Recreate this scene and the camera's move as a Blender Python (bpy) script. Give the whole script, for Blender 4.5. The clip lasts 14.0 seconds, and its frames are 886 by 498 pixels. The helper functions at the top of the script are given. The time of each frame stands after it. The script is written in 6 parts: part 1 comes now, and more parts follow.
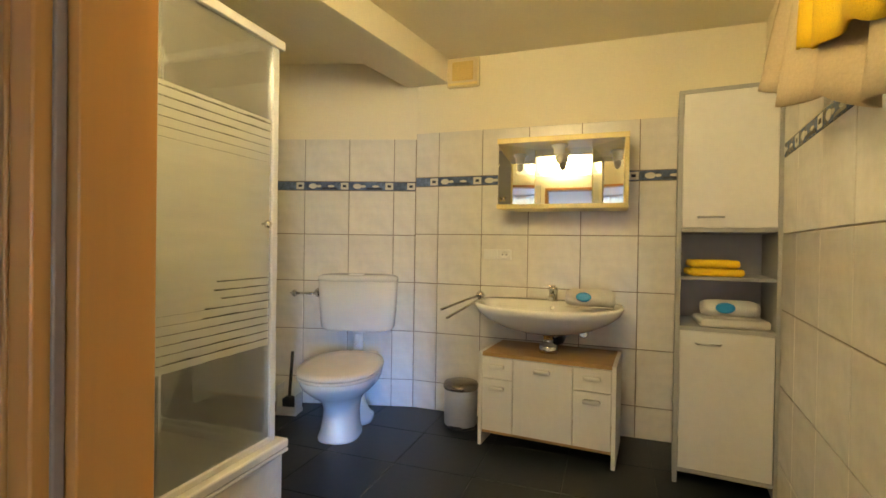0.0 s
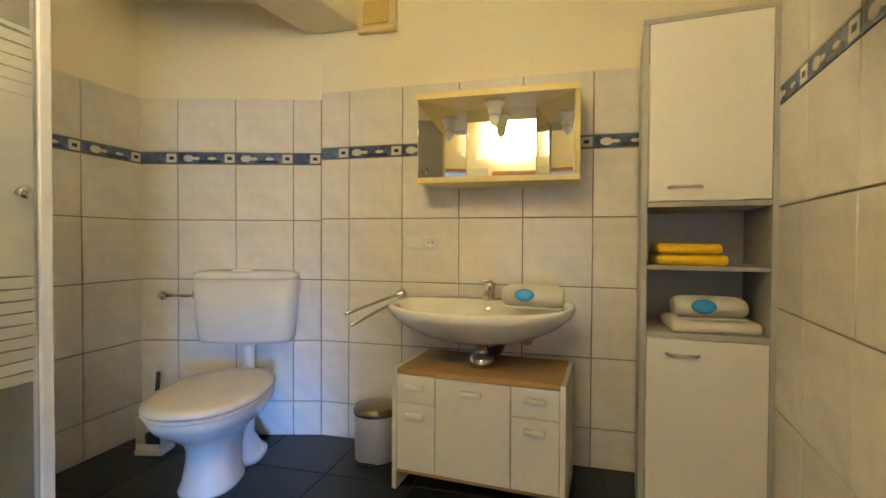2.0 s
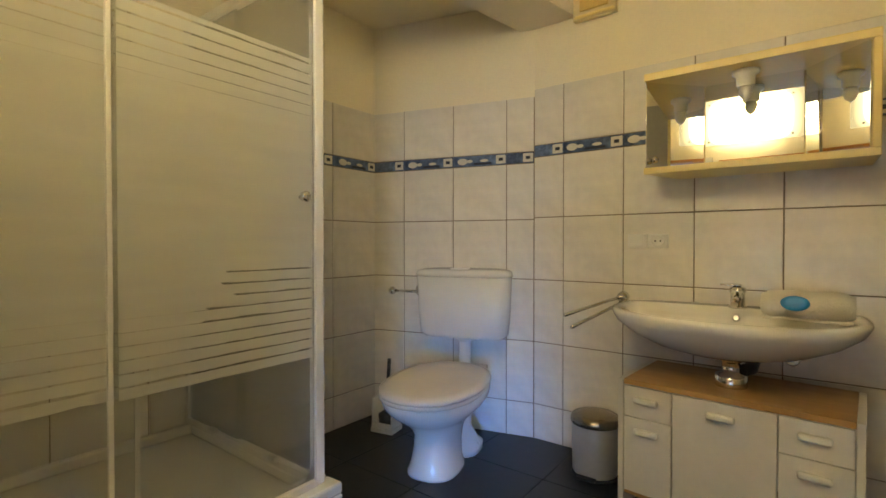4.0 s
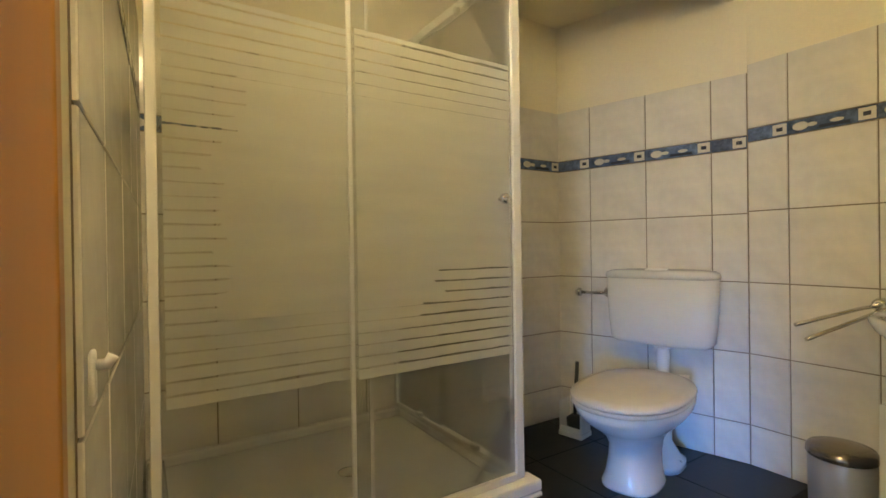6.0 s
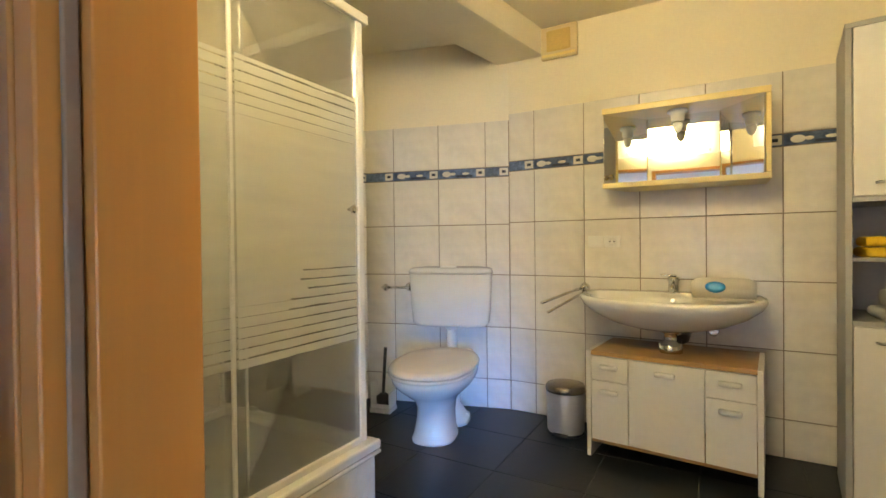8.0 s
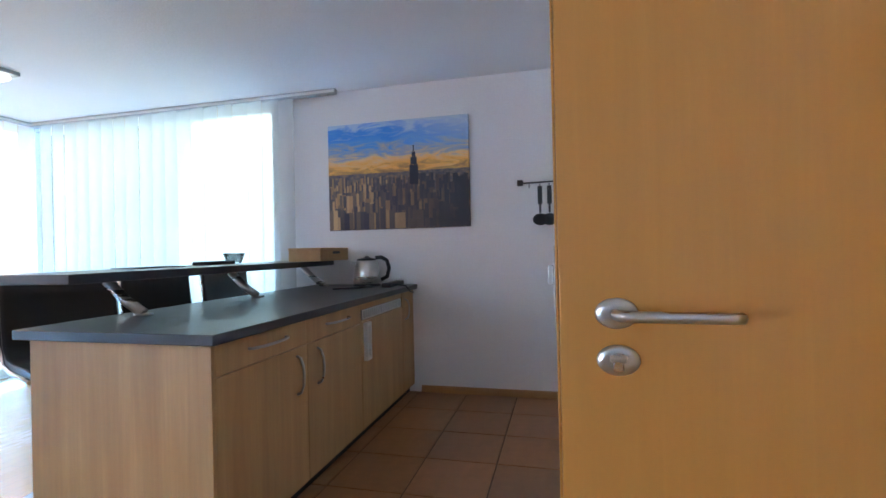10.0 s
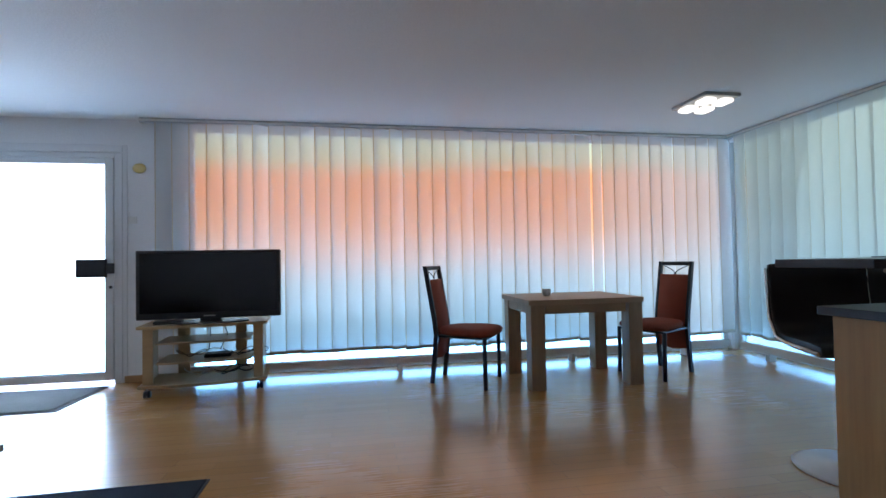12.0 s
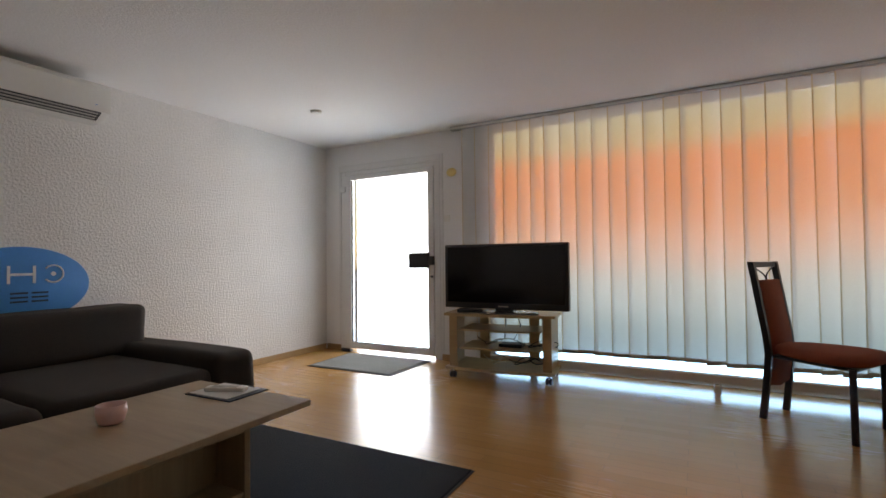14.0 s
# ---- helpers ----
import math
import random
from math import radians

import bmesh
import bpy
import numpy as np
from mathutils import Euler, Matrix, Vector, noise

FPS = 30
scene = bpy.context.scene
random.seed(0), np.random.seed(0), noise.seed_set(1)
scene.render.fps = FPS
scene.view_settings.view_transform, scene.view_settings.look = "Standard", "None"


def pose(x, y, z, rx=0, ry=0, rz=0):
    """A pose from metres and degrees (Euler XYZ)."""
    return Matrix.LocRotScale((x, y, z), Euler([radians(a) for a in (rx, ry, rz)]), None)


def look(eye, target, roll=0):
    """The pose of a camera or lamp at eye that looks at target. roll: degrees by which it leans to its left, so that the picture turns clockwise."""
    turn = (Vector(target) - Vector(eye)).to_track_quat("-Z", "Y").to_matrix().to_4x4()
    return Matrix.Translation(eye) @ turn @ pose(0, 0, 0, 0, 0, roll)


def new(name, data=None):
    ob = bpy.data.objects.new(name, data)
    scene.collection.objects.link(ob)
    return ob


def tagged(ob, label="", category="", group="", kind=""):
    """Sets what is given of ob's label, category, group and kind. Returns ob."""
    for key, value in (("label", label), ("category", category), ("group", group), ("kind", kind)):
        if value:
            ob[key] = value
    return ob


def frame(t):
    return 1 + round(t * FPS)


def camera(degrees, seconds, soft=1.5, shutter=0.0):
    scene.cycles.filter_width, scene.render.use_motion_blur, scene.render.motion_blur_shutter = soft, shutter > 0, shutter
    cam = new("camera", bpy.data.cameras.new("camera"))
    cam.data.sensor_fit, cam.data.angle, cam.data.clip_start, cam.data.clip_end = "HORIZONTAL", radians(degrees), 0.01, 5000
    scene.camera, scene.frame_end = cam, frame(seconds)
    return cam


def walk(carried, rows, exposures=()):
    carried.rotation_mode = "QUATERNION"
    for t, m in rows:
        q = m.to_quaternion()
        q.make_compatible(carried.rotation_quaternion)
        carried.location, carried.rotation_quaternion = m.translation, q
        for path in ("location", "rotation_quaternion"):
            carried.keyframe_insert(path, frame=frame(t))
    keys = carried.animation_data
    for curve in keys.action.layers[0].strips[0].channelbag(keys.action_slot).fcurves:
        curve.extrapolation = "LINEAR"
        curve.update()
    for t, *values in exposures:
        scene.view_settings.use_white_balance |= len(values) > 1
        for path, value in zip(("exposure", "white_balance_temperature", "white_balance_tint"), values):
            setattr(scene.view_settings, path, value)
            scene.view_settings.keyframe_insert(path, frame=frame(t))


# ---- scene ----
cam = camera(86.2, 14.0, soft=1.6)

PATH = [
    (0, (0.598, -0.429, 1.19), (-0.064, 1.458, 1.171), 0.9),
    (0.5, (0.633, -0.207, 1.177), (0.078, 1.714, 1.147), 0.6),
    (1, (0.662, -0.028, 1.143), (0.13, 1.9, 1.114), 0.5),
    (1.5, (0.663, 0.142, 1.15), (0.14, 2.072, 1.103), 0.3),
    (2, (0.646, 0.274, 1.141), (0.139, 2.208, 1.105), 0.3),
    (2.5, (0.603, 0.315, 1.136), (0.069, 2.242, 1.098), 0.3),
    (3, (0.531, 0.277, 1.138), (-0.167, 2.151, 1.098), 0.0),
    (3.5, (0.489, 0.268, 1.134), (-0.449, 2.034, 1.095), 0.0),
    (4, (0.488, 0.29, 1.116), (-0.723, 1.881, 1.092), -0.0),
    (4.2, (0.495, 0.294, 1.119), (-0.817, 1.804, 1.093), -0.0),
    (5.4, (0.46, 0.245, 1.115), (-1.236, 1.305, 1.1), -0.6),
    (6.3, (0.423, 0.189, 1.107), (-1.248, 1.288, 1.109), -1.3),
    (6.5, (0.414, 0.175, 1.132), (-1.198, 1.357, 1.112), -0.8),
    (7.2, (0.43, 0.13, 1.13), (-0.794, 1.711, 1.089), -0.5),
    (8.3, (0.5, -0.38, 1.12), (-0.495, 1.355, 1.1), -0.6),
    (9.3, (0.601, -0.77, 1.114), (-1.357, -0.365, 1.111), -1.0),
    (9.5, (0.639, -0.884, 1.118), (-1.355, -0.74, 1.11), -1.1),
    (9.8, (0.707, -1.017, 1.131), (-1.281, -1.228, 1.128), -1.3),
    (10.3, (0.876, -1.187, 1.138), (-0.896, -2.115, 1.153), -1.2),
    (10.6, (1.011, -1.239, 1.139), (-0.505, -2.543, 1.161), -1.4),
    (11, (1.177, -1.3, 1.124), (-0.003, -2.914, 1.153), -1.1),
    (11.4, (1.342, -1.365, 1.119), (0.446, -3.153, 1.155), -1.0),
    (12, (1.423, -1.342, 1.101), (1.084, -3.312, 1.145), -1.0),
    (12.5, (1.296, -1.325, 1.083), (1.411, -3.322, 1.124), -0.8),
    (13, (1.19, -1.454, 1.057), (1.488, -3.431, 1.094), -0.9),
    (14, (1.169, -1.747, 1.076), (2.117, -3.507, 1.122), -0.6),
]
EXPOSURES = [
    (0, 1.8, 7500, 8),
    (1.5, 1.8, 7100, 9),
    (3, 1.65, 7000, 9),
    (3.5, 1.55, 7000, 9),
    (4.2, 1.4, 7000, 9),
    (6.3, 1.6, 6900, 9),
    (7.2, 1.65, 6900, 9),
    (9.3, 2.6, 6900, 10),
    (9.8, 2.6, 7500, 10),
    (10, 2.2, 7200, 10),
    (10.5, 1.2, 5900, 7),
    (11, 0.85, 5700, 6),
    (12, 0.45, 7200, 9),
    (12.5, 0.2, 8300, 12),
    (13.5, 0.15, 11500, 17),
    (14, 0.12, 13400, 20),
]
walk(cam, [(t, look(eye, target, roll)) for t, eye, target, roll in PATH], EXPOSURES)

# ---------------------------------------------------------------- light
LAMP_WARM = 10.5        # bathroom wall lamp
DAY = 1.08             # daylight behind the blinds

world = bpy.data.worlds.new("world")
scene.world = world
world.use_nodes = True
_w = world.node_tree.nodes
_sky = _w.new("ShaderNodeTexSky")
_sky.sky_type = "NISHITA"
_sky.sun_disc = False
_sky.sun_elevation = radians(38)
_sky.sun_rotation = radians(200)
world.node_tree.links.new(_sky.outputs[0], _w["Background"].inputs[0])
_w["Background"].inputs[1].default_value = 0.10

# added beam: low blue light through the glazed door's opening, aimed at the toilet
_beam = bpy.data.lights.new("door_daylight", "AREA")
_beam.shape, _beam.size, _beam.size_y, _beam.spread = "RECTANGLE", 1.05, 0.6, radians(10)
_beam.energy, _beam.color = 0.85, (0.02, 0.27, 1.0)
new("door_daylight", _beam).matrix_basis = look((4.40, -6.47, 0.46), (-0.85, 2.5, 0.05))


# ---------------------------------------------------------------- materials
def nodes_of(name):
    m = bpy.data.materials.new(name)
    m.use_nodes = True
    nt = m.node_tree
    return m, nt, nt.nodes["Principled BSDF"], nt.nodes["Material Output"]


def coords(nt, scale=(1, 1, 1), kind="Object"):
    tc = nt.nodes.new("ShaderNodeTexCoord")
    mp = nt.nodes.new("ShaderNodeMapping")
    mp.inputs["Scale"].default_value = scale
    nt.links.new(tc.outputs[kind], mp.inputs["Vector"])
    return mp.outputs[0]


def noise_of(nt, vec, scale, detail=4.0, rough=0.55, distort=0.0):
    n = nt.nodes.new("ShaderNodeTexNoise")
    n.inputs["Scale"].default_value = scale
    n.inputs["Detail"].default_value = detail
    n.inputs["Roughness"].default_value = rough
    n.inputs["Distortion"].default_value = distort
    nt.links.new(vec, n.inputs["Vector"])
    return n.outputs["Fac"]


def ramp_of(nt, fac, stops):
    r = nt.nodes.new("ShaderNodeValToRGB")
    el = r.color_ramp.elements
    el[0].position, el[0].color = stops[0][0], (*stops[0][1], 1)
    el[1].position, el[1].color = stops[-1][0], (*stops[-1][1], 1)
    for p, c in stops[1:-1]:
        e = el.new(p)
        e.color = (*c, 1)
    nt.links.new(fac, r.inputs[0])
    return r.outputs[0]


def math_of(nt, op, a, b=None, clamp=False):
    n = nt.nodes.new("ShaderNodeMath")
    n.operation, n.use_clamp = op, clamp
    for i, v in enumerate((a, b)):
        if v is None:
            continue
        if isinstance(v, (int, float)):
            n.inputs[i].default_value = v
        else:
            nt.links.new(v, n.inputs[i])
    return n.outputs[0]


def mix_of(nt, fac, a, b, blend="MIX"):
    n = nt.nodes.new("ShaderNodeMix")
    n.data_type, n.blend_type = "RGBA", blend
    for sock, v in ((n.inputs["Factor"], fac), (n.inputs[6], a), (n.inputs[7], b)):
        if isinstance(v, (int, float)):
            sock.default_value = v
        elif isinstance(v, tuple):
            sock.default_value = (*v, 1)
        else:
            nt.links.new(v, sock)
    return n.outputs[2]


def bump_of(nt, bsdf, height, strength, dist=0.01):
    b = nt.nodes.new("ShaderNodeBump")
    b.inputs["Strength"].default_value = strength
    b.inputs["Distance"].default_value = dist
    nt.links.new(height, b.inputs["Height"])
    nt.links.new(b.outputs[0], bsdf.inputs["Normal"])


def surface(name, color, rough=0.5, metal=0.0, vary=0.12, grain=40.0, stain=2.5, bump=0.0, bump_scale=None, stretch=(1, 1, 1), rand=0.0, coat=0.0):
    """A plain surface with fine grain, broad stains and slight relief."""
    m, nt, b, out = nodes_of(name)
    v = coords(nt, stretch)
    fine = noise_of(nt, v, grain)
    broad = noise_of(nt, v, stain, 3.0)
    mixed = math_of(nt, "ADD", math_of(nt, "MULTIPLY", fine, 0.5), math_of(nt, "MULTIPLY", broad, 0.5))
    lo = tuple(c * (1 - vary) for c in color)
    hi = tuple(min(1, c * (1 + vary)) for c in color)
    col = ramp_of(nt, mixed, [(0.3, lo), (0.7, hi)])
    if rand:
        oi = nt.nodes.new("ShaderNodeObjectInfo")
        g = math_of(nt, "ADD", math_of(nt, "MULTIPLY", oi.outputs["Random"], 2 * rand), 1 - rand)
        cmb = nt.nodes.new("ShaderNodeCombineColor")
        for i in range(3):
            nt.links.new(g, cmb.inputs[i])
        col = mix_of(nt, 1.0, col, cmb.outputs[0], "MULTIPLY")
    nt.links.new(col, b.inputs["Base Color"])
    r = math_of(nt, "ADD", math_of(nt, "MULTIPLY", broad, 0.2 * rough), rough * 0.9, True)
    nt.links.new(r, b.inputs["Roughness"])
    b.inputs["Metallic"].default_value = metal
    b.inputs["Coat Weight"].default_value = coat
    if bump:
        bump_of(nt, b, noise_of(nt, v, bump_scale or grain), bump)
    return m


def wood(name, light, dark, along=0, rough=0.4, scale=1.0, rand=0.06, coat=0.0):
    """Wood grain that runs along one axis."""
    m, nt, b, out = nodes_of(name)
    st = [9.0 * scale] * 3
    st[along] = 0.7 * scale
    v = coords(nt, tuple(st))
    g1 = noise_of(nt, v, 2.2, 6.0, 0.6, 0.6)
    st2 = [60.0 * scale] * 3
    st2[along] = 2.0 * scale
    g2 = noise_of(nt, coords(nt, tuple(st2)), 2.0, 3.0)
    f = math_of(nt, "ADD", math_of(nt, "MULTIPLY", g1, 0.7), math_of(nt, "MULTIPLY", g2, 0.3))
    col = ramp_of(nt, f, [(0.3, dark), (0.52, tuple((a + c) / 2 for a, c in zip(light, dark))), (0.68, light)])
    oi = nt.nodes.new("ShaderNodeObjectInfo")
    g = math_of(nt, "ADD", math_of(nt, "MULTIPLY", oi.outputs["Random"], 2 * rand), 1 - rand)
    cmb = nt.nodes.new("ShaderNodeCombineColor")
    for i in range(3):
        nt.links.new(g, cmb.inputs[i])
    col = mix_of(nt, 1.0, col, cmb.outputs[0], "MULTIPLY")
    nt.links.new(col, b.inputs["Base Color"])
    nt.links.new(math_of(nt, "ADD", math_of(nt, "MULTIPLY", g2, 0.15), rough - 0.07), b.inputs["Roughness"])
    b.inputs["Coat Weight"].default_value = coat
    bump_of(nt, b, f, 0.08, 0.004)
    return m


def glow(name, color, strength):
    m, nt, b, out = nodes_of(name)
    e = nt.nodes.new("ShaderNodeEmission")
    e.inputs[0].default_value = (*color, 1)
    e.inputs[1].default_value = strength
    nt.links.new(e.outputs[0], out.inputs[0])
    return m


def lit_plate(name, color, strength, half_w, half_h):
    """Satin glass of a lamp, itself the source: emission painted bright in the middle, dimmer towards the rim."""
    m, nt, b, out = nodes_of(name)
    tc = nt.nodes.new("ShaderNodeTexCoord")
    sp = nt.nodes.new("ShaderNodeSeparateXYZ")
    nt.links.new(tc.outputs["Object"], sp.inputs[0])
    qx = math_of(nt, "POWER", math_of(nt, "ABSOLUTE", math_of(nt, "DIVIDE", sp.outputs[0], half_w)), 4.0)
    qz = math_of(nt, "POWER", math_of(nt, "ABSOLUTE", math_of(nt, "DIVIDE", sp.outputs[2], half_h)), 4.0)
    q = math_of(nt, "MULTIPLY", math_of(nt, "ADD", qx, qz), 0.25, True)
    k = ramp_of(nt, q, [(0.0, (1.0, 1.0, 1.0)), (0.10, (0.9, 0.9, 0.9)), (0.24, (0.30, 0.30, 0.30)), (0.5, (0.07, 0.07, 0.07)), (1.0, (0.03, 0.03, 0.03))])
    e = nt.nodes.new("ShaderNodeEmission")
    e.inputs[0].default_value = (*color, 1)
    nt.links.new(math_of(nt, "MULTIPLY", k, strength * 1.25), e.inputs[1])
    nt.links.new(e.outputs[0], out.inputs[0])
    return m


def clear_glass(name, tint=(0.96, 0.98, 0.97), haze=0.0):
    m, nt, b, out = nodes_of(name)
    tr = nt.nodes.new("ShaderNodeBsdfTransparent")
    tr.inputs[0].default_value = (*tint, 1)
    gl = nt.nodes.new("ShaderNodeBsdfGlossy")
    gl.inputs["Roughness"].default_value = 0.03
    fr = nt.nodes.new("ShaderNodeFresnel")
    fr.inputs[0].default_value = 1.45
    mx = nt.nodes.new("ShaderNodeMixShader")
    nt.links.new(math_of(nt, "MULTIPLY", fr.outputs[0], 0.8), mx.inputs[0])
    nt.links.new(tr.outputs[0], mx.inputs[1])
    nt.links.new(gl.outputs[0], mx.inputs[2])
    last = mx.outputs[0]
    if haze:
        df = nt.nodes.new("ShaderNodeBsdfDiffuse")
        df.inputs[0].default_value = (0.75, 0.75, 0.72, 1)
        m2 = nt.nodes.new("ShaderNodeMixShader")
        v = coords(nt)
        nt.links.new(math_of(nt, "MULTIPLY", noise_of(nt, v, 5.0), 2 * haze), m2.inputs[0])
        nt.links.new(last, m2.inputs[1])
        nt.links.new(df.outputs[0], m2.inputs[2])
        last = m2.outputs[0]
    nt.links.new(last, out.inputs[0])
    return m


def frost_print(name):
    """White frosted print on shower glass: a solid field that breaks up into lines at its upper and lower ends."""
    m, nt, b, out = nodes_of(name)
    tc = nt.nodes.new("ShaderNodeTexCoord")
    sp = nt.nodes.new("ShaderNodeSeparateXYZ")
    nt.links.new(tc.outputs["Object"], sp.inputs[0])
    z = sp.outputs[2]
    saw = math_of(nt, "FRACT", math_of(nt, "MULTIPLY", z, 30.0))
    # distance from the middle of the field, 0 inside, 1 at the ends
    mid = math_of(nt, "ABSOLUTE", math_of(nt, "SUBTRACT", z, 1.23))
    edge = math_of(nt, "MULTIPLY", math_of(nt, "SUBTRACT", mid, 0.27), 5.0, True)
    ragged = noise_of(nt, coords(nt, (1.0, 1.0, 11.0)), 2.0, 2.0)
    reach = math_of(nt, "ADD", sp.outputs[1], math_of(nt, "MULTIPLY", ragged, 0.34))
    gate = math_of(nt, "LESS_THAN", reach, 0.56)
    low = math_of(nt, "MULTIPLY", math_of(nt, "LESS_THAN", z, 1.06), math_of(nt, "GREATER_THAN", reach, 1.12))
    gate = math_of(nt, "MAXIMUM", gate, low)
    wear = noise_of(nt, coords(nt, (9, 9, 30)), 1.0, 2.0)
    cut = math_of(nt, "MULTIPLY", math_of(nt, "MAXIMUM", edge, math_of(nt, "MULTIPLY", gate, 0.8)), math_of(nt, "MULTIPLY", wear, 0.36))
    line = math_of(nt, "GREATER_THAN", saw, cut)
    hatch = noise_of(nt, coords(nt, (3, 3, 21)), 1.0, 1.0)
    fac = math_of(nt, "MULTIPLY", line, math_of(nt, "ADD", math_of(nt, "MULTIPLY", hatch, 0.14), 0.78))
    tr = nt.nodes.new("ShaderNodeBsdfTransparent")
    df = nt.nodes.new("ShaderNodeBsdfTranslucent")
    df.inputs[0].default_value = (0.78, 0.78, 0.72, 1)
    d2 = nt.nodes.new("ShaderNodeBsdfDiffuse")
    d2.inputs[0].default_value = (0.80, 0.80, 0.74, 1)
    mm = nt.nodes.new("ShaderNodeMixShader")
    mm.inputs[0].default_value = 0.6
    nt.links.new(df.outputs[0], mm.inputs[1])
    nt.links.new(d2.outputs[0], mm.inputs[2])
    mx = nt.nodes.new("ShaderNodeMixShader")
    nt.links.new(fac, mx.inputs[0])
    nt.links.new(tr.outputs[0], mx.inputs[1])
    nt.links.new(mm.outputs[0], mx.inputs[2])
    nt.links.new(mx.outputs[0], out.inputs[0])
    return m


def blind_cloth(name, tint=(1, 1, 1), see=0.36):
    """Thin woven blind fabric: lets light through, and a little of the view."""
    m, nt, b, out = nodes_of(name)
    v = coords(nt, (90, 90, 60))
    weave = noise_of(nt, v, 3.0, 2.0)
    broad = noise_of(nt, coords(nt, (2, 2, 0.6)), 1.5, 2.0)
    col = ramp_of(nt, math_of(nt, "ADD", math_of(nt, "MULTIPLY", weave, 0.4), math_of(nt, "MULTIPLY", broad, 0.6)),
                  [(0.3, (0.66 * tint[0], 0.65 * tint[1], 0.62 * tint[2])), (0.7, (0.80 * tint[0], 0.79 * tint[1], 0.76 * tint[2]))])
    tl = nt.nodes.new("ShaderNodeBsdfTranslucent")
    nt.links.new(col, tl.inputs[0])
    df = nt.nodes.new("ShaderNodeBsdfDiffuse")
    nt.links.new(col, df.inputs[0])
    tr = nt.nodes.new("ShaderNodeBsdfTransparent")
    m1 = nt.nodes.new("ShaderNodeMixShader")
    m1.inputs[0].default_value = 0.45
    nt.links.new(tl.outputs[0], m1.inputs[1])
    nt.links.new(df.outputs[0], m1.inputs[2])
    m2 = nt.nodes.new("ShaderNodeMixShader")
    m2.inputs[0].default_value = see
    nt.links.new(m1.outputs[0], m2.inputs[1])
    nt.links.new(tr.outputs[0], m2.inputs[2])
    nt.links.new(m2.outputs[0], out.inputs[0])
    return m


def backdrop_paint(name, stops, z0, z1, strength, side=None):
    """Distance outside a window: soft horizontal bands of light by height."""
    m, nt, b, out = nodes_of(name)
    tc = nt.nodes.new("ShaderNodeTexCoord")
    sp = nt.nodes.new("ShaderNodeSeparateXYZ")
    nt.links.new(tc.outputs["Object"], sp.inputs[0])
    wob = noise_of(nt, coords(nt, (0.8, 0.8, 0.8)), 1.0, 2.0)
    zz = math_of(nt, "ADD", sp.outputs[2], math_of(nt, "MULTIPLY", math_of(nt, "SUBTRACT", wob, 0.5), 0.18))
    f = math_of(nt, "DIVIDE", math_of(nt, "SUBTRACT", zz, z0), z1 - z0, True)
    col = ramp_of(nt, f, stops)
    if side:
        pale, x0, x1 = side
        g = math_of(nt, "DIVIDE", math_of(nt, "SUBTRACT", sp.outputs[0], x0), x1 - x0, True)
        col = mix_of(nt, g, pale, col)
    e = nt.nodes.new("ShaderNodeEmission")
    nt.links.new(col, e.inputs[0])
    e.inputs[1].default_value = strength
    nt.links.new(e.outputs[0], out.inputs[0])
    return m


PLASTER = surface("bathroom_plaster", (0.84, 0.77, 0.60), 0.85, vary=0.04, grain=60, stain=1.5, bump=0.12)
WALLPAPER = surface("rough_plaster", (0.80, 0.78, 0.76), 0.9, vary=0.09, grain=45, stain=1.2, bump=1.0, bump_scale=52)
SMOOTH_WALL = surface("wall_paint", (0.82, 0.82, 0.82), 0.85, vary=0.04, grain=60, stain=1.0, bump=0.25, bump_scale=55)
CEILING = surface("ceiling_paint", (0.85, 0.84, 0.83), 0.9, vary=0.03, grain=90, stain=0.8, bump=0.35, bump_scale=70)
TILE = surface("glazed_wall_tile", (0.77, 0.735, 0.665), 0.15, vary=0.10, grain=16, stain=5.5, rand=0.035, bump=0.02, bump_scale=6)
GROUT = surface("tile_grout", (0.25, 0.20, 0.145), 0.9, vary=0.12, grain=80)
BORDER_BLUE = surface("border_blue_glaze", (0.10, 0.14, 0.24), 0.2, vary=0.65, grain=70, stain=24, rand=0.25)
BORDER_PALE = surface("border_pale_glaze", (0.66, 0.64, 0.58), 0.2, vary=0.1, grain=60)
BORDER_DARK = surface("border_dark_glaze", (0.05, 0.06, 0.09), 0.2, vary=0.2)
FLOOR_TILE = surface("dark_floor_tile", (0.010, 0.0135, 0.017), 0.40, vary=0.35, grain=30, stain=5, rand=0.12, bump=0.06)
FLOOR_GROUT = surface("dark_grout", (0.07, 0.07, 0.065), 0.9, vary=0.2)
TERRA = surface("terracotta_tile", (0.34, 0.155, 0.065), 0.35, vary=0.16, grain=18, stain=4, rand=0.1, bump=0.05)
TERRA_GROUT = surface("terracotta_grout", (0.13, 0.075, 0.045), 0.9)
CERAMIC = surface("white_ceramic", (0.80, 0.79, 0.76), 0.10, vary=0.02, grain=8, coat=0.4)
SEAT = surface("seat_plastic", (0.78, 0.72, 0.64), 0.22, vary=0.03, grain=10)
CISTERN = surface("cistern_plastic", (0.76, 0.75, 0.71), 0.22, vary=0.03, grain=10)
CHROME = surface("chrome", (0.66, 0.65, 0.62), 0.12, 1.0, vary=0.05, grain=20)
STEEL = surface("brushed_steel", (0.52, 0.51, 0.49), 0.28, 1.0, vary=0.08, grain=60, stretch=(1, 1, 8))
WHITE_FRONT = surface("white_melamine", (0.74, 0.72, 0.68), 0.4, vary=0.04, grain=30, bump=0.02)
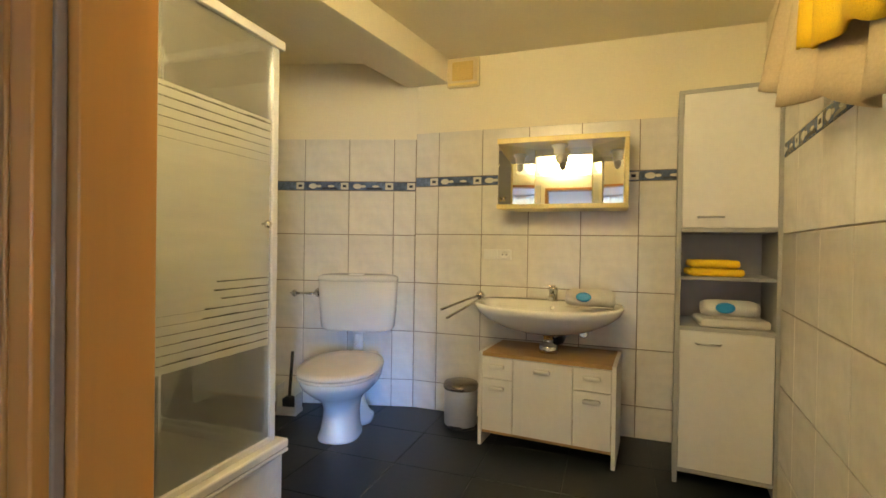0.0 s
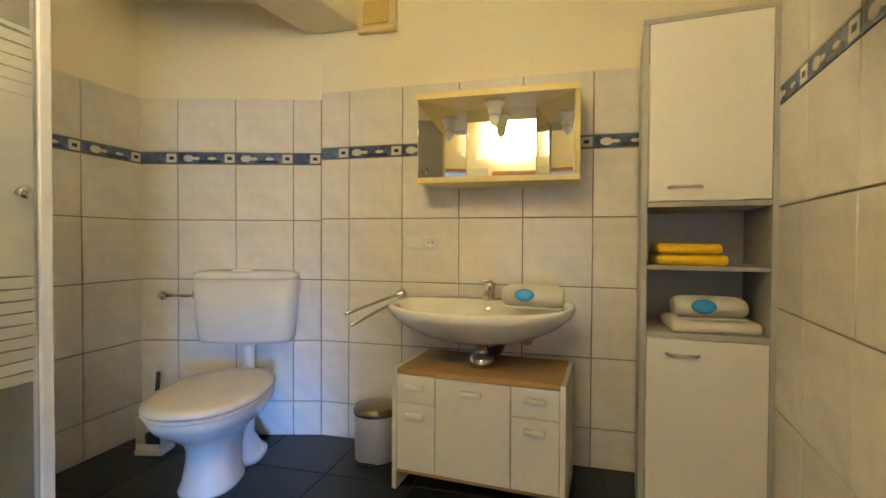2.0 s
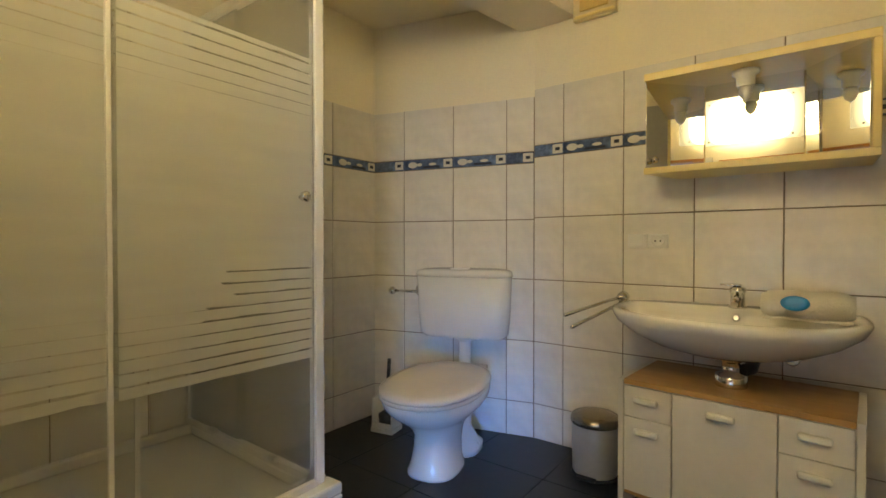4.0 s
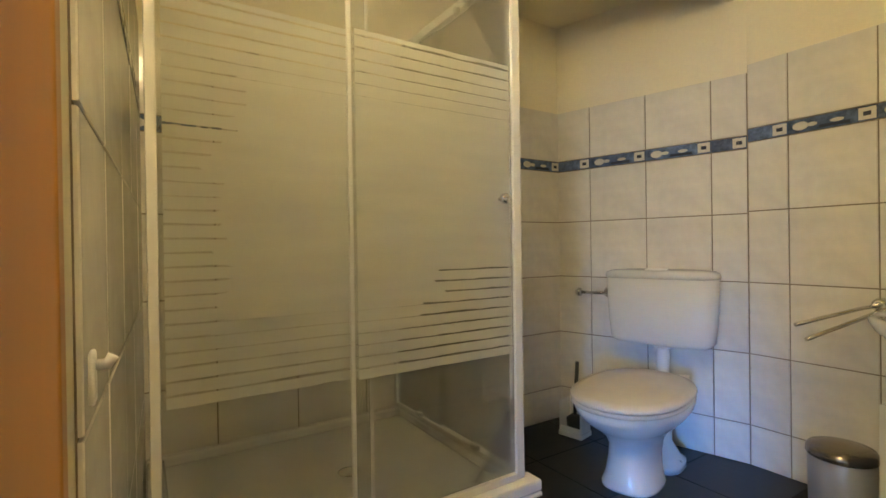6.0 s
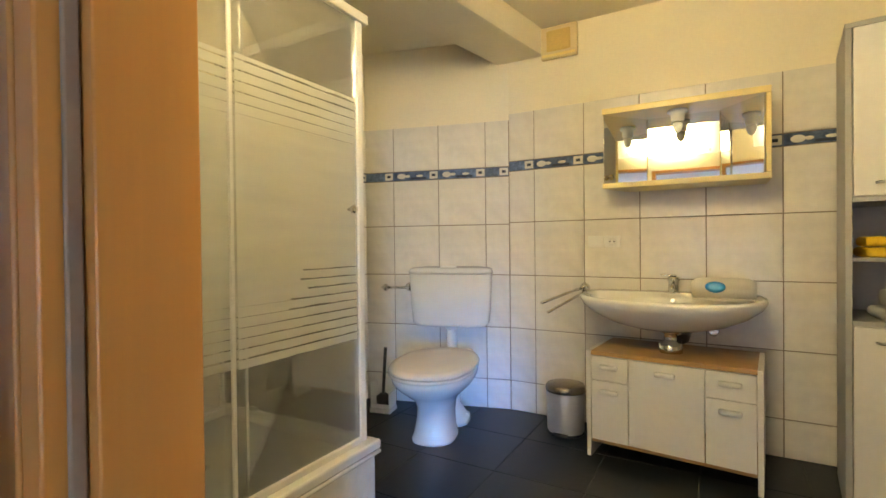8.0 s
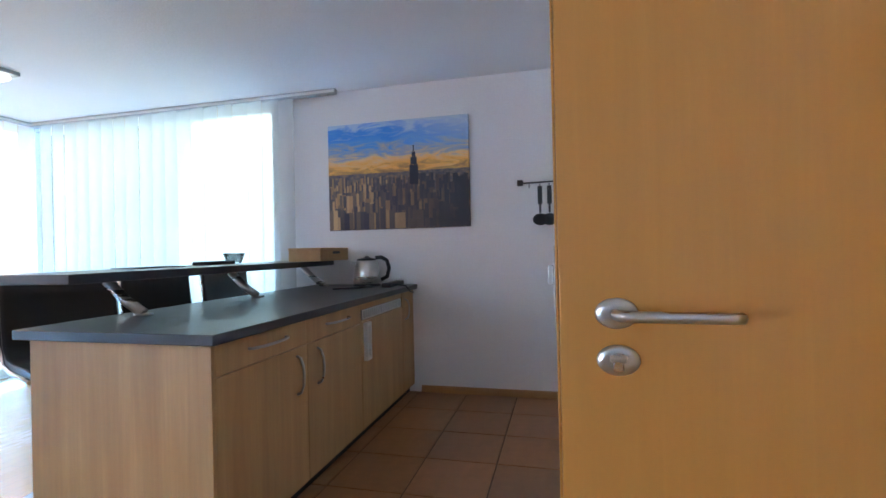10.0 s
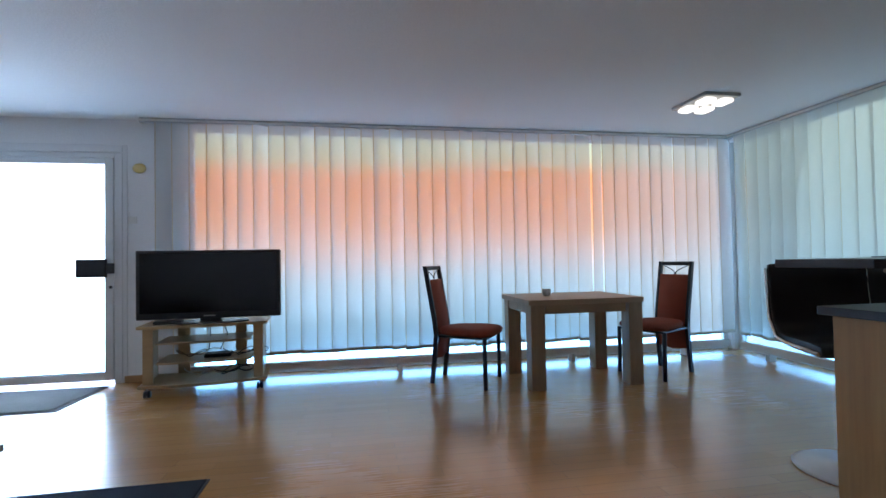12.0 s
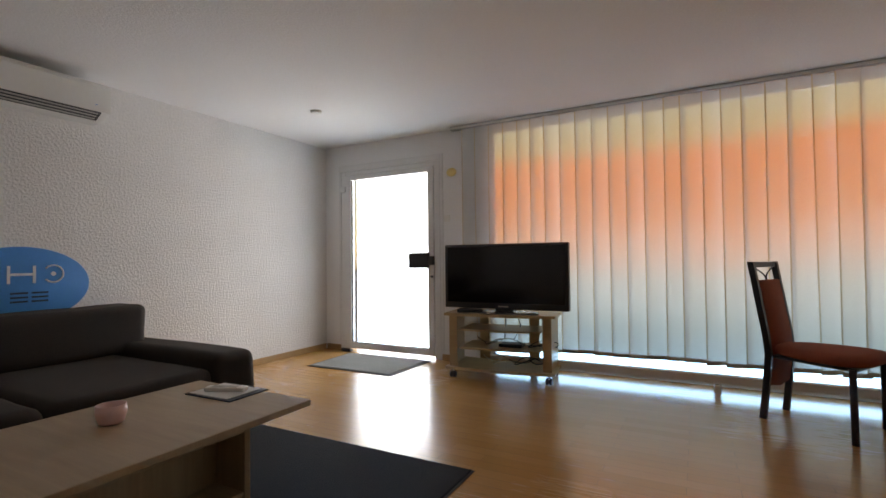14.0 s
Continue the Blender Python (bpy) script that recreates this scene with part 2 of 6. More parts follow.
GREY_FRAME = surface("grey_foil", (0.40, 0.39, 0.37), 0.5, vary=0.06, grain=40)
OAK_TOP = wood("oak_veneer_top", (0.50, 0.31, 0.13), (0.36, 0.20, 0.075), 0, 0.4)
CREAM = surface("cream_plastic", (0.80, 0.65, 0.28), 0.35, vary=0.05, grain=15)
MIRROR = surface("mirror_silver", (0.88, 0.89, 0.87), 0.015, 1.0, vary=0.01)
WHITE_PLASTIC = surface("white_plastic", (0.78, 0.77, 0.73), 0.35, vary=0.03, grain=20)
WHITE_METAL = surface("white_enamel", (0.76, 0.75, 0.72), 0.25, vary=0.03, grain=20)
BLACK_PLASTIC = surface("black_plastic", (0.02, 0.02, 0.022), 0.4, vary=0.2)
SCREEN = surface("dark_screen", (0.006, 0.007, 0.009), 0.12, vary=0.2)
RUBBER = surface("dark_rubber", (0.03, 0.03, 0.03), 0.7)
TOWEL_WHITE = surface("white_terry", (0.74, 0.71, 0.66), 0.95, vary=0.08, grain=160, bump=0.9, bump_scale=180)
TOWEL_YELLOW = surface("yellow_terry", (0.80, 0.52, 0.03), 0.95, vary=0.10, grain=160, bump=0.5, bump_scale=220)
TOWEL_TAN = surface("tan_terry", (0.56, 0.45, 0.29), 0.95, vary=0.12, grain=120, bump=0.4, bump_scale=220)
BADGE_BLUE = surface("blue_print", (0.008, 0.25, 0.62), 0.4, vary=0.05)
SIGN_WHITE = surface("white_print", (0.75, 0.77, 0.78), 0.5, vary=0.05)
SIGN_DARK = surface("dark_print", (0.02, 0.03, 0.05), 0.5, vary=0.05)
DOOR_WOOD = wood("beech_door_veneer", (0.56, 0.250, 0.055), (0.51, 0.222, 0.047), 2, 0.36, 0.9, 0.02)
SEAL = surface("grey_door_seal", (0.26, 0.18, 0.11), 0.6, vary=0.1)
CAB_OAK = wood("light_oak_kitchen", (0.60, 0.375, 0.17), (0.43, 0.25, 0.105), 2, 0.45, 0.5)
WORKTOP = surface("anthracite_worktop", (0.035, 0.038, 0.044), 0.30, vary=0.3, grain=120, stain=6, bump=0.03)
TABLE_OAK = wood("sonoma_oak", (0.47, 0.34, 0.22), (0.35, 0.24, 0.15), 0, 0.45, 0.8)
LEG_OAK = wood("sonoma_oak_leg", (0.45, 0.32, 0.20), (0.33, 0.225, 0.135), 2, 0.45, 0.8)
MAPLE = wood("maple_foil", (0.55, 0.40, 0.23), (0.45, 0.31, 0.165), 0, 0.4, 0.7)
SKIRT = wood("beech_skirting", (0.46, 0.27, 0.12), (0.38, 0.21, 0.085), 0, 0.4)
CHAIR_METAL = surface("dark_chair_metal", (0.045, 0.045, 0.05), 0.35, 0.6, vary=0.15)
CHAIR_FABRIC = surface("rust_fabric", (0.30, 0.066, 0.034), 0.9, vary=0.15, grain=140, bump=0.4, bump_scale=200)
LEATHER = surface("black_leatherette", (0.012, 0.012, 0.014), 0.42, vary=0.2, grain=70, bump=0.1)
SOFA_CLOTH = surface("dark_brown_sofa", (0.030, 0.022, 0.019), 0.85, vary=0.3, grain=120, stain=5, bump=0.3, bump_scale=160)
RUG_CLOTH = surface("charcoal_rug", (0.012, 0.013, 0.018), 0.97, vary=0.35, grain=160, stain=7, bump=0.9, bump_scale=240)
MAT_CLOTH = surface("grey_doormat", (0.22, 0.22, 0.21), 0.85, vary=0.25, grain=180, bump=0.7, bump_scale=240)
CARDBOARD = wood("bamboo_box", (0.52, 0.30, 0.12), (0.42, 0.22, 0.075), 0, 0.5)
PAPER = surface("paper", (0.74, 0.74, 0.72), 0.8, vary=0.04)
PINK = surface("pink_glass_candle", (0.80, 0.52, 0.51), 0.3, vary=0.12, grain=20)
ALU = surface("grey_aluminium", (0.40, 0.40, 0.40), 0.4, 0.7, vary=0.06)
FRAME_WHITE = surface("white_pvc_frame", (0.74, 0.74, 0.74), 0.3, vary=0.03, grain=15)
SHOWER_GLASS = clear_glass("shower_glass", (0.985, 0.99, 0.975), 0.09)
WINDOW_GLASS = clear_glass("window_glass")
CLEAR = clear_glass("drinking_glass", (0.92, 0.95, 0.96))
FROST = frost_print("frosted_print")
CLOTH = blind_cloth("blind_fabric")
# Shade of overlapping slats, painted as a darker tan strip along one slat edge
CLOTH_OVERLAP = blind_cloth("blind_fabric_edge", (0.80, 0.66, 0.48), 0.16)
HEM = surface("blind_weight_hem", (0.42, 0.36, 0.28), 0.8, vary=0.1)
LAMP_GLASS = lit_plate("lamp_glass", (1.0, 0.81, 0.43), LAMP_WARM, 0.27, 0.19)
# Unseen extra source behind the lamp plate, added to brighten wall top and ceiling
FILL_TUBE = glow("lamp_tube", (1.0, 0.78, 0.42), LAMP_WARM * 13.0)
CEIL_LAMP = glow("ceiling_lamp_glass", (0.97, 0.97, 1.0), 1.3)
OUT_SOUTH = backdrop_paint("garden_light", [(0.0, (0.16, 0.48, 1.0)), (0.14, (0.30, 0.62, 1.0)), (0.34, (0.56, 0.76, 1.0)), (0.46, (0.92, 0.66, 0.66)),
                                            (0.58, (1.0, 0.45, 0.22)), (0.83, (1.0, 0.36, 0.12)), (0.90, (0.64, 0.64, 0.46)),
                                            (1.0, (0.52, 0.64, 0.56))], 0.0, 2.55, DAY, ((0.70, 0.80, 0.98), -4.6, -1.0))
OUT_WEST = backdrop_paint("street_light", [(0.0, (0.16, 0.52, 1.0)), (0.5, (0.52, 0.82, 1.0)), (1.0, (0.66, 0.90, 0.96))], 0.0, 2.55, DAY * 0.86)
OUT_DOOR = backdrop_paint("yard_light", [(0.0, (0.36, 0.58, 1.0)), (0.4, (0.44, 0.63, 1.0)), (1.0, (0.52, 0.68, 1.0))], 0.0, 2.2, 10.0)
# Emission of the added light strips and lips low outside the windows
GLOW_STRIP = glow("sunlit_terrace", (0.20, 0.50, 1.0), 32.0)
GLOW_LIP = glow("sunlit_terrace_edge", (0.16, 0.46, 1.0), 9.0)


def laminate():
    """Glossy beech laminate in long boards of narrow strips."""
    m, nt, b, out = nodes_of("beech_laminate")
    v = coords(nt)
    br = nt.nodes.new("ShaderNodeTexBrick")
    br.offset = 0.37
    br.inputs["Color1"].default_value = (0.68, 0.35, 0.115, 1)
    br.inputs["Color2"].default_value = (0.60, 0.29, 0.085, 1)
    br.inputs["Mortar"].default_value = (0.30, 0.16, 0.07, 1)
    br.inputs["Scale"].default_value = 1.0
    br.inputs["Mortar Size"].default_value = 0.0012
    br.inputs["Brick Width"].default_value = 0.62
    br.inputs["Row Height"].default_value = 0.085
    nt.links.new(v, br.inputs["Vector"])
    gr = noise_of(nt, coords(nt, (3, 55, 3)), 1.5, 5.0)
    broad = noise_of(nt, v, 0.7, 2.0)
    col = mix_of(nt, math_of(nt, "MULTIPLY", gr, 0.55), br.outputs["Color"], (0.36, 0.165, 0.05))
    nt.links.new(col, b.inputs["Base Color"])
    nt.links.new(math_of(nt, "ADD", math_of(nt, "MULTIPLY", broad, 0.12), math_of(nt, "ADD", math_of(nt, "MULTIPLY", gr, 0.06), 0.17)), b.inputs["Roughness"])
    b.inputs["Coat Weight"].default_value = 0.6
    b.inputs["Specular IOR Level"].default_value = 0.9
    b.inputs["Coat Roughness"].default_value = 0.16
    bump_of(nt, b, gr, 0.02, 0.003)
    return m


LAMINATE = laminate()


# ---------------------------------------------------------------- mesh helpers
def part(name, bm, material, parent=None, label=""):
    """Links a bmesh as one mesh object under a thing or a part."""
    me = bpy.data.meshes.new(name)
    bm.normal_update()
    bm.to_mesh(me)
    bm.free()
    for m in material if isinstance(material, (list, tuple)) else (material,):
        me.materials.append(m)
    ob = new(name, me)
    if parent is not None:
        ob.parent = parent
    if label:
        ob["label"] = label
    return ob


def thing(name, label, category, at=(0, 0, 0), turn=0.0, group="", kind=""):
    e = new(name)
    e.empty_display_size = 0.1
    e.matrix_basis = pose(*at, 0, 0, turn)
    return tagged(e, label, category, group, kind)


def add_box(bm, x0, x1, y0, y1, z0, z1, bevel=0.0, seg=2, m=None, mi=0):
    r = bmesh.ops.create_cube(bm, size=1.0)
    vs = r["verts"]
    for v in vs:
        v.co = Vector(((x0 + x1) / 2 + v.co.x * (x1 - x0), (y0 + y1) / 2 + v.co.y * (y1 - y0), (z0 + z1) / 2 + v.co.z * (z1 - z0)))
    fs = list({f for v in vs for f in v.link_faces})
    for f in fs:
        f.material_index = mi
    if bevel:
        es = list({e for v in vs for e in v.link_edges})
        r2 = bmesh.ops.bevel(bm, geom=es, offset=bevel, segments=seg, profile=0.5, affect="EDGES", clamp_overlap=True)
        for f in r2["faces"]:
            f.material_index = mi
            f.smooth = True
        vs = list({v for f in r2["faces"] for v in f.verts} | {v for v in vs if v.is_valid})
    if m is not None:
        bmesh.ops.transform(bm, matrix=m, verts=vs)
    return vs


def box(x0, x1, y0, y1, z0, z1, bevel=0.003, seg=2, m=None):
    bm = bmesh.new()
    add_box(bm, x0, x1, y0, y1, z0, z1, bevel, seg, m)
    return bm


def add_lathe(bm, profile, n=32, sx=1.0, sy=1.0, m=None, mi=0):
    """A turned form: profile of (radius, height)."""
    rings = []
    made = []
    for r, z in profile:
        ring = [bm.verts.new((r * sx * math.cos(2 * math.pi * i / n), r * sy * math.sin(2 * math.pi * i / n), z)) for i in range(n)]
        rings.append(ring)
        made += ring
    for a, c in zip(rings, rings[1:]):
        for i in range(n):
            f = bm.faces.new((a[i], a[(i + 1) % n], c[(i + 1) % n], c[i]))
            f.smooth, f.material_index = True, mi
    for ring, flip in ((rings[0], True), (rings[-1], False)):
        f = bm.faces.new(list(reversed(ring)) if flip else ring)
        f.material_index = mi
    if m is not None:
        bmesh.ops.transform(bm, matrix=m, verts=made)
    return made


def lathe(profile, n=32, sx=1.0, sy=1.0, m=None):
    bm = bmesh.new()
    add_lathe(bm, profile, n, sx, sy, m)
    return bm


def add_loft(bm, rings, mi=0, caps=True):
    """Joins rings of points (all of one count) into a closed smooth skin."""
    vs = [[bm.verts.new(p) for p in ring] for ring in rings]
    n = len(vs[0])
    for a, c in zip(vs, vs[1:]):
        for i in range(n):
            f = bm.faces.new((a[i], a[(i + 1) % n], c[(i + 1) % n], c[i]))
            f.smooth, f.material_index = True, mi
    if caps:
        f = bm.faces.new(list(reversed(vs[0])))
        f.material_index, f.smooth = mi, False
        f = bm.faces.new(vs[-1])
        f.material_index, f.smooth = mi, False
    return [v for r in vs for v in r]


def loft(rings):
    bm = bmesh.new()
    add_loft(bm, rings)
    bmesh.ops.recalc_face_normals(bm, faces=bm.faces)
    return bm


def add_tube(bm, pts, r, n=10, mi=0):
    """A round bar along a line of points."""
    pts = [Vector(p) for p in pts]
    rings = []
    ref = None
    for i, p in enumerate(pts):
        d = (pts[min(i + 1, len(pts) - 1)] - pts[max(i - 1, 0)]).normalized()
        if ref is None:
            ref = Vector((0, 0, 1)) if abs(d.z) < 0.9 else Vector((1, 0, 0))
        u = d.cross(ref).normalized()
        w = u.cross(d).normalized()
        ref = w
        rings.append([p + r * (math.cos(2 * math.pi * k / n) * u + math.sin(2 * math.pi * k / n) * w) for k in range(n)])
    return add_loft(bm, rings, mi)


def tube(pts, r, n=10):
    bm = bmesh.new()
    add_tube(bm, pts, r, n)
    bmesh.ops.recalc_face_normals(bm, faces=bm.faces)
    return bm


def arc(c, r, a0, a1, n, plane="xy"):
    out = []
    for i in range(n + 1):
        a = radians(a0 + (a1 - a0) * i / n)
        u, v = r * math.cos(a), r * math.sin(a)
        d = {"xy": (u, v, 0), "xz": (u, 0, v), "yz": (0, u, v)}[plane]
        out.append(Vector(c) + Vector(d))
    return out


def ellipse(cx, cy, rx, ry, z, n=32, power=2.0):
    out = []
    for i in range(n):
        a = 2 * math.pi * i / n
        c, s = math.cos(a), math.sin(a)
        out.append(Vector((cx + rx * math.copysign(abs(c) ** (2 / power), c), cy + ry * math.copysign(abs(s) ** (2 / power), s), z)))
    return out


def prism(points, z0, z1, bevel=0.0):
    bm = bmesh.new()
    lo = [bm.verts.new((x, y, z0)) for x, y in points]
    hi = [bm.verts.new((x, y, z1)) for x, y in points]
    n = len(points)
    bm.faces.new(list(reversed(lo)))
    bm.faces.new(hi)
    for i in range(n):
        bm.faces.new((lo[i], lo[(i + 1) % n], hi[(i + 1) % n], hi[i]))
    bmesh.ops.recalc_face_normals(bm, faces=bm.faces)
    if bevel:
        bmesh.ops.bevel(bm, geom=list(bm.edges), offset=bevel, segments=2, profile=0.5, affect="EDGES", clamp_overlap=True)
    return bm


def wall(name, p, q, z0, z1, material, openings=(), thick=0.12, label="", category="wall"):
    """A wall whose room face runs from p to q, with its body to the right of that line; openings are (from, to, bottom, top) along it."""
    p, q = Vector((*p, 0)), Vector((*q, 0))
    length = (q - p).length
    ang = math.atan2(q.y - p.y, q.x - p.x)
    bm = bmesh.new()
    cuts = sorted({0.0, length, *[o[0] for o in openings], *[o[1] for o in openings]})
    for a, c in zip(cuts, cuts[1:]):
        spans = [(z0, z1)]
        for o in openings:
            if o[0] <= a + 1e-6 and o[1] >= c - 1e-6:
                spans = [s for lo, hi in spans for s in ((lo, min(hi, o[2])), (max(lo, o[3]), hi)) if s[1] - s[0] > 1e-4]
        for lo, hi in spans:
            add_box(bm, a, c, -thick, 0, lo, hi)
    ob = part(name, bm, material)
    ob.matrix_basis = Matrix.Translation(p) @ Matrix.Rotation(ang, 4, "Z")
    return tagged(ob, label, category, kind="structure")


# ---------------------------------------------------------------- setting: bathroom shell
BH = 2.50
SLIDE = Vector((-0.10, -0.005, 0.0))   # from the bathroom's own origin to its doorway
DOOR_W, DOOR_H = 1.04, 1.93
wall_b_north = wall("wall_north", (1.53, 2.765), (-0.635, 2.765), 0, BH, PLASTER, label="half-tiled white bathroom wall behind the basin")
wall_b_corner = wall("wall_corner", (-0.635, 2.765), (-1.64, 2.485), 0, BH, PLASTER, label="slanted half-tiled bathroom wall behind the toilet")
wall_b_west = wall("wall_west", (-1.64, 2.485), (-1.64, 0.205), 0, BH, PLASTER, label="tiled bathroom wall beside the shower")
wall_b_east = wall("wall_east", (1.26, 0.15), (1.53, 2.765), 0, BH, PLASTER, label="tiled bathroom side wall beside the tall cabinet")
wall_b_south = wall("wall_south", (-1.64, 0.205), (-0.03, 0.15), 0, BH, PLASTER, thick=0.07, label="tiled bathroom wall beside the door")
wall_b_jamb = wall("wall_south_east", (DOOR_W + 0.03, 0.15), (1.26, 0.15), 0, BH, PLASTER, thick=0.07, label="narrow plastered wall beside the door")
wall_b_over = wall("wall_over_door", (-0.03, 0.15), (DOOR_W + 0.03, 0.15), DOOR_H + 0.03, BH, PLASTER, thick=0.07, label="plastered wall above the bathroom door")

bm = prism([(-1.80, 0.07), (1.40, 0.07), (1.70, 2.9), (-0.6, 2.9), (-1.80, 2.6)], BH, BH + 0.1)
tagged(part("ceiling", bm, PLASTER), "white plastered bathroom ceiling", "ceiling", kind="structure")
bm = prism([(-0.714, 2.765), (-1.168, 0.20), (-0.826, 0.17), (-0.392, 2.765)], 2.33, BH + 0.02, 0.004)
tagged(part("ceiling_beam", bm, PLASTER), "white plastered beam under the bathroom ceiling", "beam", kind="structure")
bm = box(-1.75, 1.65, 0.0, 2.9, -0.12, -0.004, 0)
bath_floor = tagged(part("floor", bm, FLOOR_GROUT), "dark anthracite tiled bathroom floor", "floor", kind="structure")

# ---------------------------------------------------------------- setting: living room shell
LH = 2.52
XW, XE, YS = -2.98, 5.38, -6.40
FZ = -0.035            # the living room floor lies a little below the bathroom floor
wall_l_north = wall("wall_living_north", (XE, 0.0), (XW, 0.0), FZ, LH, SMOOTH_WALL, [(XE - SLIDE.x - DOOR_W - 0.03, XE - SLIDE.x + 0.03, FZ, DOOR_H + 0.03)], thick=0.07, label="white wall with the bathroom doorway")
wall_l_west = wall("wall_living_west", (XW, 0.0), (XW, YS), FZ, LH, SMOOTH_WALL, [(3.58, 6.385, FZ, 2.46)], thick=0.18, label="white painted wall with a wide window and a picture")
wall_l_south = wall("wall_living_south", (XW, YS), (XE, YS), FZ, LH, SMOOTH_WALL, [(0.015, 6.12, FZ, 2.46), (3.70 - XW, 5.12 - XW, FZ, 2.195)], thick=0.18, label="white window wall with a glazed door")
wall_l_east = wall("wall_living_east", (XE, YS), (XE, 0.0), FZ, LH, WALLPAPER, label="white wall in coarse textured plaster")
tagged(part("ceiling_living", box(XW - 0.2, XE + 0.12, YS - 0.2, 0.07, LH, LH + 0.12, 0), CEILING), "white roughcast living room ceiling", "ceiling", kind="structure")
tagged(part("floor_living", box(XW - 0.2, XE + 0.12, YS - 0.2, 0.07, -0.16, FZ, 0), LAMINATE), "glossy beech laminate living room floor", "floor", kind="structure")
kitchen_floor = tagged(part("floor_kitchen", box(XW, -0.52, -3.06, -0.001, FZ - 0.01, FZ + 0.003, 0), TERRA_GROUT), "terracotta tiled kitchen floor", "floor", kind="structure")


def skirting(name, p, q, label="beech skirting board along the wall"):
    p, q = Vector((*p, 0)), Vector((*q, 0))
    ob = part(name, box(0, (q - p).length, 0.001, 0.016, FZ, FZ + 0.065, 0.004), SKIRT)
    ob.matrix_basis = Matrix.Translation(p) @ Matrix.Rotation(math.atan2(q.y - p.y, q.x - p.x), 4, "Z")
    tagged(ob, label, "skirting", kind="structure")


skirting("baseboard_east", (XE, YS + 0.02), (XE, -0.02))
skirting("baseboard_west", (XW, -0.02), (XW, -2.24))
skirting("baseboard_south", (5.13, YS), (XE - 0.02, YS))
skirting("baseboard_south_short", (3.28, YS), (3.69, YS))

# door frame of the bathroom: lining and casings in the doorway
frame_door = thing("door_frame", "beech veneered door frame with a grey rubber seal", "door frame", kind="structure")
part("lining", box(-0.035, 0.0, 0.03, 0.152, 0, DOOR_H, 0.003), DOOR_WOOD, frame_door)
part("lining", box(DOOR_W, DOOR_W + 0.035, 0.03, 0.152, 0, DOOR_H, 0.003), DOOR_WOOD, frame_door)
part("lining", box(-0.035, DOOR_W + 0.035, 0.03, 0.152, DOOR_H, DOOR_H + 0.03, 0.003), DOOR_WOOD, frame_door)
part("rebate", box(-0.075, -0.027, -0.012, 0.0295, FZ, DOOR_H, 0.004), DOOR_WOOD, frame_door)
part("rebate", box(DOOR_W + 0.027, DOOR_W + 0.075, -0.012, 0.0295, FZ, DOOR_H, 0.004), DOOR_WOOD, frame_door)
part("seal", box(-0.0265, -0.019, 0.010, 0.0285, 0, DOOR_H, 0.004), SEAL, frame_door, "grey rubber door seal")
part("casing", box(-0.16, -0.076, -0.016, -0.001, FZ, DOOR_H + 0.07, 0.004), DOOR_WOOD, frame_door)
part("casing", box(DOOR_W + 0.076, DOOR_W + 0.16, -0.016, -0.001, FZ, DOOR_H + 0.07, 0.004), DOOR_WOOD, frame_door)
part("casing", box(-0.075, DOOR_W + 0.075, -0.016, -0.001, DOOR_H + 0.01, DOOR_H + 0.07, 0.004), DOOR_WOOD, frame_door)
part("casing", box(DOOR_W + 0.001, DOOR_W + 0.05, 0.153, 0.164, 0, DOOR_H + 0.03, 0.003), DOOR_WOOD, frame_door)
part("threshold", box(0.0, DOOR_W, -0.012, 0.15, FZ, 0.006, 0.002), STEEL, frame_door, "flat metal threshold strip")

# the open door leaf; local x runs from the hinges to the latch edge, local -y faces the bathroom user
LEAF = 1.073
leaf_turn = math.degrees(math.atan2(-1.073, -0.052))
door_leaf = thing("door_1", "open beech veneered room door with a steel lever handle", "door", (-0.085, -0.025, 0.0), leaf_turn, kind="structure")
part("leaf", box(0.026, LEAF, -0.02, 0.02, FZ + 0.008, DOOR_H - 0.01, 0.003), DOOR_WOOD, door_leaf)
part("edge_lipping", box(LEAF + 0.0005, LEAF + 0.006, -0.018, 0.018, 0.012, DOOR_H - 0.014, 0.002), DOOR_WOOD, door_leaf)
part("lock_plate", box(LEAF + 0.0065, LEAF + 0.009, -0.012, 0.012, 0.96, 1.14, 0.001), STEEL, door_leaf, "steel lock face plate")
part("latch", box(LEAF + 0.0092, LEAF + 0.022, -0.008, 0.008, 1.06, 1.10, 0.003), STEEL, door_leaf, "sprung steel latch")


def disc_on_leaf(x, z, r, out, depth=0.009):
    return lathe([(r * 0.98, 0.0), (r, depth * 0.5), (r * 0.9, depth), (r * 0.5, depth + 0.001), (0.001, depth + 0.001)], 36, 1.33, 1.0,
                 Matrix.Translation((x, 0.0205 * out, z)) @ Matrix.Rotation(radians(-90 * out), 4, "X"))


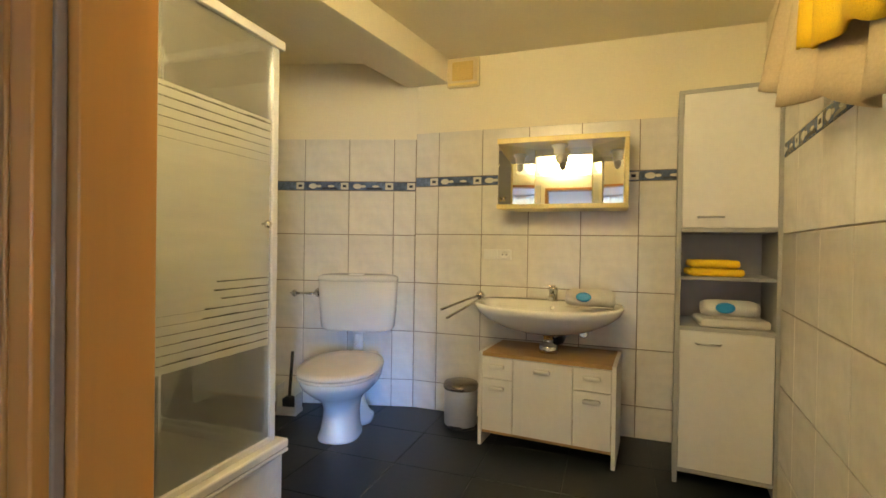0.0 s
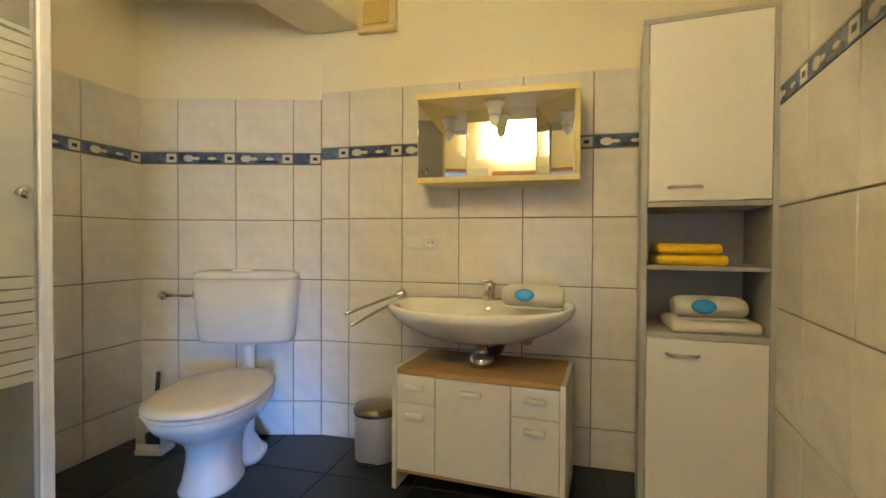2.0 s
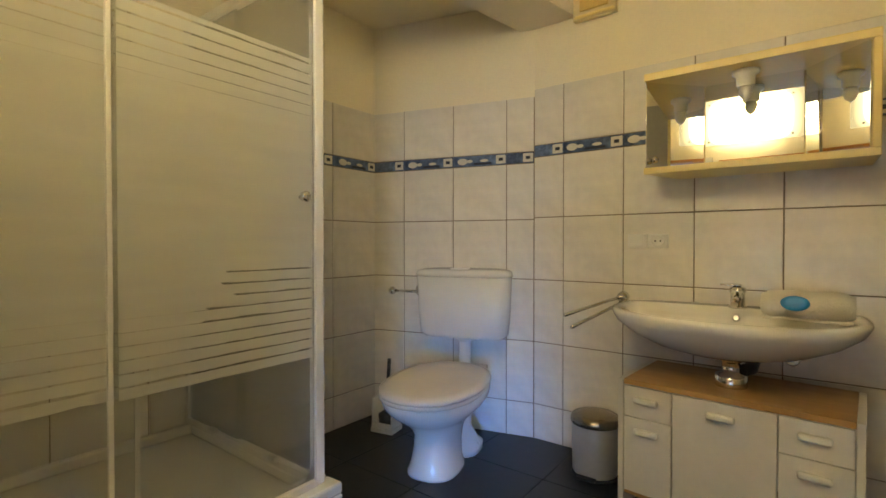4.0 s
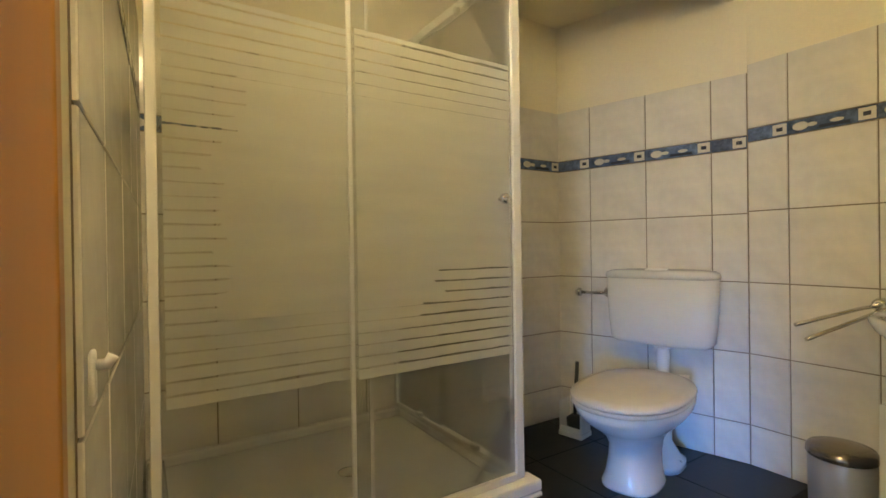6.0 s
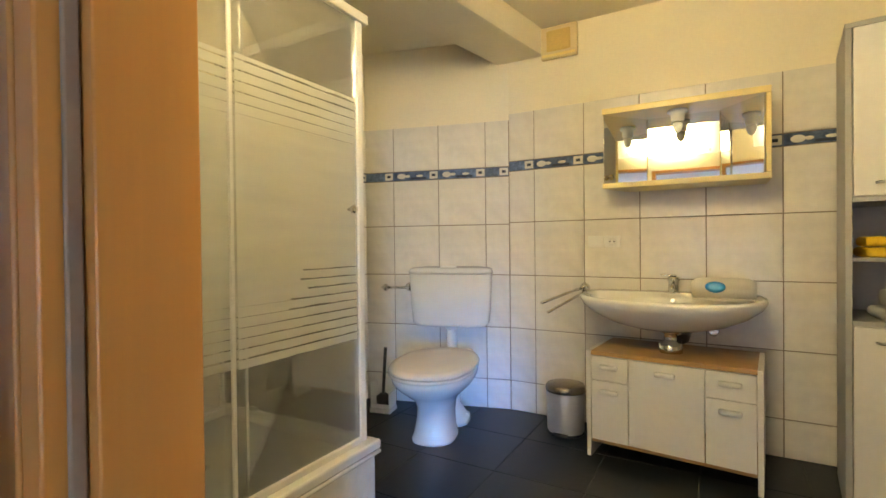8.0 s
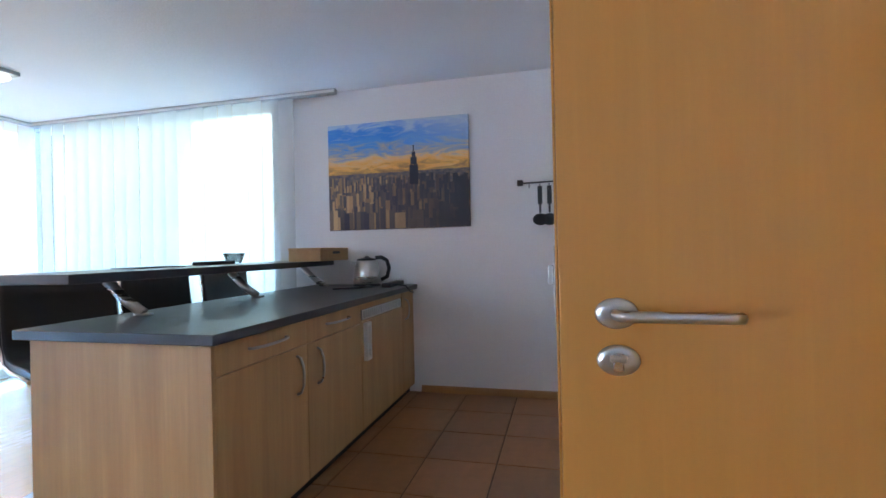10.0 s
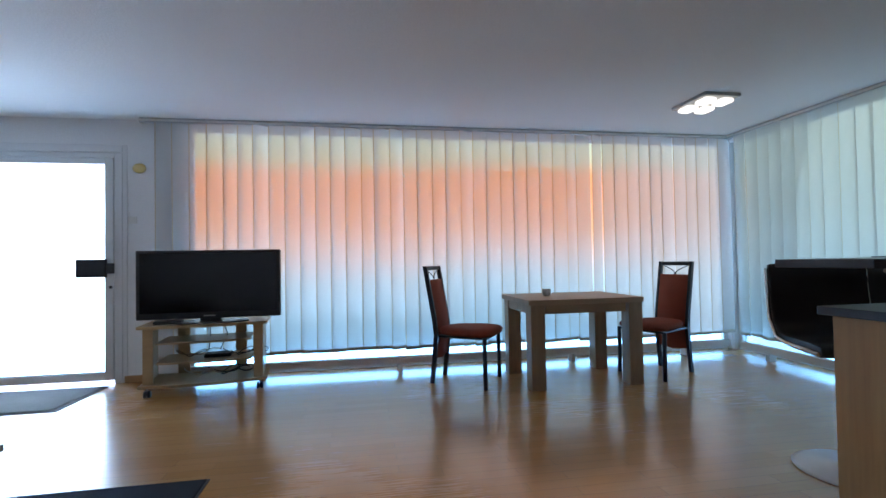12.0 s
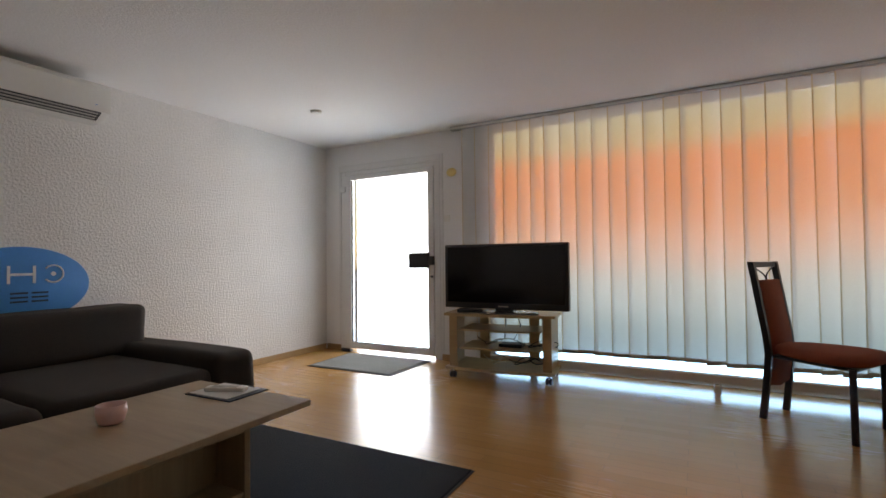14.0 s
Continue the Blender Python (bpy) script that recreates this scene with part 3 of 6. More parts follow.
HX = LEAF - 0.108
for out in (1, -1):
    ros = part("rosette", disc_on_leaf(HX, 1.006, 0.030, out), STEEL, door_leaf, "round brushed steel rosette")
    lever_pts = [(HX, 0.028 * out, 1.006), (HX, 0.052 * out, 1.006)] + [Vector((HX - 0.02 + 0.02 * math.cos(radians(a)), (0.052 + 0.02 * math.sin(radians(a))) * out, 1.006)) for a in (20, 45, 70, 90)]
    lever_pts += [(HX - 0.08, 0.072 * out, 1.006), (HX - 0.16, 0.072 * out, 1.006), (HX - 0.19, 0.071 * out, 1.006), (HX - 0.205, 0.064 * out, 1.006)]
    part("lever", tube(lever_pts, 0.0105, 14), STEEL, door_leaf, "brushed steel lever handle")
    ros = part("lock_rosette", disc_on_leaf(HX - 0.002, 0.915, 0.030, out), STEEL, door_leaf, "round steel lock rosette")
    part("cylinder", box(HX - 0.012, HX + 0.008, min(0.031 * out, 0.036 * out), max(0.031 * out, 0.036 * out), 0.895, 0.93, 0.003), CHROME, ros)
    part("turn_knob", box(HX - 0.018, HX + 0.014, min(0.037 * out, 0.052 * out), max(0.037 * out, 0.052 * out), 0.916, 0.928, 0.004, 2), STEEL, ros)
for z in (0.28, 1.70):
    part("hinge", lathe([(0.009, 0), (0.0095, 0.01), (0.0095, 0.09), (0.009, 0.10)], 14, m=Matrix.Translation((-0.012, -0.012, z))), STEEL, door_leaf, "steel hinge barrel")

# ---------------------------------------------------------------- wall lamp over the bathroom door
lamp = thing("wall_lamp", "square lit glass wall lamp above the bathroom door", "lamp", (0.20, 0.152, 2.292))
part("back_plate", box(-0.30, 0.30, 0.0, 0.02, -0.19, 0.19, 0.004), WHITE_METAL, lamp)
part("bulb_tube", tube([(-0.25, 0.033, 0.10), (0.25, 0.033, 0.10)], 0.009, 8), FILL_TUBE, lamp, "added glowing tube hidden behind the lamp glass")
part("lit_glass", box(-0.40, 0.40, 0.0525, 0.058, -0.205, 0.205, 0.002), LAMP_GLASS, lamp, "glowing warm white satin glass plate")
for dx in (-0.31, 0.31):
    for dz in (-0.17, 0.17):
        part("screw", lathe([(0.010, 0), (0.010, 0.004), (0.006, 0.007)], 12, m=Matrix.Translation((dx, 0.0585, dz)) @ Matrix.Rotation(radians(-90), 4, "X")), CHROME, lamp)


# ---------------------------------------------------------------- shower
shower = thing("shower_cubicle", "corner shower cubicle with white frame and striped frosted glass", "shower", (0, 0, 0))
base = bmesh.new()
add_box(base, -1.628, -0.675, 0.215, 1.345, 0.0, 0.245, 0.004)
part("tray_plinth", base, TILE, shower, "cream tiled plinth of the shower tray")
tray = bmesh.new()
add_box(tray, -1.628, -0.655, 0.215, 1.366, 0.2455, 0.262, 0.006)
add_box(tray, -1.628, -1.585, 0.215, 1.366, 0.2625, 0.305, 0.01)
add_box(tray, -0.735, -0.655, 0.215, 1.366, 0.2625, 0.305, 0.01)
add_box(tray, -1.584, -0.736, 0.215, 0.275, 0.2625, 0.305, 0.01)
add_box(tray, -1.584, -0.736, 1.285, 1.366, 0.2625, 0.305, 0.01)
tray_ob = part("tray", tray, CERAMIC, shower, "white acrylic shower tray")
part("drain", lathe([(0.03, 0), (0.032, 0.004), (0.02, 0.007), (0.002, 0.008)], 24, 1.33, 1.33, Matrix.Translation((-1.16, 0.86, 0.2625))), CHROME, tray_ob, "chrome drain cover")
FX, SY, TOPZ = -0.715, 1.305, 2.085
part("corner_post", box(FX - 0.018, FX + 0.018, SY - 0.018, SY + 0.018, 0.306, TOPZ - 0.042, 0.004), WHITE_METAL, shower)
part("wall_profile", box(FX - 0.03, FX + 0.02, 0.222, 0.245, 0.306, TOPZ - 0.042, 0.003), WHITE_METAL, shower)
part("wall_profile", box(-1.628, -1.605, SY - 0.02, SY + 0.02, 0.306, TOPZ - 0.042, 0.003), WHITE_METAL, shower)
part("top_rail", box(FX - 0.025, FX + 0.025, 0.222, SY + 0.05, TOPZ - 0.04, TOPZ, 0.004), WHITE_METAL, shower)
part("top_rail", box(-1.628, FX - 0.026, SY - 0.022, SY + 0.022, TOPZ - 0.04, TOPZ - 0.002, 0.004), WHITE_METAL, shower)
part("bottom_rail", box(FX - 0.022, FX + 0.022, 0.246, SY - 0.019, 0.3055, 0.33, 0.003), WHITE_METAL, shower)
part("bottom_rail", box(-1.604, FX - 0.023, SY - 0.02, SY + 0.02, 0.3055, 0.33, 0.003), WHITE_METAL, shower)


def sheet(p, q, z0, z1):
    """A film of print on a pane."""
    bm = bmesh.new()
    bm.faces.new([bm.verts.new(v) for v in ((*p, z0), (*q, z0), (*q, z1), (*p, z1))])
    return bm


def pane(x0, x1, y0, y1, along_x, frame_side):
    p = part("glass_pane", box(x0, x1, y0, y1, 0.332, TOPZ - 0.043, 0), SHOWER_GLASS, shower, "clear safety glass pane")
    if along_x:
        f = part("frosted_print", sheet((x0 + 0.01, y1 + 0.0008), (x1 - 0.01, y1 + 0.0008), 0.74, 1.72), FROST, p, "white frosted stripes on the glass")
    else:
        f = part("frosted_print", sheet((x1 + 0.0008, y0 + 0.01), (x1 + 0.0008, y1 - 0.01), 0.74, 1.72), FROST, p, "white frosted stripes on the glass")
    p.visible_shadow = False
    return p


pane(FX - 0.014, FX - 0.009, 0.246, 0.76, False, 0)
slider = pane(FX + 0.006, FX + 0.011, 0.71, SY - 0.02, False, 0)
part("sliding_stile", box(FX + 0.002, FX + 0.015, 0.698, 0.7095, 0.332, TOPZ - 0.043, 0.002), WHITE_METAL, shower)
part("handle_stile", box(FX - 0.02, FX - 0.0145, 0.762, 0.775, 0.332, TOPZ - 0.043, 0.002), WHITE_METAL, shower)
pane(-1.604, -1.20, SY - 0.010, SY - 0.005, True, 0)
pane(-1.24, FX - 0.02, SY + 0.004, SY + 0.009, True, 0)
part("sliding_stile", box(-1.246, -1.2405, SY + 0.0, SY + 0.013, 0.332, TOPZ - 0.043, 0.001), WHITE_METAL, shower)
part("knob", lathe([(0.006, 0), (0.006, 0.018), (0.016, 0.022), (0.018, 0.034), (0.012, 0.04), (0.002, 0.041)], 20, m=Matrix.Translation((FX + 0.0125, SY - 0.075, 1.265)) @ Matrix.Rotation(radians(90), 4, "Y")), CHROME, shower, "chrome pull knob")
for x in (-1.42, -1.0):
    part("roller", lathe([(0.012, 0), (0.014, 0.004), (0.014, 0.014), (0.012, 0.018)], 16, m=Matrix.Translation((x, SY - 0.026, TOPZ - 0.05)) @ Matrix.Rotation(radians(90), 4, "X")), STEEL, shower)
for x in (-1.35, -0.92):
    part("roller", box(x - 0.02, x + 0.02, SY - 0.045, SY - 0.023, 0.335, 0.355, 0.003), STEEL, shower)
# hand shower on a rail on the far wall
hand = thing("hand_shower", "chrome hand shower on a riser rail", "shower fitting", (-1.56, 0.62, 0))
part("riser_rail", tube([(0, 0, 1.25), (0, 0, 1.98)], 0.011, 12), CHROME, hand)
for z in (1.28, 1.95):
    part("bracket", tube([(-0.068, 0, z), (-0.005, 0, z)], 0.013, 12), CHROME, hand)
part("spray_head", lathe([(0.012, -0.14), (0.014, -0.02), (0.04, 0.0), (0.042, 0.012), (0.03, 0.018)], 20, m=Matrix.Translation((0.06, 0, 1.93)) @ Matrix.Rotation(radians(35), 4, "Y")), CHROME, hand)
part("hose", tube([(0.03, 0, 1.80)] + [Vector((0.05 + 0.05 * math.sin(i / 12 * math.pi), 0.16 * i / 12, 1.80 - 1.0 * math.sin(i / 12 * math.pi * 0.9))) for i in range(1, 13)], 0.007, 8), STEEL, hand)
mixer = part("mixer", lathe([(0.028, -0.11), (0.03, -0.1), (0.03, 0.1), (0.028, 0.11)], 20, m=Matrix.Translation((-0.02, 0.16, 1.10)) @ Matrix.Rotation(radians(90), 4, "X")), CHROME, hand)


# ---------------------------------------------------------------- toilet, seen along its own axis: local -y points into the room
TM = (-1.005, 2.655, 0.0)
toilet = thing("toilet", "white floor-standing toilet with closed cream lid", "toilet", TM, 15.6)


def bowl_ring(z, y_front, y_back, half, power=2.3):
    cy, ry = -(y_front + y_back) / 2, (y_front - y_back) / 2
    return ellipse(0, cy, half, ry, z, 36, power)


foot = [bowl_ring(0.0, 0.69, 0.36, 0.128, 2.6), bowl_ring(0.012, 0.69, 0.36, 0.128, 2.6), bowl_ring(0.05, 0.68, 0.36, 0.116), bowl_ring(0.13, 0.665, 0.34, 0.106), bowl_ring(0.19, 0.665, 0.30, 0.108),
        bowl_ring(0.235, 0.695, 0.24, 0.13), bowl_ring(0.275, 0.755, 0.18, 0.172), bowl_ring(0.315, 0.815, 0.14, 0.212), bowl_ring(0.35, 0.85, 0.12, 0.234), bowl_ring(0.385, 0.865, 0.12, 0.24), bowl_ring(0.392, 0.86, 0.125, 0.236)]
heel = [bowl_ring(0.0, 0.40, 0.13, 0.15, 3.0), bowl_ring(0.03, 0.40, 0.13, 0.148, 3.0), bowl_ring(0.05, 0.385, 0.15, 0.125, 2.6), bowl_ring(0.12, 0.375, 0.17, 0.09), bowl_ring(0.19, 0.37, 0.15, 0.088), bowl_ring(0.25, 0.37, 0.14, 0.10), bowl_ring(0.29, 0.37, 0.14, 0.11)]
part("trap_foot", loft(heel), CERAMIC, toilet)
part("bowl", loft(foot), CERAMIC, toilet)
for sx in (-1, 1):
    part("foot_bolt", lathe([(0.012, 0), (0.012, 0.01), (0.006, 0.016)], 12, m=Matrix.Translation((sx * 0.134, -0.27, 0.032))), WHITE_PLASTIC, toilet)
part("outlet_bend", tube([(0, -0.19, 0.19), (0, -0.10, 0.19), (0, -0.01, 0.19)], 0.065, 20), CERAMIC, toilet)
seat_r = [bowl_ring(0.3925, 0.868, 0.16, 0.242), bowl_ring(0.40, 0.876, 0.155, 0.248), bowl_ring(0.41, 0.874, 0.16, 0.246), bowl_ring(0.4125, 0.87, 0.165, 0.243)]
part("seat_ring", loft(seat_r), SEAT, toilet, "cream plastic seat ring")
lid_r = [bowl_ring(0.4155, 0.872, 0.15, 0.245), bowl_ring(0.423, 0.88, 0.145, 0.252), bowl_ring(0.436, 0.872, 0.15, 0.246), bowl_ring(0.444, 0.83, 0.18, 0.21), bowl_ring(0.447, 0.70, 0.28, 0.12)]
part("lid", loft(lid_r), SEAT, toilet, "closed cream plastic lid")
for sx in (-1, 1):
    part("hinge", lathe([(0.016, 0), (0.016, 0.05)], 14, m=Matrix.Translation((sx * 0.1, -0.15, 0.42)) @ Matrix.Rotation(radians(90), 4, "Y")), SEAT, toilet)
part("flush_pipe", tube([(0.0, -0.09, 0.585), (0.0, -0.09, 0.50), (0.0, -0.095, 0.42), (0.0, -0.13, 0.36)], 0.034, 18), WHITE_PLASTIC, toilet, "white flush pipe")
part("pipe_collar", lathe([(0.042, 0), (0.044, 0.01), (0.042, 0.035)], 20, m=Matrix.Translation((0, -0.09, 0.55))), WHITE_PLASTIC, toilet)


def cistern_ring(z, half, front, power=3.8):
    return ellipse(0.0, -front / 2 - 0.003, half, front / 2, z, 44, power)


cis = [cistern_ring(0.572, 0.215, 0.16), cistern_ring(0.578, 0.238, 0.188), cistern_ring(0.60, 0.256, 0.205), cistern_ring(0.70, 0.266, 0.212), cistern_ring(0.925, 0.277, 0.218)]
part("cistern", loft(cis), CISTERN, toilet, "white plastic wall cistern")
cl = [cistern_ring(0.9265, 0.279, 0.220), cistern_ring(0.94, 0.281, 0.222), cistern_ring(0.955, 0.276, 0.217), cistern_ring(0.965, 0.255, 0.20), cistern_ring(0.969, 0.20, 0.16)]
clid = part("cistern_lid", loft(cl), CISTERN, toilet)
part("flush_button", box(-0.05, 0.05, -0.20, -0.14, 0.9685, 0.976, 0.003), WHITE_PLASTIC, clid)

brush = thing("toilet_brush", "black toilet brush in a square white holder", "toilet brush", (-1.385, 2.33, 0), 12)
hb = bmesh.new()
add_box(hb, -0.075, 0.075, -0.06, 0.06, 0.0, 0.03, 0.006)
add_box(hb, -0.07, -0.062, -0.055, 0.055, 0.031, 0.20, 0.003)
add_box(hb, 0.062, 0.07, -0.055, 0.055, 0.031, 0.14, 0.003)
add_box(hb, -0.0615, 0.0615, 0.048, 0.056, 0.031, 0.20, 0.003)
add_box(hb, -0.0615, 0.0615, -0.056, -0.048, 0.031, 0.06, 0.003)
part("holder", hb, WHITE_PLASTIC, brush)
part("bristles", lathe([(0.02, 0.032), (0.045, 0.045), (0.048, 0.10), (0.02, 0.12)], 20), BLACK_PLASTIC, brush, "black brush bristles")
part("handle", tube([(0, 0, 0.121), (0.01, 0, 0.28), (0.02, 0, 0.43)], 0.011, 10), BLACK_PLASTIC, brush, "black plastic handle")

paper = thing("paper_holder", "chrome toilet paper holder on the tiled wall", "paper holder", (-1.30, 2.545, 0.825), 15.6)
part("wall_plate", lathe([(0.03, 0), (0.032, 0.006), (0.022, 0.012), (0.01, 0.02)], 20, m=Matrix.Rotation(radians(90), 4, "X")), CHROME, paper)
part("arm", tube([(0, -0.021, 0), (0, -0.055, 0), (-0.02, -0.07, 0), (-0.15, -0.075, 0)], 0.009, 10), CHROME, paper)
part("end_cap", lathe([(0.004, -0.03), (0.022, -0.012), (0.026, 0.0), (0.022, 0.012), (0.006, 0.02)], 16, m=Matrix.Translation((-0.155, -0.075, 0)) @ Matrix.Rotation(radians(90), 4, "Y")), CHROME, paper)

# ---------------------------------------------------------------- pedal bin
bin_ = thing("pedal_bin", "grey pedal bin with a bronze steel lid", "bin", (-0.21, 2.565, 0))
part("body", lathe([(0.103, 0.012), (0.107, 0.02), (0.111, 0.243), (0.109, 0.247)], 40), surface("grey_bin_enamel", (0.46, 0.45, 0.44), 0.3, 0.3, vary=0.06), bin_)
part("base_ring", lathe([(0.110, 0.0), (0.114, 0.005), (0.110, 0.0115)], 40), BLACK_PLASTIC, bin_, "black plastic base")
part("lid", lathe([(0.114, 0.2475), (0.117, 0.254), (0.116, 0.272), (0.108, 0.285), (0.06, 0.296), (0.002, 0.299)], 40), surface("bronze_steel", (0.30, 0.26, 0.20), 0.22, 0.9, vary=0.05), bin_, "domed bronze-coloured steel lid")
part("pedal", box(-0.045, 0.045, -0.142, -0.108, 0.014, 0.026, 0.004), BLACK_PLASTIC, bin_, "black foot pedal")

# ---------------------------------------------------------------- basin
basin = thing("washbasin", "wide white ceramic washbasin on the tiled wall", "washbasin", (0.345, 2.762, 0))


def basin_ring(z, half, front, cx=0.0, n=56):
    """Half-oval: a straight back along the wall and a round front."""
    out = []
    for i in range(n):
        a = 2 * math.pi * i / n
        c, s = math.cos(a), math.sin(a)
        x = half * math.copysign(abs(c) ** 0.82, c)
        y = -0.22 + (0.218 * abs(s) ** 0.35 if s > 0 else -(front - 0.22) * abs(s) ** 0.9)
        out.append(Vector((cx + x, y, z)))
    return out


br = [basin_ring(0.665, 0.10, 0.34), basin_ring(0.672, 0.17, 0.40), basin_ring(0.70, 0.28, 0.48), basin_ring(0.745, 0.37, 0.55), basin_ring(0.79, 0.425, 0.60), basin_ring(0.825, 0.443, 0.618), basin_ring(0.838, 0.44, 0.612),
      basin_ring(0.842, 0.425, 0.595)]
inner = [[Vector((p.x * k, -0.30 + (p.y + 0.30) * ky - dy, z)) for p in basin_ring(0, 0.42, 0.59)] for k, ky, dy, z in ((0.90, 0.76, 0.04, 0.836), (0.86, 0.72, 0.04, 0.80), (0.72, 0.58, 0.03, 0.735), (0.35, 0.30, 0.0, 0.705), (0.05, 0.05, 0.0, 0.70))]
part("bowl", loft(br + inner), CERAMIC, basin)
part("overflow", lathe([(0.013, 0), (0.014, 0.003), (0.008, 0.004)], 18, m=Matrix.Translation((0.02, -0.135, 0.80)) @ Matrix.Rotation(radians(70), 4, "X")), STEEL, basin, "chrome overflow ring")
tap = part("tap", lathe([(0.03, 0.838), (0.03, 0.846), (0.024, 0.85), (0.022, 0.90), (0.026, 0.905), (0.026, 0.925), (0.012, 0.932)], 24, 1.2, 1.0, Matrix.Translation((0.02, -0.085, 0))), CHROME, basin, "chrome single-lever tap")
part("spout", tube([(0.02, -0.10, 0.878), (0.02, -0.16, 0.885), (0.02, -0.20, 0.878), (0.02, -0.215, 0.865)], 0.014, 14), CHROME, tap)
part("lever", box(-0.045, 0.035, -0.105, -0.075, 0.933, 0.942, 0.004), CHROME, tap)
trap = part("bottle_trap", lathe([(0.05, 0.555), (0.052, 0.562), (0.05, 0.60), (0.03, 0.612), (0.028, 0.65), (0.045, 0.66), (0.045, 0.666)], 26, 1.1, 1.1, Matrix.Translation((0.02, -0.30, 0))), CHROME, basin, "chrome bottle trap")
part("waste_pipe", tube([(0.05, -0.29, 0.615), (0.08, -0.22, 0.615), (0.08, -0.02, 0.615)], 0.024, 14), BLACK_PLASTIC, trap, "dark waste pipe")
part("angle_valve", lathe([(0.012, 0), (0.012, 0.03), (0.026, 0.032), (0.028, 0.05), (0.02, 0.055)], 18, m=Matrix.Translation((0.21, -0.01, 0.64)) @ Matrix.Rotation(radians(90), 4, "X")), CHROME, basin, "chrome angle valve")


def rolled_towel(name, at, turn, w, d, h, material, label):
    t = thing(name, label, "towel", at, turn)
    rings = []
    for i in range(13):
        u = -1 + 2 * i / 12
        k = (1 - abs(u) ** 6) * 0.25 + 0.75 if abs(u) < 1 else 0.72
        wob = 1 + 0.02 * math.sin(i * 2.3)
        rings.append([Vector((u * w / 2, math.cos(a) * d / 2 * k * wob, h / 2 + math.sin(a) * h / 2 * k * (1.0 if math.sin(a) > 0 else 0.98))) for a in [2 * math.pi * j / 28 for j in range(28)]])
    part("roll", loft(rings), material, t)
    part("flap", box(-w / 2 * 0.95, w / 2 * 0.95, -d / 2 * 0.98, -d / 2 * 0.55, h * 0.02, h * 0.10, 0.006), material, t)
    part("badge", lathe([(0.033, -0.012), (0.033, 0.004), (0.02, 0.006), (0.001, 0.0065)], 30, 1.3, 0.80, Matrix.Translation((-0.03, -d / 2 * 0.955 - 0.002, h * 0.62)) @ Matrix.Rotation(radians(72), 4, "X")), BADGE_BLUE, t, "oval blue paper label")
    return t


rolled_towel("rolled_towel", (0.60, 2.46, 0.838), -3, 0.27, 0.16, 0.105, TOWEL_WHITE, "rolled white terry towel with a blue oval label")

# towel arms left of the basin
rail = thing("towel_holder", "chrome double-arm towel holder beside the basin", "towel holder", (-0.135, 2.762, 0.845))
part("wall_plate", lathe([(0.028, 0), (0.03, 0.006), (0.026, 0.03), (0.015, 0.04)], 20, m=Matrix.Rotation(radians(90), 4, "X")), CHROME, rail)
part("arm", tube([(0, -0.041, 0.0), (-0.04, -0.10, -0.012), (-0.15, -0.40, -0.06)], 0.008, 10), CHROME, rail)
part("arm", tube([(0.01, -0.041, -0.015), (0.0, -0.10, -0.03), (-0.10, -0.44, -0.105)], 0.008, 10), CHROME, rail)

# ---------------------------------------------------------------- vanity unit under the basin
VANG = math.degrees(math.atan2(2.245 - 2.31, 0.775))
van = thing("vanity_cabinet", "white vanity cabinet with an oak-look top under the basin", "cabinet", (-0.025, 2.31, 0), VANG)
VW, VD, VH = 0.775, 0.42, 0.555
part("side_panel", box(0.0, 0.022, 0, VD, 0.0, VH - 0.001, 0.002), WHITE_FRONT, van)
part("side_panel", box(VW - 0.022, VW, 0, VD, 0.0, VH - 0.001, 0.002), WHITE_FRONT, van)
part("top_board", box(0.0225, VW - 0.0225, 0.004, VD, VH - 0.022, VH, 0.002), OAK_TOP, van, "oak veneered top board")
part("bottom_board", box(0.0225, VW - 0.0225, 0.012, VD, 0.075, 0.092, 0.002), OAK_TOP, van)
part("back_panel", box(0.0225, VW - 0.0225, VD - 0.012, VD - 0.004, 0.093, VH - 0.023, 0), WHITE_FRONT, van)
cols = [(0.0245, 0.208), (0.2115, 0.548), (0.5515, VW - 0.0245)]


def vanity_front(x0, x1, z0, z1, name):
    d = part(name, box(x0, x1, 0.002, 0.018, z0, z1, 0.0025), WHITE_FRONT, van)
    c = (x0 + x1) / 2
    grip = bmesh.new()
    add_box(grip, c - 0.046, c + 0.046, -0.030, -0.004, z1 - 0.060, z1 - 0.036, 0.008, 3)
    add_box(grip, c - 0.018, c + 0.018, -0.006, 0.0015, z1 - 0.056, z1 - 0.040, 0.002)
    part("handle", grip, WHITE_PLASTIC, d, "white plastic grip")


for i in (0, 2):
    vanity_front(*cols[i], 0.405, VH - 0.026, "drawer")
    vanity_front(*cols[i], 0.094, 0.4015, "door")
vanity_front(*cols[1], 0.094, VH - 0.026, "door")

# ---------------------------------------------------------------- tall cabinet
tall = thing("tall_cabinet", "tall white bathroom cabinet with grey edges and an open middle", "cabinet", (1.02, 2.235, 0), -6.2)
TW, TD, TH = 0.45, 0.44, 1.985
part("side_panel", box(0, 0.022, 0, TD, 0, TH - 0.0205, 0.002), GREY_FRAME, tall)
part("side_panel", box(TW - 0.022, TW, 0, TD, 0, TH - 0.0205, 0.002), GREY_FRAME, tall)
part("top_board", box(0, TW, 0, TD, TH - 0.02, TH, 0.002), GREY_FRAME, tall)
part("back_panel", box(0.0225, TW - 0.0225, TD - 0.012, TD - 0.004, 0.06, TH - 0.021, 0), WHITE_FRONT, tall)
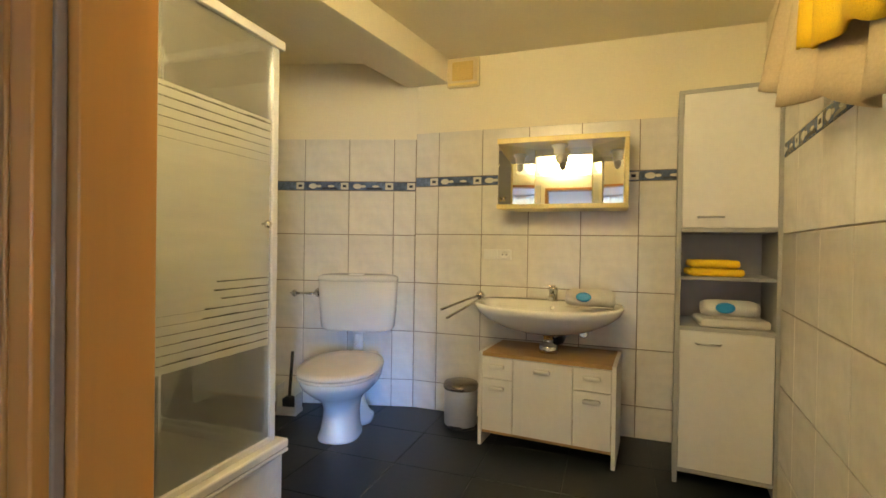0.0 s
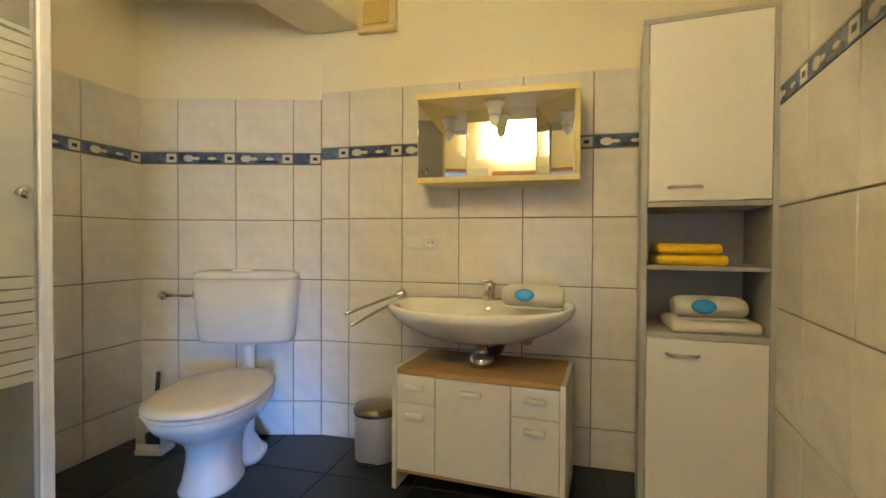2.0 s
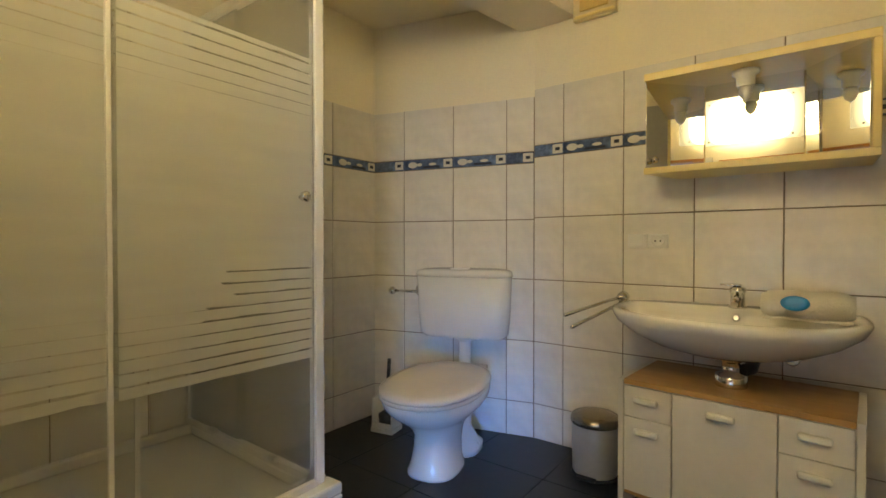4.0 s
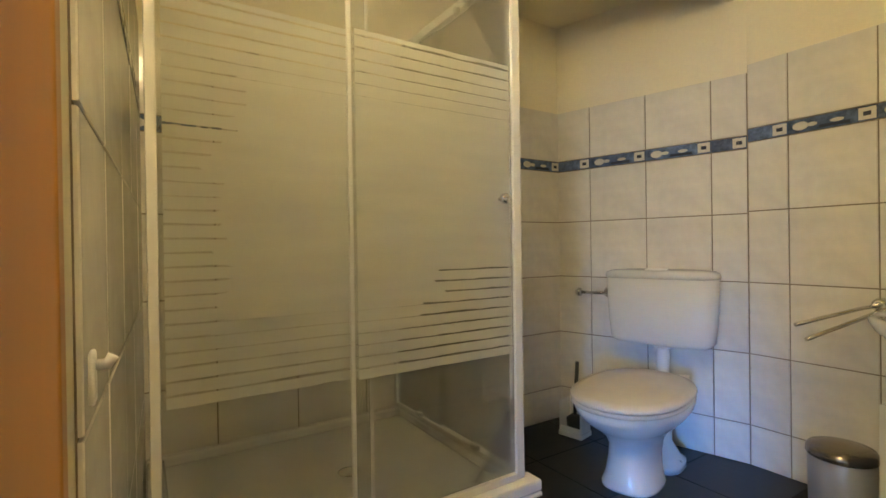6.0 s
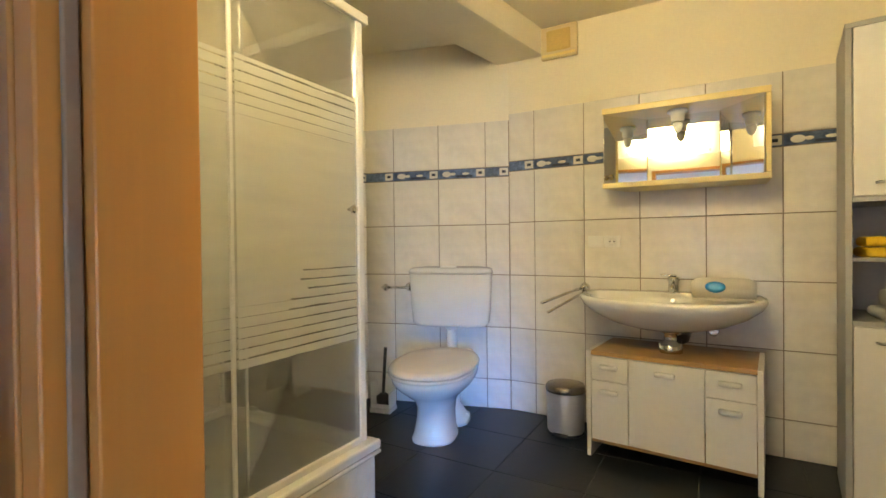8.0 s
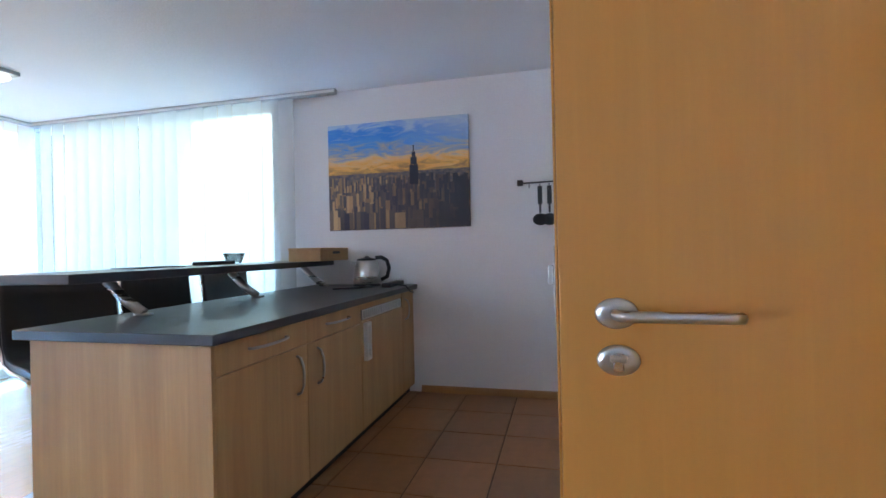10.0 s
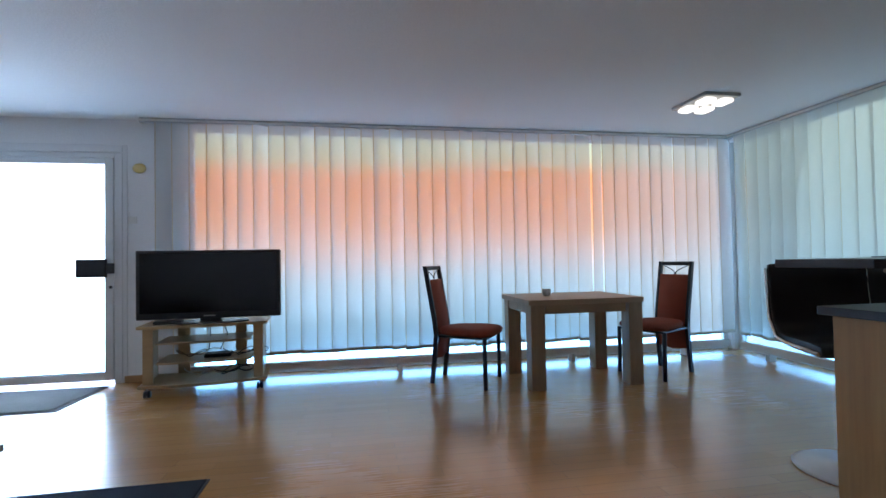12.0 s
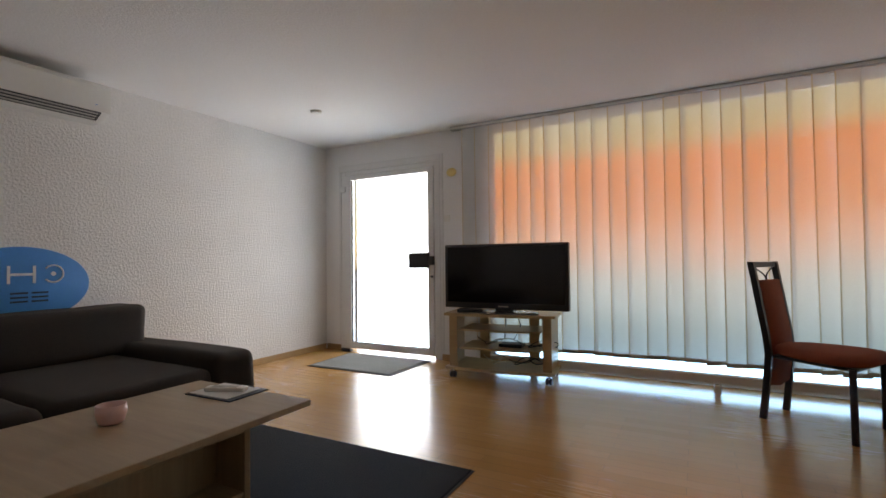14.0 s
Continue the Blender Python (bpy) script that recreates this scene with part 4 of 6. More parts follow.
for z in (0.06, 0.778, 1.272):
    part("shelf", box(0.0225, TW - 0.0225, 0.0, TD - 0.013, z, z + 0.02, 0.002), GREY_FRAME, tall)
part("shelf", box(0.0225, TW - 0.0225, 0.01, TD - 0.013, 1.034, 1.050, 0.002), GREY_FRAME, tall)


def tall_door(z0, z1, hz):
    d = part("door", box(0.025, TW - 0.025, -0.004, 0.014, z0, z1, 0.0025), WHITE_FRONT, tall, "white cabinet door")
    pts = [(0.095, -0.0045, hz), (0.10, -0.022, hz), (0.12, -0.028, hz), (0.15, -0.030, hz), (0.18, -0.028, hz), (0.20, -0.022, hz), (0.205, -0.0045, hz)]
    part("handle", tube(pts, 0.0055, 8), STEEL, d, "slim steel bow handle")


tall_door(1.295, TH - 0.0225, 1.345)
tall_door(0.083, 0.775, 0.718)


def folded(name, at, w, d, layers, h, material, label, turn=0.0):
    t = thing(name, label, "towel", at, turn)
    for i in range(layers):
        z = i * h
        bm = box(-w / 2 + 0.004 * (i % 2), w / 2 - 0.003 * i, -d / 2, d / 2, z + 0.0005, z + h - 0.0015, h * 0.42, 3)
        part("fold", bm, material, t)
    return t


folded("folded_towel", (1.205, 2.345, 1.0505), 0.245, 0.22, 1, 0.042, TOWEL_YELLOW, "folded yellow terry towel on the cabinet shelf", 1)
folded("folded_towel", (1.200, 2.345, 1.0935), 0.225, 0.21, 1, 0.042, TOWEL_YELLOW, "folded yellow terry towel on another towel", -2)
folded("folded_towel", (1.285, 2.345, 0.7985), 0.31, 0.24, 1, 0.045, TOWEL_WHITE, "folded white bath towel on the cabinet shelf", 0)
rolled_towel("rolled_towel", (1.28, 2.335, 0.8440), -2, 0.25, 0.17, 0.085, TOWEL_WHITE, "rolled white terry towel with a blue oval label")

# ---------------------------------------------------------------- mirror cabinet
mir = thing("mirror_cabinet", "cream mirror cabinet with three mirrors and a lamp", "mirror cabinet", (0, 0, 0))
part("top_board", prism([(0.025, 2.49), (0.80, 2.49), (0.80, 2.762), (0.025, 2.762)], 1.825, 1.858, 0.004), CREAM, mir)
part("bottom_board", prism([(0.025, 2.49), (0.80, 2.49), (0.80, 2.762), (0.12, 2.762)], 1.418, 1.447, 0.004), CREAM, mir)
part("side_panel", box(0.775, 0.80, 2.49, 2.762, 1.4475, 1.8245, 0.004), CREAM, mir)
part("back_panel", box(0.10, 0.7745, 2.744, 2.762, 1.4475, 1.8245, 0), CREAM, mir)
centre = part("centre_mirror", box(0.232, 0.588, 0.0, 0.006, -0.1885, 0.1885, 0), MIRROR, mir, "mirror glass")
centre.matrix_basis = pose(0, 2.722, 1.636, -0.9)


def mirror_door(p, q):
    p, q = Vector((*p, 0)), Vector((*q, 0))
    L = (q - p).length
    ob = part("mirror_door", box(0, L, 0.0, 0.006, 1.4475, 1.8245, 0.0015), MIRROR, mir, "angled mirror door")
    ob.matrix_basis = Matrix.Translation(p) @ Matrix.Rotation(math.atan2(q.y - p.y, q.x - p.x), 4, "Z")
    return ob


dl = mirror_door((0.033, 2.505), (0.229, 2.716))
dr = mirror_door((0.592, 2.716), (0.77, 2.505))
part("knob", lathe([(0.008, 0), (0.008, 0.012), (0.014, 0.016), (0.014, 0.024), (0.004, 0.027)], 16, m=Matrix.Translation((0.03, -0.001, 1.482)) @ Matrix.Rotation(radians(90), 4, "X")), CHROME, dl, "small chrome knob")
bulb = part("lamp_socket", lathe([(0.045, 1.8245), (0.045, 1.81), (0.032, 1.802), (0.03, 1.765), (0.028, 1.76)], 24, 1.1, 1.0, Matrix.Translation((0.395, 2.60, 0))), WHITE_PLASTIC, mir, "white lamp socket")
part("bulb", lathe([(0.022, 1.7595), (0.026, 1.74), (0.018, 1.715), (0.003, 1.702)], 20, m=Matrix.Translation((0.395, 2.60, 0))), WHITE_PLASTIC, bulb, "small white candle bulb")

# ---------------------------------------------------------------- sockets, vent
sock = thing("wall_socket", "white double switch and socket plate on the tiles", "socket", (-0.115, 2.758, 1.092))
part("plate", box(0, 0.094, -0.012, 0.0, 0, 0.07, 0.004), WHITE_PLASTIC, sock)
part("plate", box(0.0955, 0.19, -0.012, 0.0, 0, 0.07, 0.004), WHITE_PLASTIC, sock)
part("rocker", box(0.016, 0.078, -0.017, -0.0125, 0.01, 0.06, 0.003), WHITE_PLASTIC, sock)
well = part("socket_well", lathe([(0.028, 0), (0.028, 0.003), (0.023, 0.004), (0.022, 0.0005), (0.002, 0.0004)], 24, 1.15, 1.0, Matrix.Translation((0.143, -0.0125, 0.035)) @ Matrix.Rotation(radians(90), 4, "X")), WHITE_PLASTIC, sock)
for dx in (-0.012, 0.012):
    part("contact", lathe([(0.004, 0), (0.004, 0.0012)], 10, m=Matrix.Translation((0.143 + dx, -0.0135, 0.035)) @ Matrix.Rotation(radians(90), 4, "X")), BLACK_PLASTIC, well)

vent = thing("wall_vent", "cream plastic extractor vent under the ceiling", "vent", (-0.282, 2.762, 2.39))
part("cover", box(-0.115, 0.115, -0.035, 0, -0.10, 0.10, 0.008, 3), surface("aged_cream_plastic", (0.70, 0.58, 0.34), 0.4, vary=0.06), vent)
part("grille", box(-0.075, 0.075, -0.045, -0.0355, -0.06, 0.07, 0.006), surface("yellowed_filter", (0.62, 0.45, 0.16), 0.6, vary=0.12, grain=80), vent, "yellowed filter panel")
part("lower_lip", box(-0.105, 0.105, -0.042, -0.0355, -0.092, -0.075, 0.003), CREAM, vent)

# ---------------------------------------------------------------- towels on a rail on the side wall


def hanging_towel(name, y0, y1, x_in, top, low0, low1, amp, material, label, seed):
    """A towel folded over a rail along y: both sides hang, with soft vertical folds and a slanting hem."""
    rnd = random.Random(seed)
    ph = rnd.random() * 6
    n, k = 36, 16
    t = thing(name, label, "towel")
    bm = bmesh.new()
    grid = []
    for i in range(n + 1):
        u = i / n
        y = y0 + (y1 - y0) * u
        low = low0 + (low1 - low0) * u + 0.3 * amp * math.sin(u * 13 + ph)
        row = []
        for j in range(k + 1):
            v = j / k
            if v < 0.3:
                z = top - (0.3 - v) / 0.3 * 0.22
                x = x_in + 0.045
            elif v < 0.4:
                a = (v - 0.3) / 0.1 * math.pi
                z = top + 0.02 * math.sin(a)
                x = x_in + 0.045 * (0.5 + 0.5 * math.cos(a)) 
            else:
                w = (v - 0.4) / 0.6
                z = top - (top - low) * w
                x = x_in - amp * w * (0.55 + 0.45 * math.sin(u * 25 + ph + 1.3 * math.sin(u * 6) + 1.6 * w))
            row.append(bm.verts.new((x, y + (0.02 * math.sin(u * 23 + ph) * max(0, v - 0.4)), z)))
        grid.append(row)
    for a, c in zip(grid, grid[1:]):
        for j in range(k):
            f = bm.faces.new((a[j], a[j + 1], c[j + 1], c[j]))
            f.smooth = True
    bmesh.ops.recalc_face_normals(bm, faces=bm.faces)
    geo = bmesh.ops.solidify(bm, geom=list(bm.faces), thickness=0.009)
    part("cloth", bm, material, t)
    return t


trail = thing("towel_rail", "chrome towel rail high on the tiled wall", "towel rail")
part("bar", tube([(1.285, 0.56, 2.13), (1.285, 1.60, 2.13)], 0.009, 10), CHROME, trail)
for y, x in ((0.58, 1.285), (1.58, 1.285)):
    part("bracket", tube([(x, y, 2.13), (x + 0.10 * y - 0.035, y, 2.13)], 0.011, 10), CHROME, trail)
hanging_towel("hanging_towel", 0.66, 1.56, 1.268, 2.155, 1.47, 1.73, 0.085, TOWEL_TAN, "creased tan towel hanging over the rail", 3)
hanging_towel("hanging_towel", 0.60, 1.16, 1.205, 2.185, 1.64, 1.74, 0.03, TOWEL_YELLOW, "yellow towel hanging over the tan towel", 8)

hook = thing("wall_hook", "small white plastic wall hook beside the door", "hook", (-0.075, 0.166, 0.99))
part("plate", box(-0.014, 0.014, 0.0, 0.006, -0.04, 0.015, 0.003), WHITE_PLASTIC, hook)
part("peg", tube([(0, 0.0065, 0.0), (0, 0.016, 0.0), (0, 0.021, 0.008)], 0.006, 10), WHITE_PLASTIC, hook)

LIVING = ("door_daylight", "_living", "floor_kitchen", "baseboard", "camera")
for ob in list(scene.objects):
    if ob.parent is None and not any(k in ob.name for k in LIVING):
        ob.location += SLIDE


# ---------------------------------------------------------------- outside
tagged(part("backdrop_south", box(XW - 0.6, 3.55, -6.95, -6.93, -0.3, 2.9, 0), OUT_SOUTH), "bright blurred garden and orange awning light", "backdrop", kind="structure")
tagged(part("backdrop_west", box(-3.42, -3.40, -6.92, -0.8, -0.3, 4.6, 0), OUT_WEST), "bright blurred daylight outside", "backdrop", kind="structure")
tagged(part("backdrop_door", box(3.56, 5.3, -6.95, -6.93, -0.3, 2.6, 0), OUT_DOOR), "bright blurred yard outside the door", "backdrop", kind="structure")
tagged(part("ground", box(-60, 60, -60, 60, -0.40, -0.30, 0), surface("ground_gravel", (0.25, 0.24, 0.22), 0.9, vary=0.3, grain=4)), "pale ground outside", "ground", kind="structure")
# Added light sources: glowing strips and lips that throw blue light under the blinds
tagged(part("terrace_south", box(XW - 0.3, 5.5, -6.92, -6.60, -0.299, -0.25, 0), GLOW_STRIP), "added glowing strip low outside the windows", "terrace", kind="structure")
tagged(part("terrace_west", box(-3.39, -3.17, -6.58, -3.2, -0.299, -0.25, 0), GLOW_STRIP), "added glowing strip low outside the side window", "terrace", kind="structure")

tagged(part("terrace_edge_south", box(XW - 0.3, 3.50, -6.58, -6.565, -0.249, 0.13, 0), GLOW_LIP), "added low glowing lip outside the window", "terrace", kind="structure")
tagged(part("terrace_edge_west", box(-3.165, -3.15, -6.5, -3.3, -0.249, 0.13, 0), GLOW_LIP), "added low glowing lip outside the side window", "terrace", kind="structure")

# ---------------------------------------------------------------- windows behind the blinds
def window(name, x0, x1, mullions, label, m):
    w = thing(name, label, "window", kind="structure")
    w.matrix_basis = m
    fr = bmesh.new()
    add_box(fr, x0, x1, -0.12, -0.06, FZ, 0.02, 0.004)
    add_box(fr, x0, x1, -0.12, -0.06, 2.432, 2.459, 0.004)
    part("window_frame", fr, FRAME_WHITE, w)
    xs = [x0, *mullions, x1]
    for i, x in enumerate(xs):
        part("mullion", box(x - (0.03 if 0 < i < len(xs) - 1 else (-0.001 if i == 0 else 0.05)), x + (0.03 if 0 < i < len(xs) - 1 else (0.05 if i == 0 else -0.001)), -0.12, -0.06, 0.021, 2.431, 0.004), FRAME_WHITE, w)
    for a, c in zip(xs, xs[1:]):
        p = part("pane", box(a + 0.051, c - 0.051, -0.094, -0.088, 0.0205, 2.4315, 0), WINDOW_GLASS, w)
        p.visible_shadow = False
    return w


M_SOUTH = Matrix.Translation((0, YS, 0))
M_WEST = Matrix.Translation((XW, 0, 0)) @ Matrix.Rotation(radians(-90), 4, "Z")
window("window_1", XW + 0.02, XW + 6.115, (), "floor-to-ceiling white window behind the blinds", M_SOUTH)
window("window_2", 3.585, 6.38, (), "wide white side window behind the blinds", M_WEST)


# ---------------------------------------------------------------- vertical blinds
def slat_mesh(width, z0, z1, bow):
    bm = bmesh.new()
    us = (-0.5, -0.25, 0.0, 0.25, 0.44, 0.5)
    n = len(us) - 1
    for lo, hi, mi in ((z0, z0 + 0.035, 1), (z0 + 0.035, z1, 0)):
        rows = []
        for z in (lo, hi):
            row_f, row_b = [], []
            for u in us:
                y = bow * (1 - 4 * u * u)
                row_f.append(bm.verts.new((u * width, y, z)))
                row_b.append(bm.verts.new((u * width, y - 0.0012, z)))
            rows.append((row_f, row_b))
        (af, ab), (cf, cb) = rows
        for i in range(n):
            q = [bm.faces.new((af[i + 1], af[i], cf[i], cf[i + 1]))]
            if mi:
                q.append(bm.faces.new((ab[i], ab[i + 1], cb[i + 1], cb[i])))
            for f in q:
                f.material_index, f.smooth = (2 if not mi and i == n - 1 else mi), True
    me = bpy.data.meshes.new("slat")
    bm.to_mesh(me)
    bm.free()
    me.materials.append(CLOTH)
    me.materials.append(HEM)
    me.materials.append(CLOTH_OVERLAP)
    return me


def blind(name, s0, s1, rail0, rail1, m, seed, open_at=(), tilt=1):
    rnd = random.Random(seed)
    b = thing(name, "cream vertical fabric blinds drawn across the window", "blinds")
    b.matrix_basis = m
    rl = bmesh.new()
    add_box(rl, rail0, rail1, 0.055, 0.105, 2.478, 2.519, 0.003)
    part("rail", rl, ALU, b, "grey aluminium blind rail")
    part("rail_lip", box(rail0, rail1, 0.1055, 0.112, 2.486, 2.510, 0.002), WHITE_METAL, b)
    step = 0.150
    n = int((s1 - s0) / step)
    meshes = [slat_mesh(0.186, 0.165 + 0.008 * k, 2.478, 0.010) for k in range(3)]
    for i in range(n + 1):
        s = s0 + step * i + rnd.uniform(-0.008, 0.008)
        ob = new("slat", meshes[rnd.randrange(3)])
        ob.parent = b
        a = 9 + rnd.uniform(-3, 3)
        if any(abs(s - o) < step / 2 for o in open_at):
            a = 30
        ob.matrix_basis = pose(s, 0.08 + rnd.uniform(-0.006, 0.006), 0, rnd.uniform(-0.25, 0.25), rnd.uniform(-0.25, 0.25), a * tilt)
    return b


blind("vertical_blind", XW + 0.12, 3.30, XW + 0.02, 3.52, M_SOUTH, 5, (2.35, 0.98, 0.33, -0.95, -1.25))
blind("vertical_blind", 3.42, 6.25, 2.92, 6.36, M_WEST, 9, (6.22,), -1)

# low white heating pipe with feet, in front of the windows
pipe = thing("floor_convector", "low white heating bar on feet along the window", "heater", (0, YS + 0.16, 0))
part("bar", box(XW + 0.2, 3.15, -0.03, 0.03, 0.04, 0.115, 0.012, 3), WHITE_METAL, pipe)
part("rear_pipe", tube([(XW + 0.2, -0.07, 0.09), (3.15, -0.07, 0.09)], 0.016, 10), WHITE_METAL, pipe)
for x in (2.6, 1.05, -0.83, -2.2):
    part("foot", prism([(x - 0.03, -0.03), (x + 0.03, -0.03), (x + 0.02, 0.05), (x - 0.02, 0.05)], FZ, 0.0395, 0.004), WHITE_METAL, pipe)
pipe2 = thing("floor_convector", "low white heating bar on feet along the side window", "heater", (XW + 0.16, 0, 0))
part("bar", box(-0.03, 0.03, -6.1, -3.45, 0.04, 0.115, 0.012, 3), WHITE_METAL, pipe2)
for y in (-5.7, -4.6, -3.7):
    part("foot", box(-0.03, 0.05, y - 0.025, y + 0.025, FZ, 0.0395, 0.004), WHITE_METAL, pipe2)

# ---------------------------------------------------------------- glazed outside door
gd = thing("door_2", "white glazed outside door with a dark lock box", "door", kind="structure")
part("outer_frame", box(3.705, 3.775, YS - 0.06, YS + 0.015, FZ, 2.19, 0.004), FRAME_WHITE, gd)
part("outer_frame", box(5.05, 5.115, YS - 0.06, YS + 0.015, FZ, 2.19, 0.004), FRAME_WHITE, gd)
part("outer_frame", box(3.776, 5.049, YS - 0.06, YS + 0.015, 2.14, 2.19, 0.004), FRAME_WHITE, gd)
part("casing", box(3.665, 3.704, YS + 0.001, YS + 0.012, FZ, 2.27, 0.003), FRAME_WHITE, gd)
part("casing", box(3.705, 5.16, YS + 0.001, YS + 0.012, 2.20, 2.27, 0.003), FRAME_WHITE, gd)
part("casing", box(5.121, 5.16, YS + 0.001, YS + 0.012, FZ, 2.199, 0.003), FRAME_WHITE, gd)
for x0, x1, z0, z1 in ((3.78, 3.855, 0.0, 2.135), (4.958, 5.045, 0.0, 2.135), (3.8555, 4.9575, 0.0, 0.073), (3.8555, 4.9575, 2.078, 2.135)):
    part("sash", box(x0, x1, YS - 0.05, YS + 0.03, z0, z1, 0.005), FRAME_WHITE, gd)
part("glazing_bead", box(4.951, 4.9575, YS - 0.01, YS + 0.012, 0.08, 2.07, 0.001), RUBBER, gd)
part("glazing_bead", box(3.8556, 4.950, YS - 0.01, YS + 0.012, 0.0735, 0.079, 0.001), RUBBER, gd)
gp = part("pane", box(3.8555, 4.9575, YS - 0.02, YS - 0.012, 0.0735, 2.0775, 0), WINDOW_GLASS, gd)
gp.visible_shadow = False
lk = part("lock_box", box(3.83, 4.085, YS + 0.031, YS + 0.075, 0.985, 1.16, 0.006), BLACK_PLASTIC, gd, "dark grey lock box")
part("lock_case", box(3.765, 3.829, YS + 0.031, YS + 0.065, 1.02, 1.12, 0.005), BLACK_PLASTIC, gd, "dark lock case")
part("cylinder", lathe([(0.014, 0), (0.014, 0.006), (0.008, 0.008)], 16, 1.2, 1.0, Matrix.Translation((3.80, YS + 0.031, 0.89)) @ Matrix.Rotation(radians(-90), 4, "X")), BLACK_PLASTIC, gd)
for z in (1.93, 0.03):
    part("hinge", box(5.03, 5.10, YS + 0.031, YS + 0.05, z, z + 0.07, 0.005), FRAME_WHITE, gd, "white hinge cover")
part("stop_pin", box(4.93, 5.08, YS + 0.034, YS + 0.08, FZ, FZ + 0.035, 0.006), BLACK_PLASTIC, gd, "dark bottom door stop")
sw = thing("light_switch", "small white wall switch beside the glazed door", "switch", (3.62, YS, 1.535))
part("plate", box(-0.04, 0.04, 0.001, 0.012, -0.035, 0.035, 0.004), WHITE_PLASTIC, sw)
part("rocker", box(-0.022, 0.022, 0.0125, 0.018, -0.022, 0.022, 0.003), WHITE_PLASTIC, sw)
dsc = thing("wall_disc", "round cream sensor on the wall", "sensor", (3.555, YS, 2.045))
part("disc", lathe([(0.045, 0.001), (0.048, 0.01), (0.04, 0.02), (0.004, 0.024)], 28, 1.3, 1.0, Matrix.Rotation(radians(-90), 4, "X")), CREAM, dsc)
sm = thing("ceiling_sensor", "round white smoke sensor on the ceiling", "sensor", (4.38, -5.16, LH))
part("disc", lathe([(0.03, -0.022), (0.055, -0.018), (0.06, -0.004), (0.06, -0.0005)], 28, 0.9, 0.9), WHITE_PLASTIC, sm)

# ---------------------------------------------------------------- doormat, rug
mat_ = thing("doormat", "grey doormat with a dark rubber edge", "doormat", (0, 0, FZ))
part("rubber_edge", prism([(3.79, -5.52), (3.77, -6.27), (4.89, -6.26), (4.84, -5.50)], 0.001, 0.006, 0.002), RUBBER, mat_)
part("carpet", prism([(3.83, -5.55), (3.81, -6.24), (4.85, -6.23), (4.80, -5.53)], 0.0062, 0.012, 0.002), MAT_CLOTH, mat_)
rug = thing("rug", "charcoal rectangular rug on the laminate", "rug", (0, 0, FZ))
part("carpet", prism([(2.235, -4.015), (4.0, -4.0), (4.0, -1.75), (2.235, -1.75)], 0.001, 0.014, 0.004), RUG_CLOTH, rug)
part("binding", prism([(2.222, -4.028), (4.012, -4.013), (4.012, -1.74), (2.222, -1.74)], 0.0005, 0.006, 0.002), BLACK_PLASTIC, rug, "dark bound edge")

# ---------------------------------------------------------------- television and its stand
ST = (2.29, -5.83, FZ)
st_turn = math.degrees(math.atan2(0.11, 0.97))
stand = thing("tv_stand", "maple television stand on castors with open shelves", "tv stand", ST, st_turn)
SW_, SD = 1.0, 0.46


def bowed(x0, x1, y0, depth, z0, z1, bow):
    pts = [(x0, depth), (x0, y0)] + [(x0 + (x1 - x0) * i / 10, y0 - bow * math.sin(math.pi * i / 10)) for i in range(1, 10)] + [(x1, y0), (x1, depth)]
    return prism(pts, z0, z1, 0.003)


# local y points to the wall
stand.matrix_basis = pose(ST[0], ST[1], ST[2], 0, 0, st_turn + 180) @ Matrix.Translation((-SW_, 0, 0))
part("top_board", bowed(-0.02, SW_ + 0.02, 0.0, SD, 0.585, 0.610, 0.045), MAPLE, stand)
part("base_board", bowed(-0.01, SW_ + 0.01, 0.0, SD, 0.085, 0.110, 0.045), MAPLE, stand)
for z in (0.275, 0.445):
    part("shelf", bowed(0.12, SW_ - 0.12, 0.02, SD - 0.03, z, z + 0.018, 0.03), MAPLE, stand)
for x in (0.02, SW_ - 0.10):
    part("front_upright", box(x, x + 0.08, 0.03, 0.055, 0.1105, 0.5845, 0.003), MAPLE, stand)
    part("side_panel", box(x + (0.0 if x < 0.5 else 0.062), x + (0.018 if x < 0.5 else 0.08), 0.056, SD - 0.04, 0.1105, 0.5845, 0.002), MAPLE, stand)
for x in (0.2, SW_ - 0.30):
    part("rear_upright", box(x, x + 0.10, SD - 0.028, SD - 0.008, 0.1105, 0.5845, 0.002), MAPLE, stand)
for x, y in ((0.05, 0.05), (SW_ - 0.05, 0.05), (0.05, SD - 0.05), (SW_ - 0.05, SD - 0.05)):
    c = part("castor", lathe([(0.024, -0.028), (0.030, -0.024), (0.030, -0.006), (0.016, -0.003), (0.016, 0.003), (0.030, 0.006), (0.030, 0.024), (0.024, 0.028)], 20, m=Matrix.Translation((x, y, 0.030)) @ Matrix.Rotation(radians(90), 4, "Y")), BLACK_PLASTIC, stand, "black twin castor")
    part("stem", tube([(x, y, 0.058), (x, y, 0.0845)], 0.008, 8), STEEL, c)

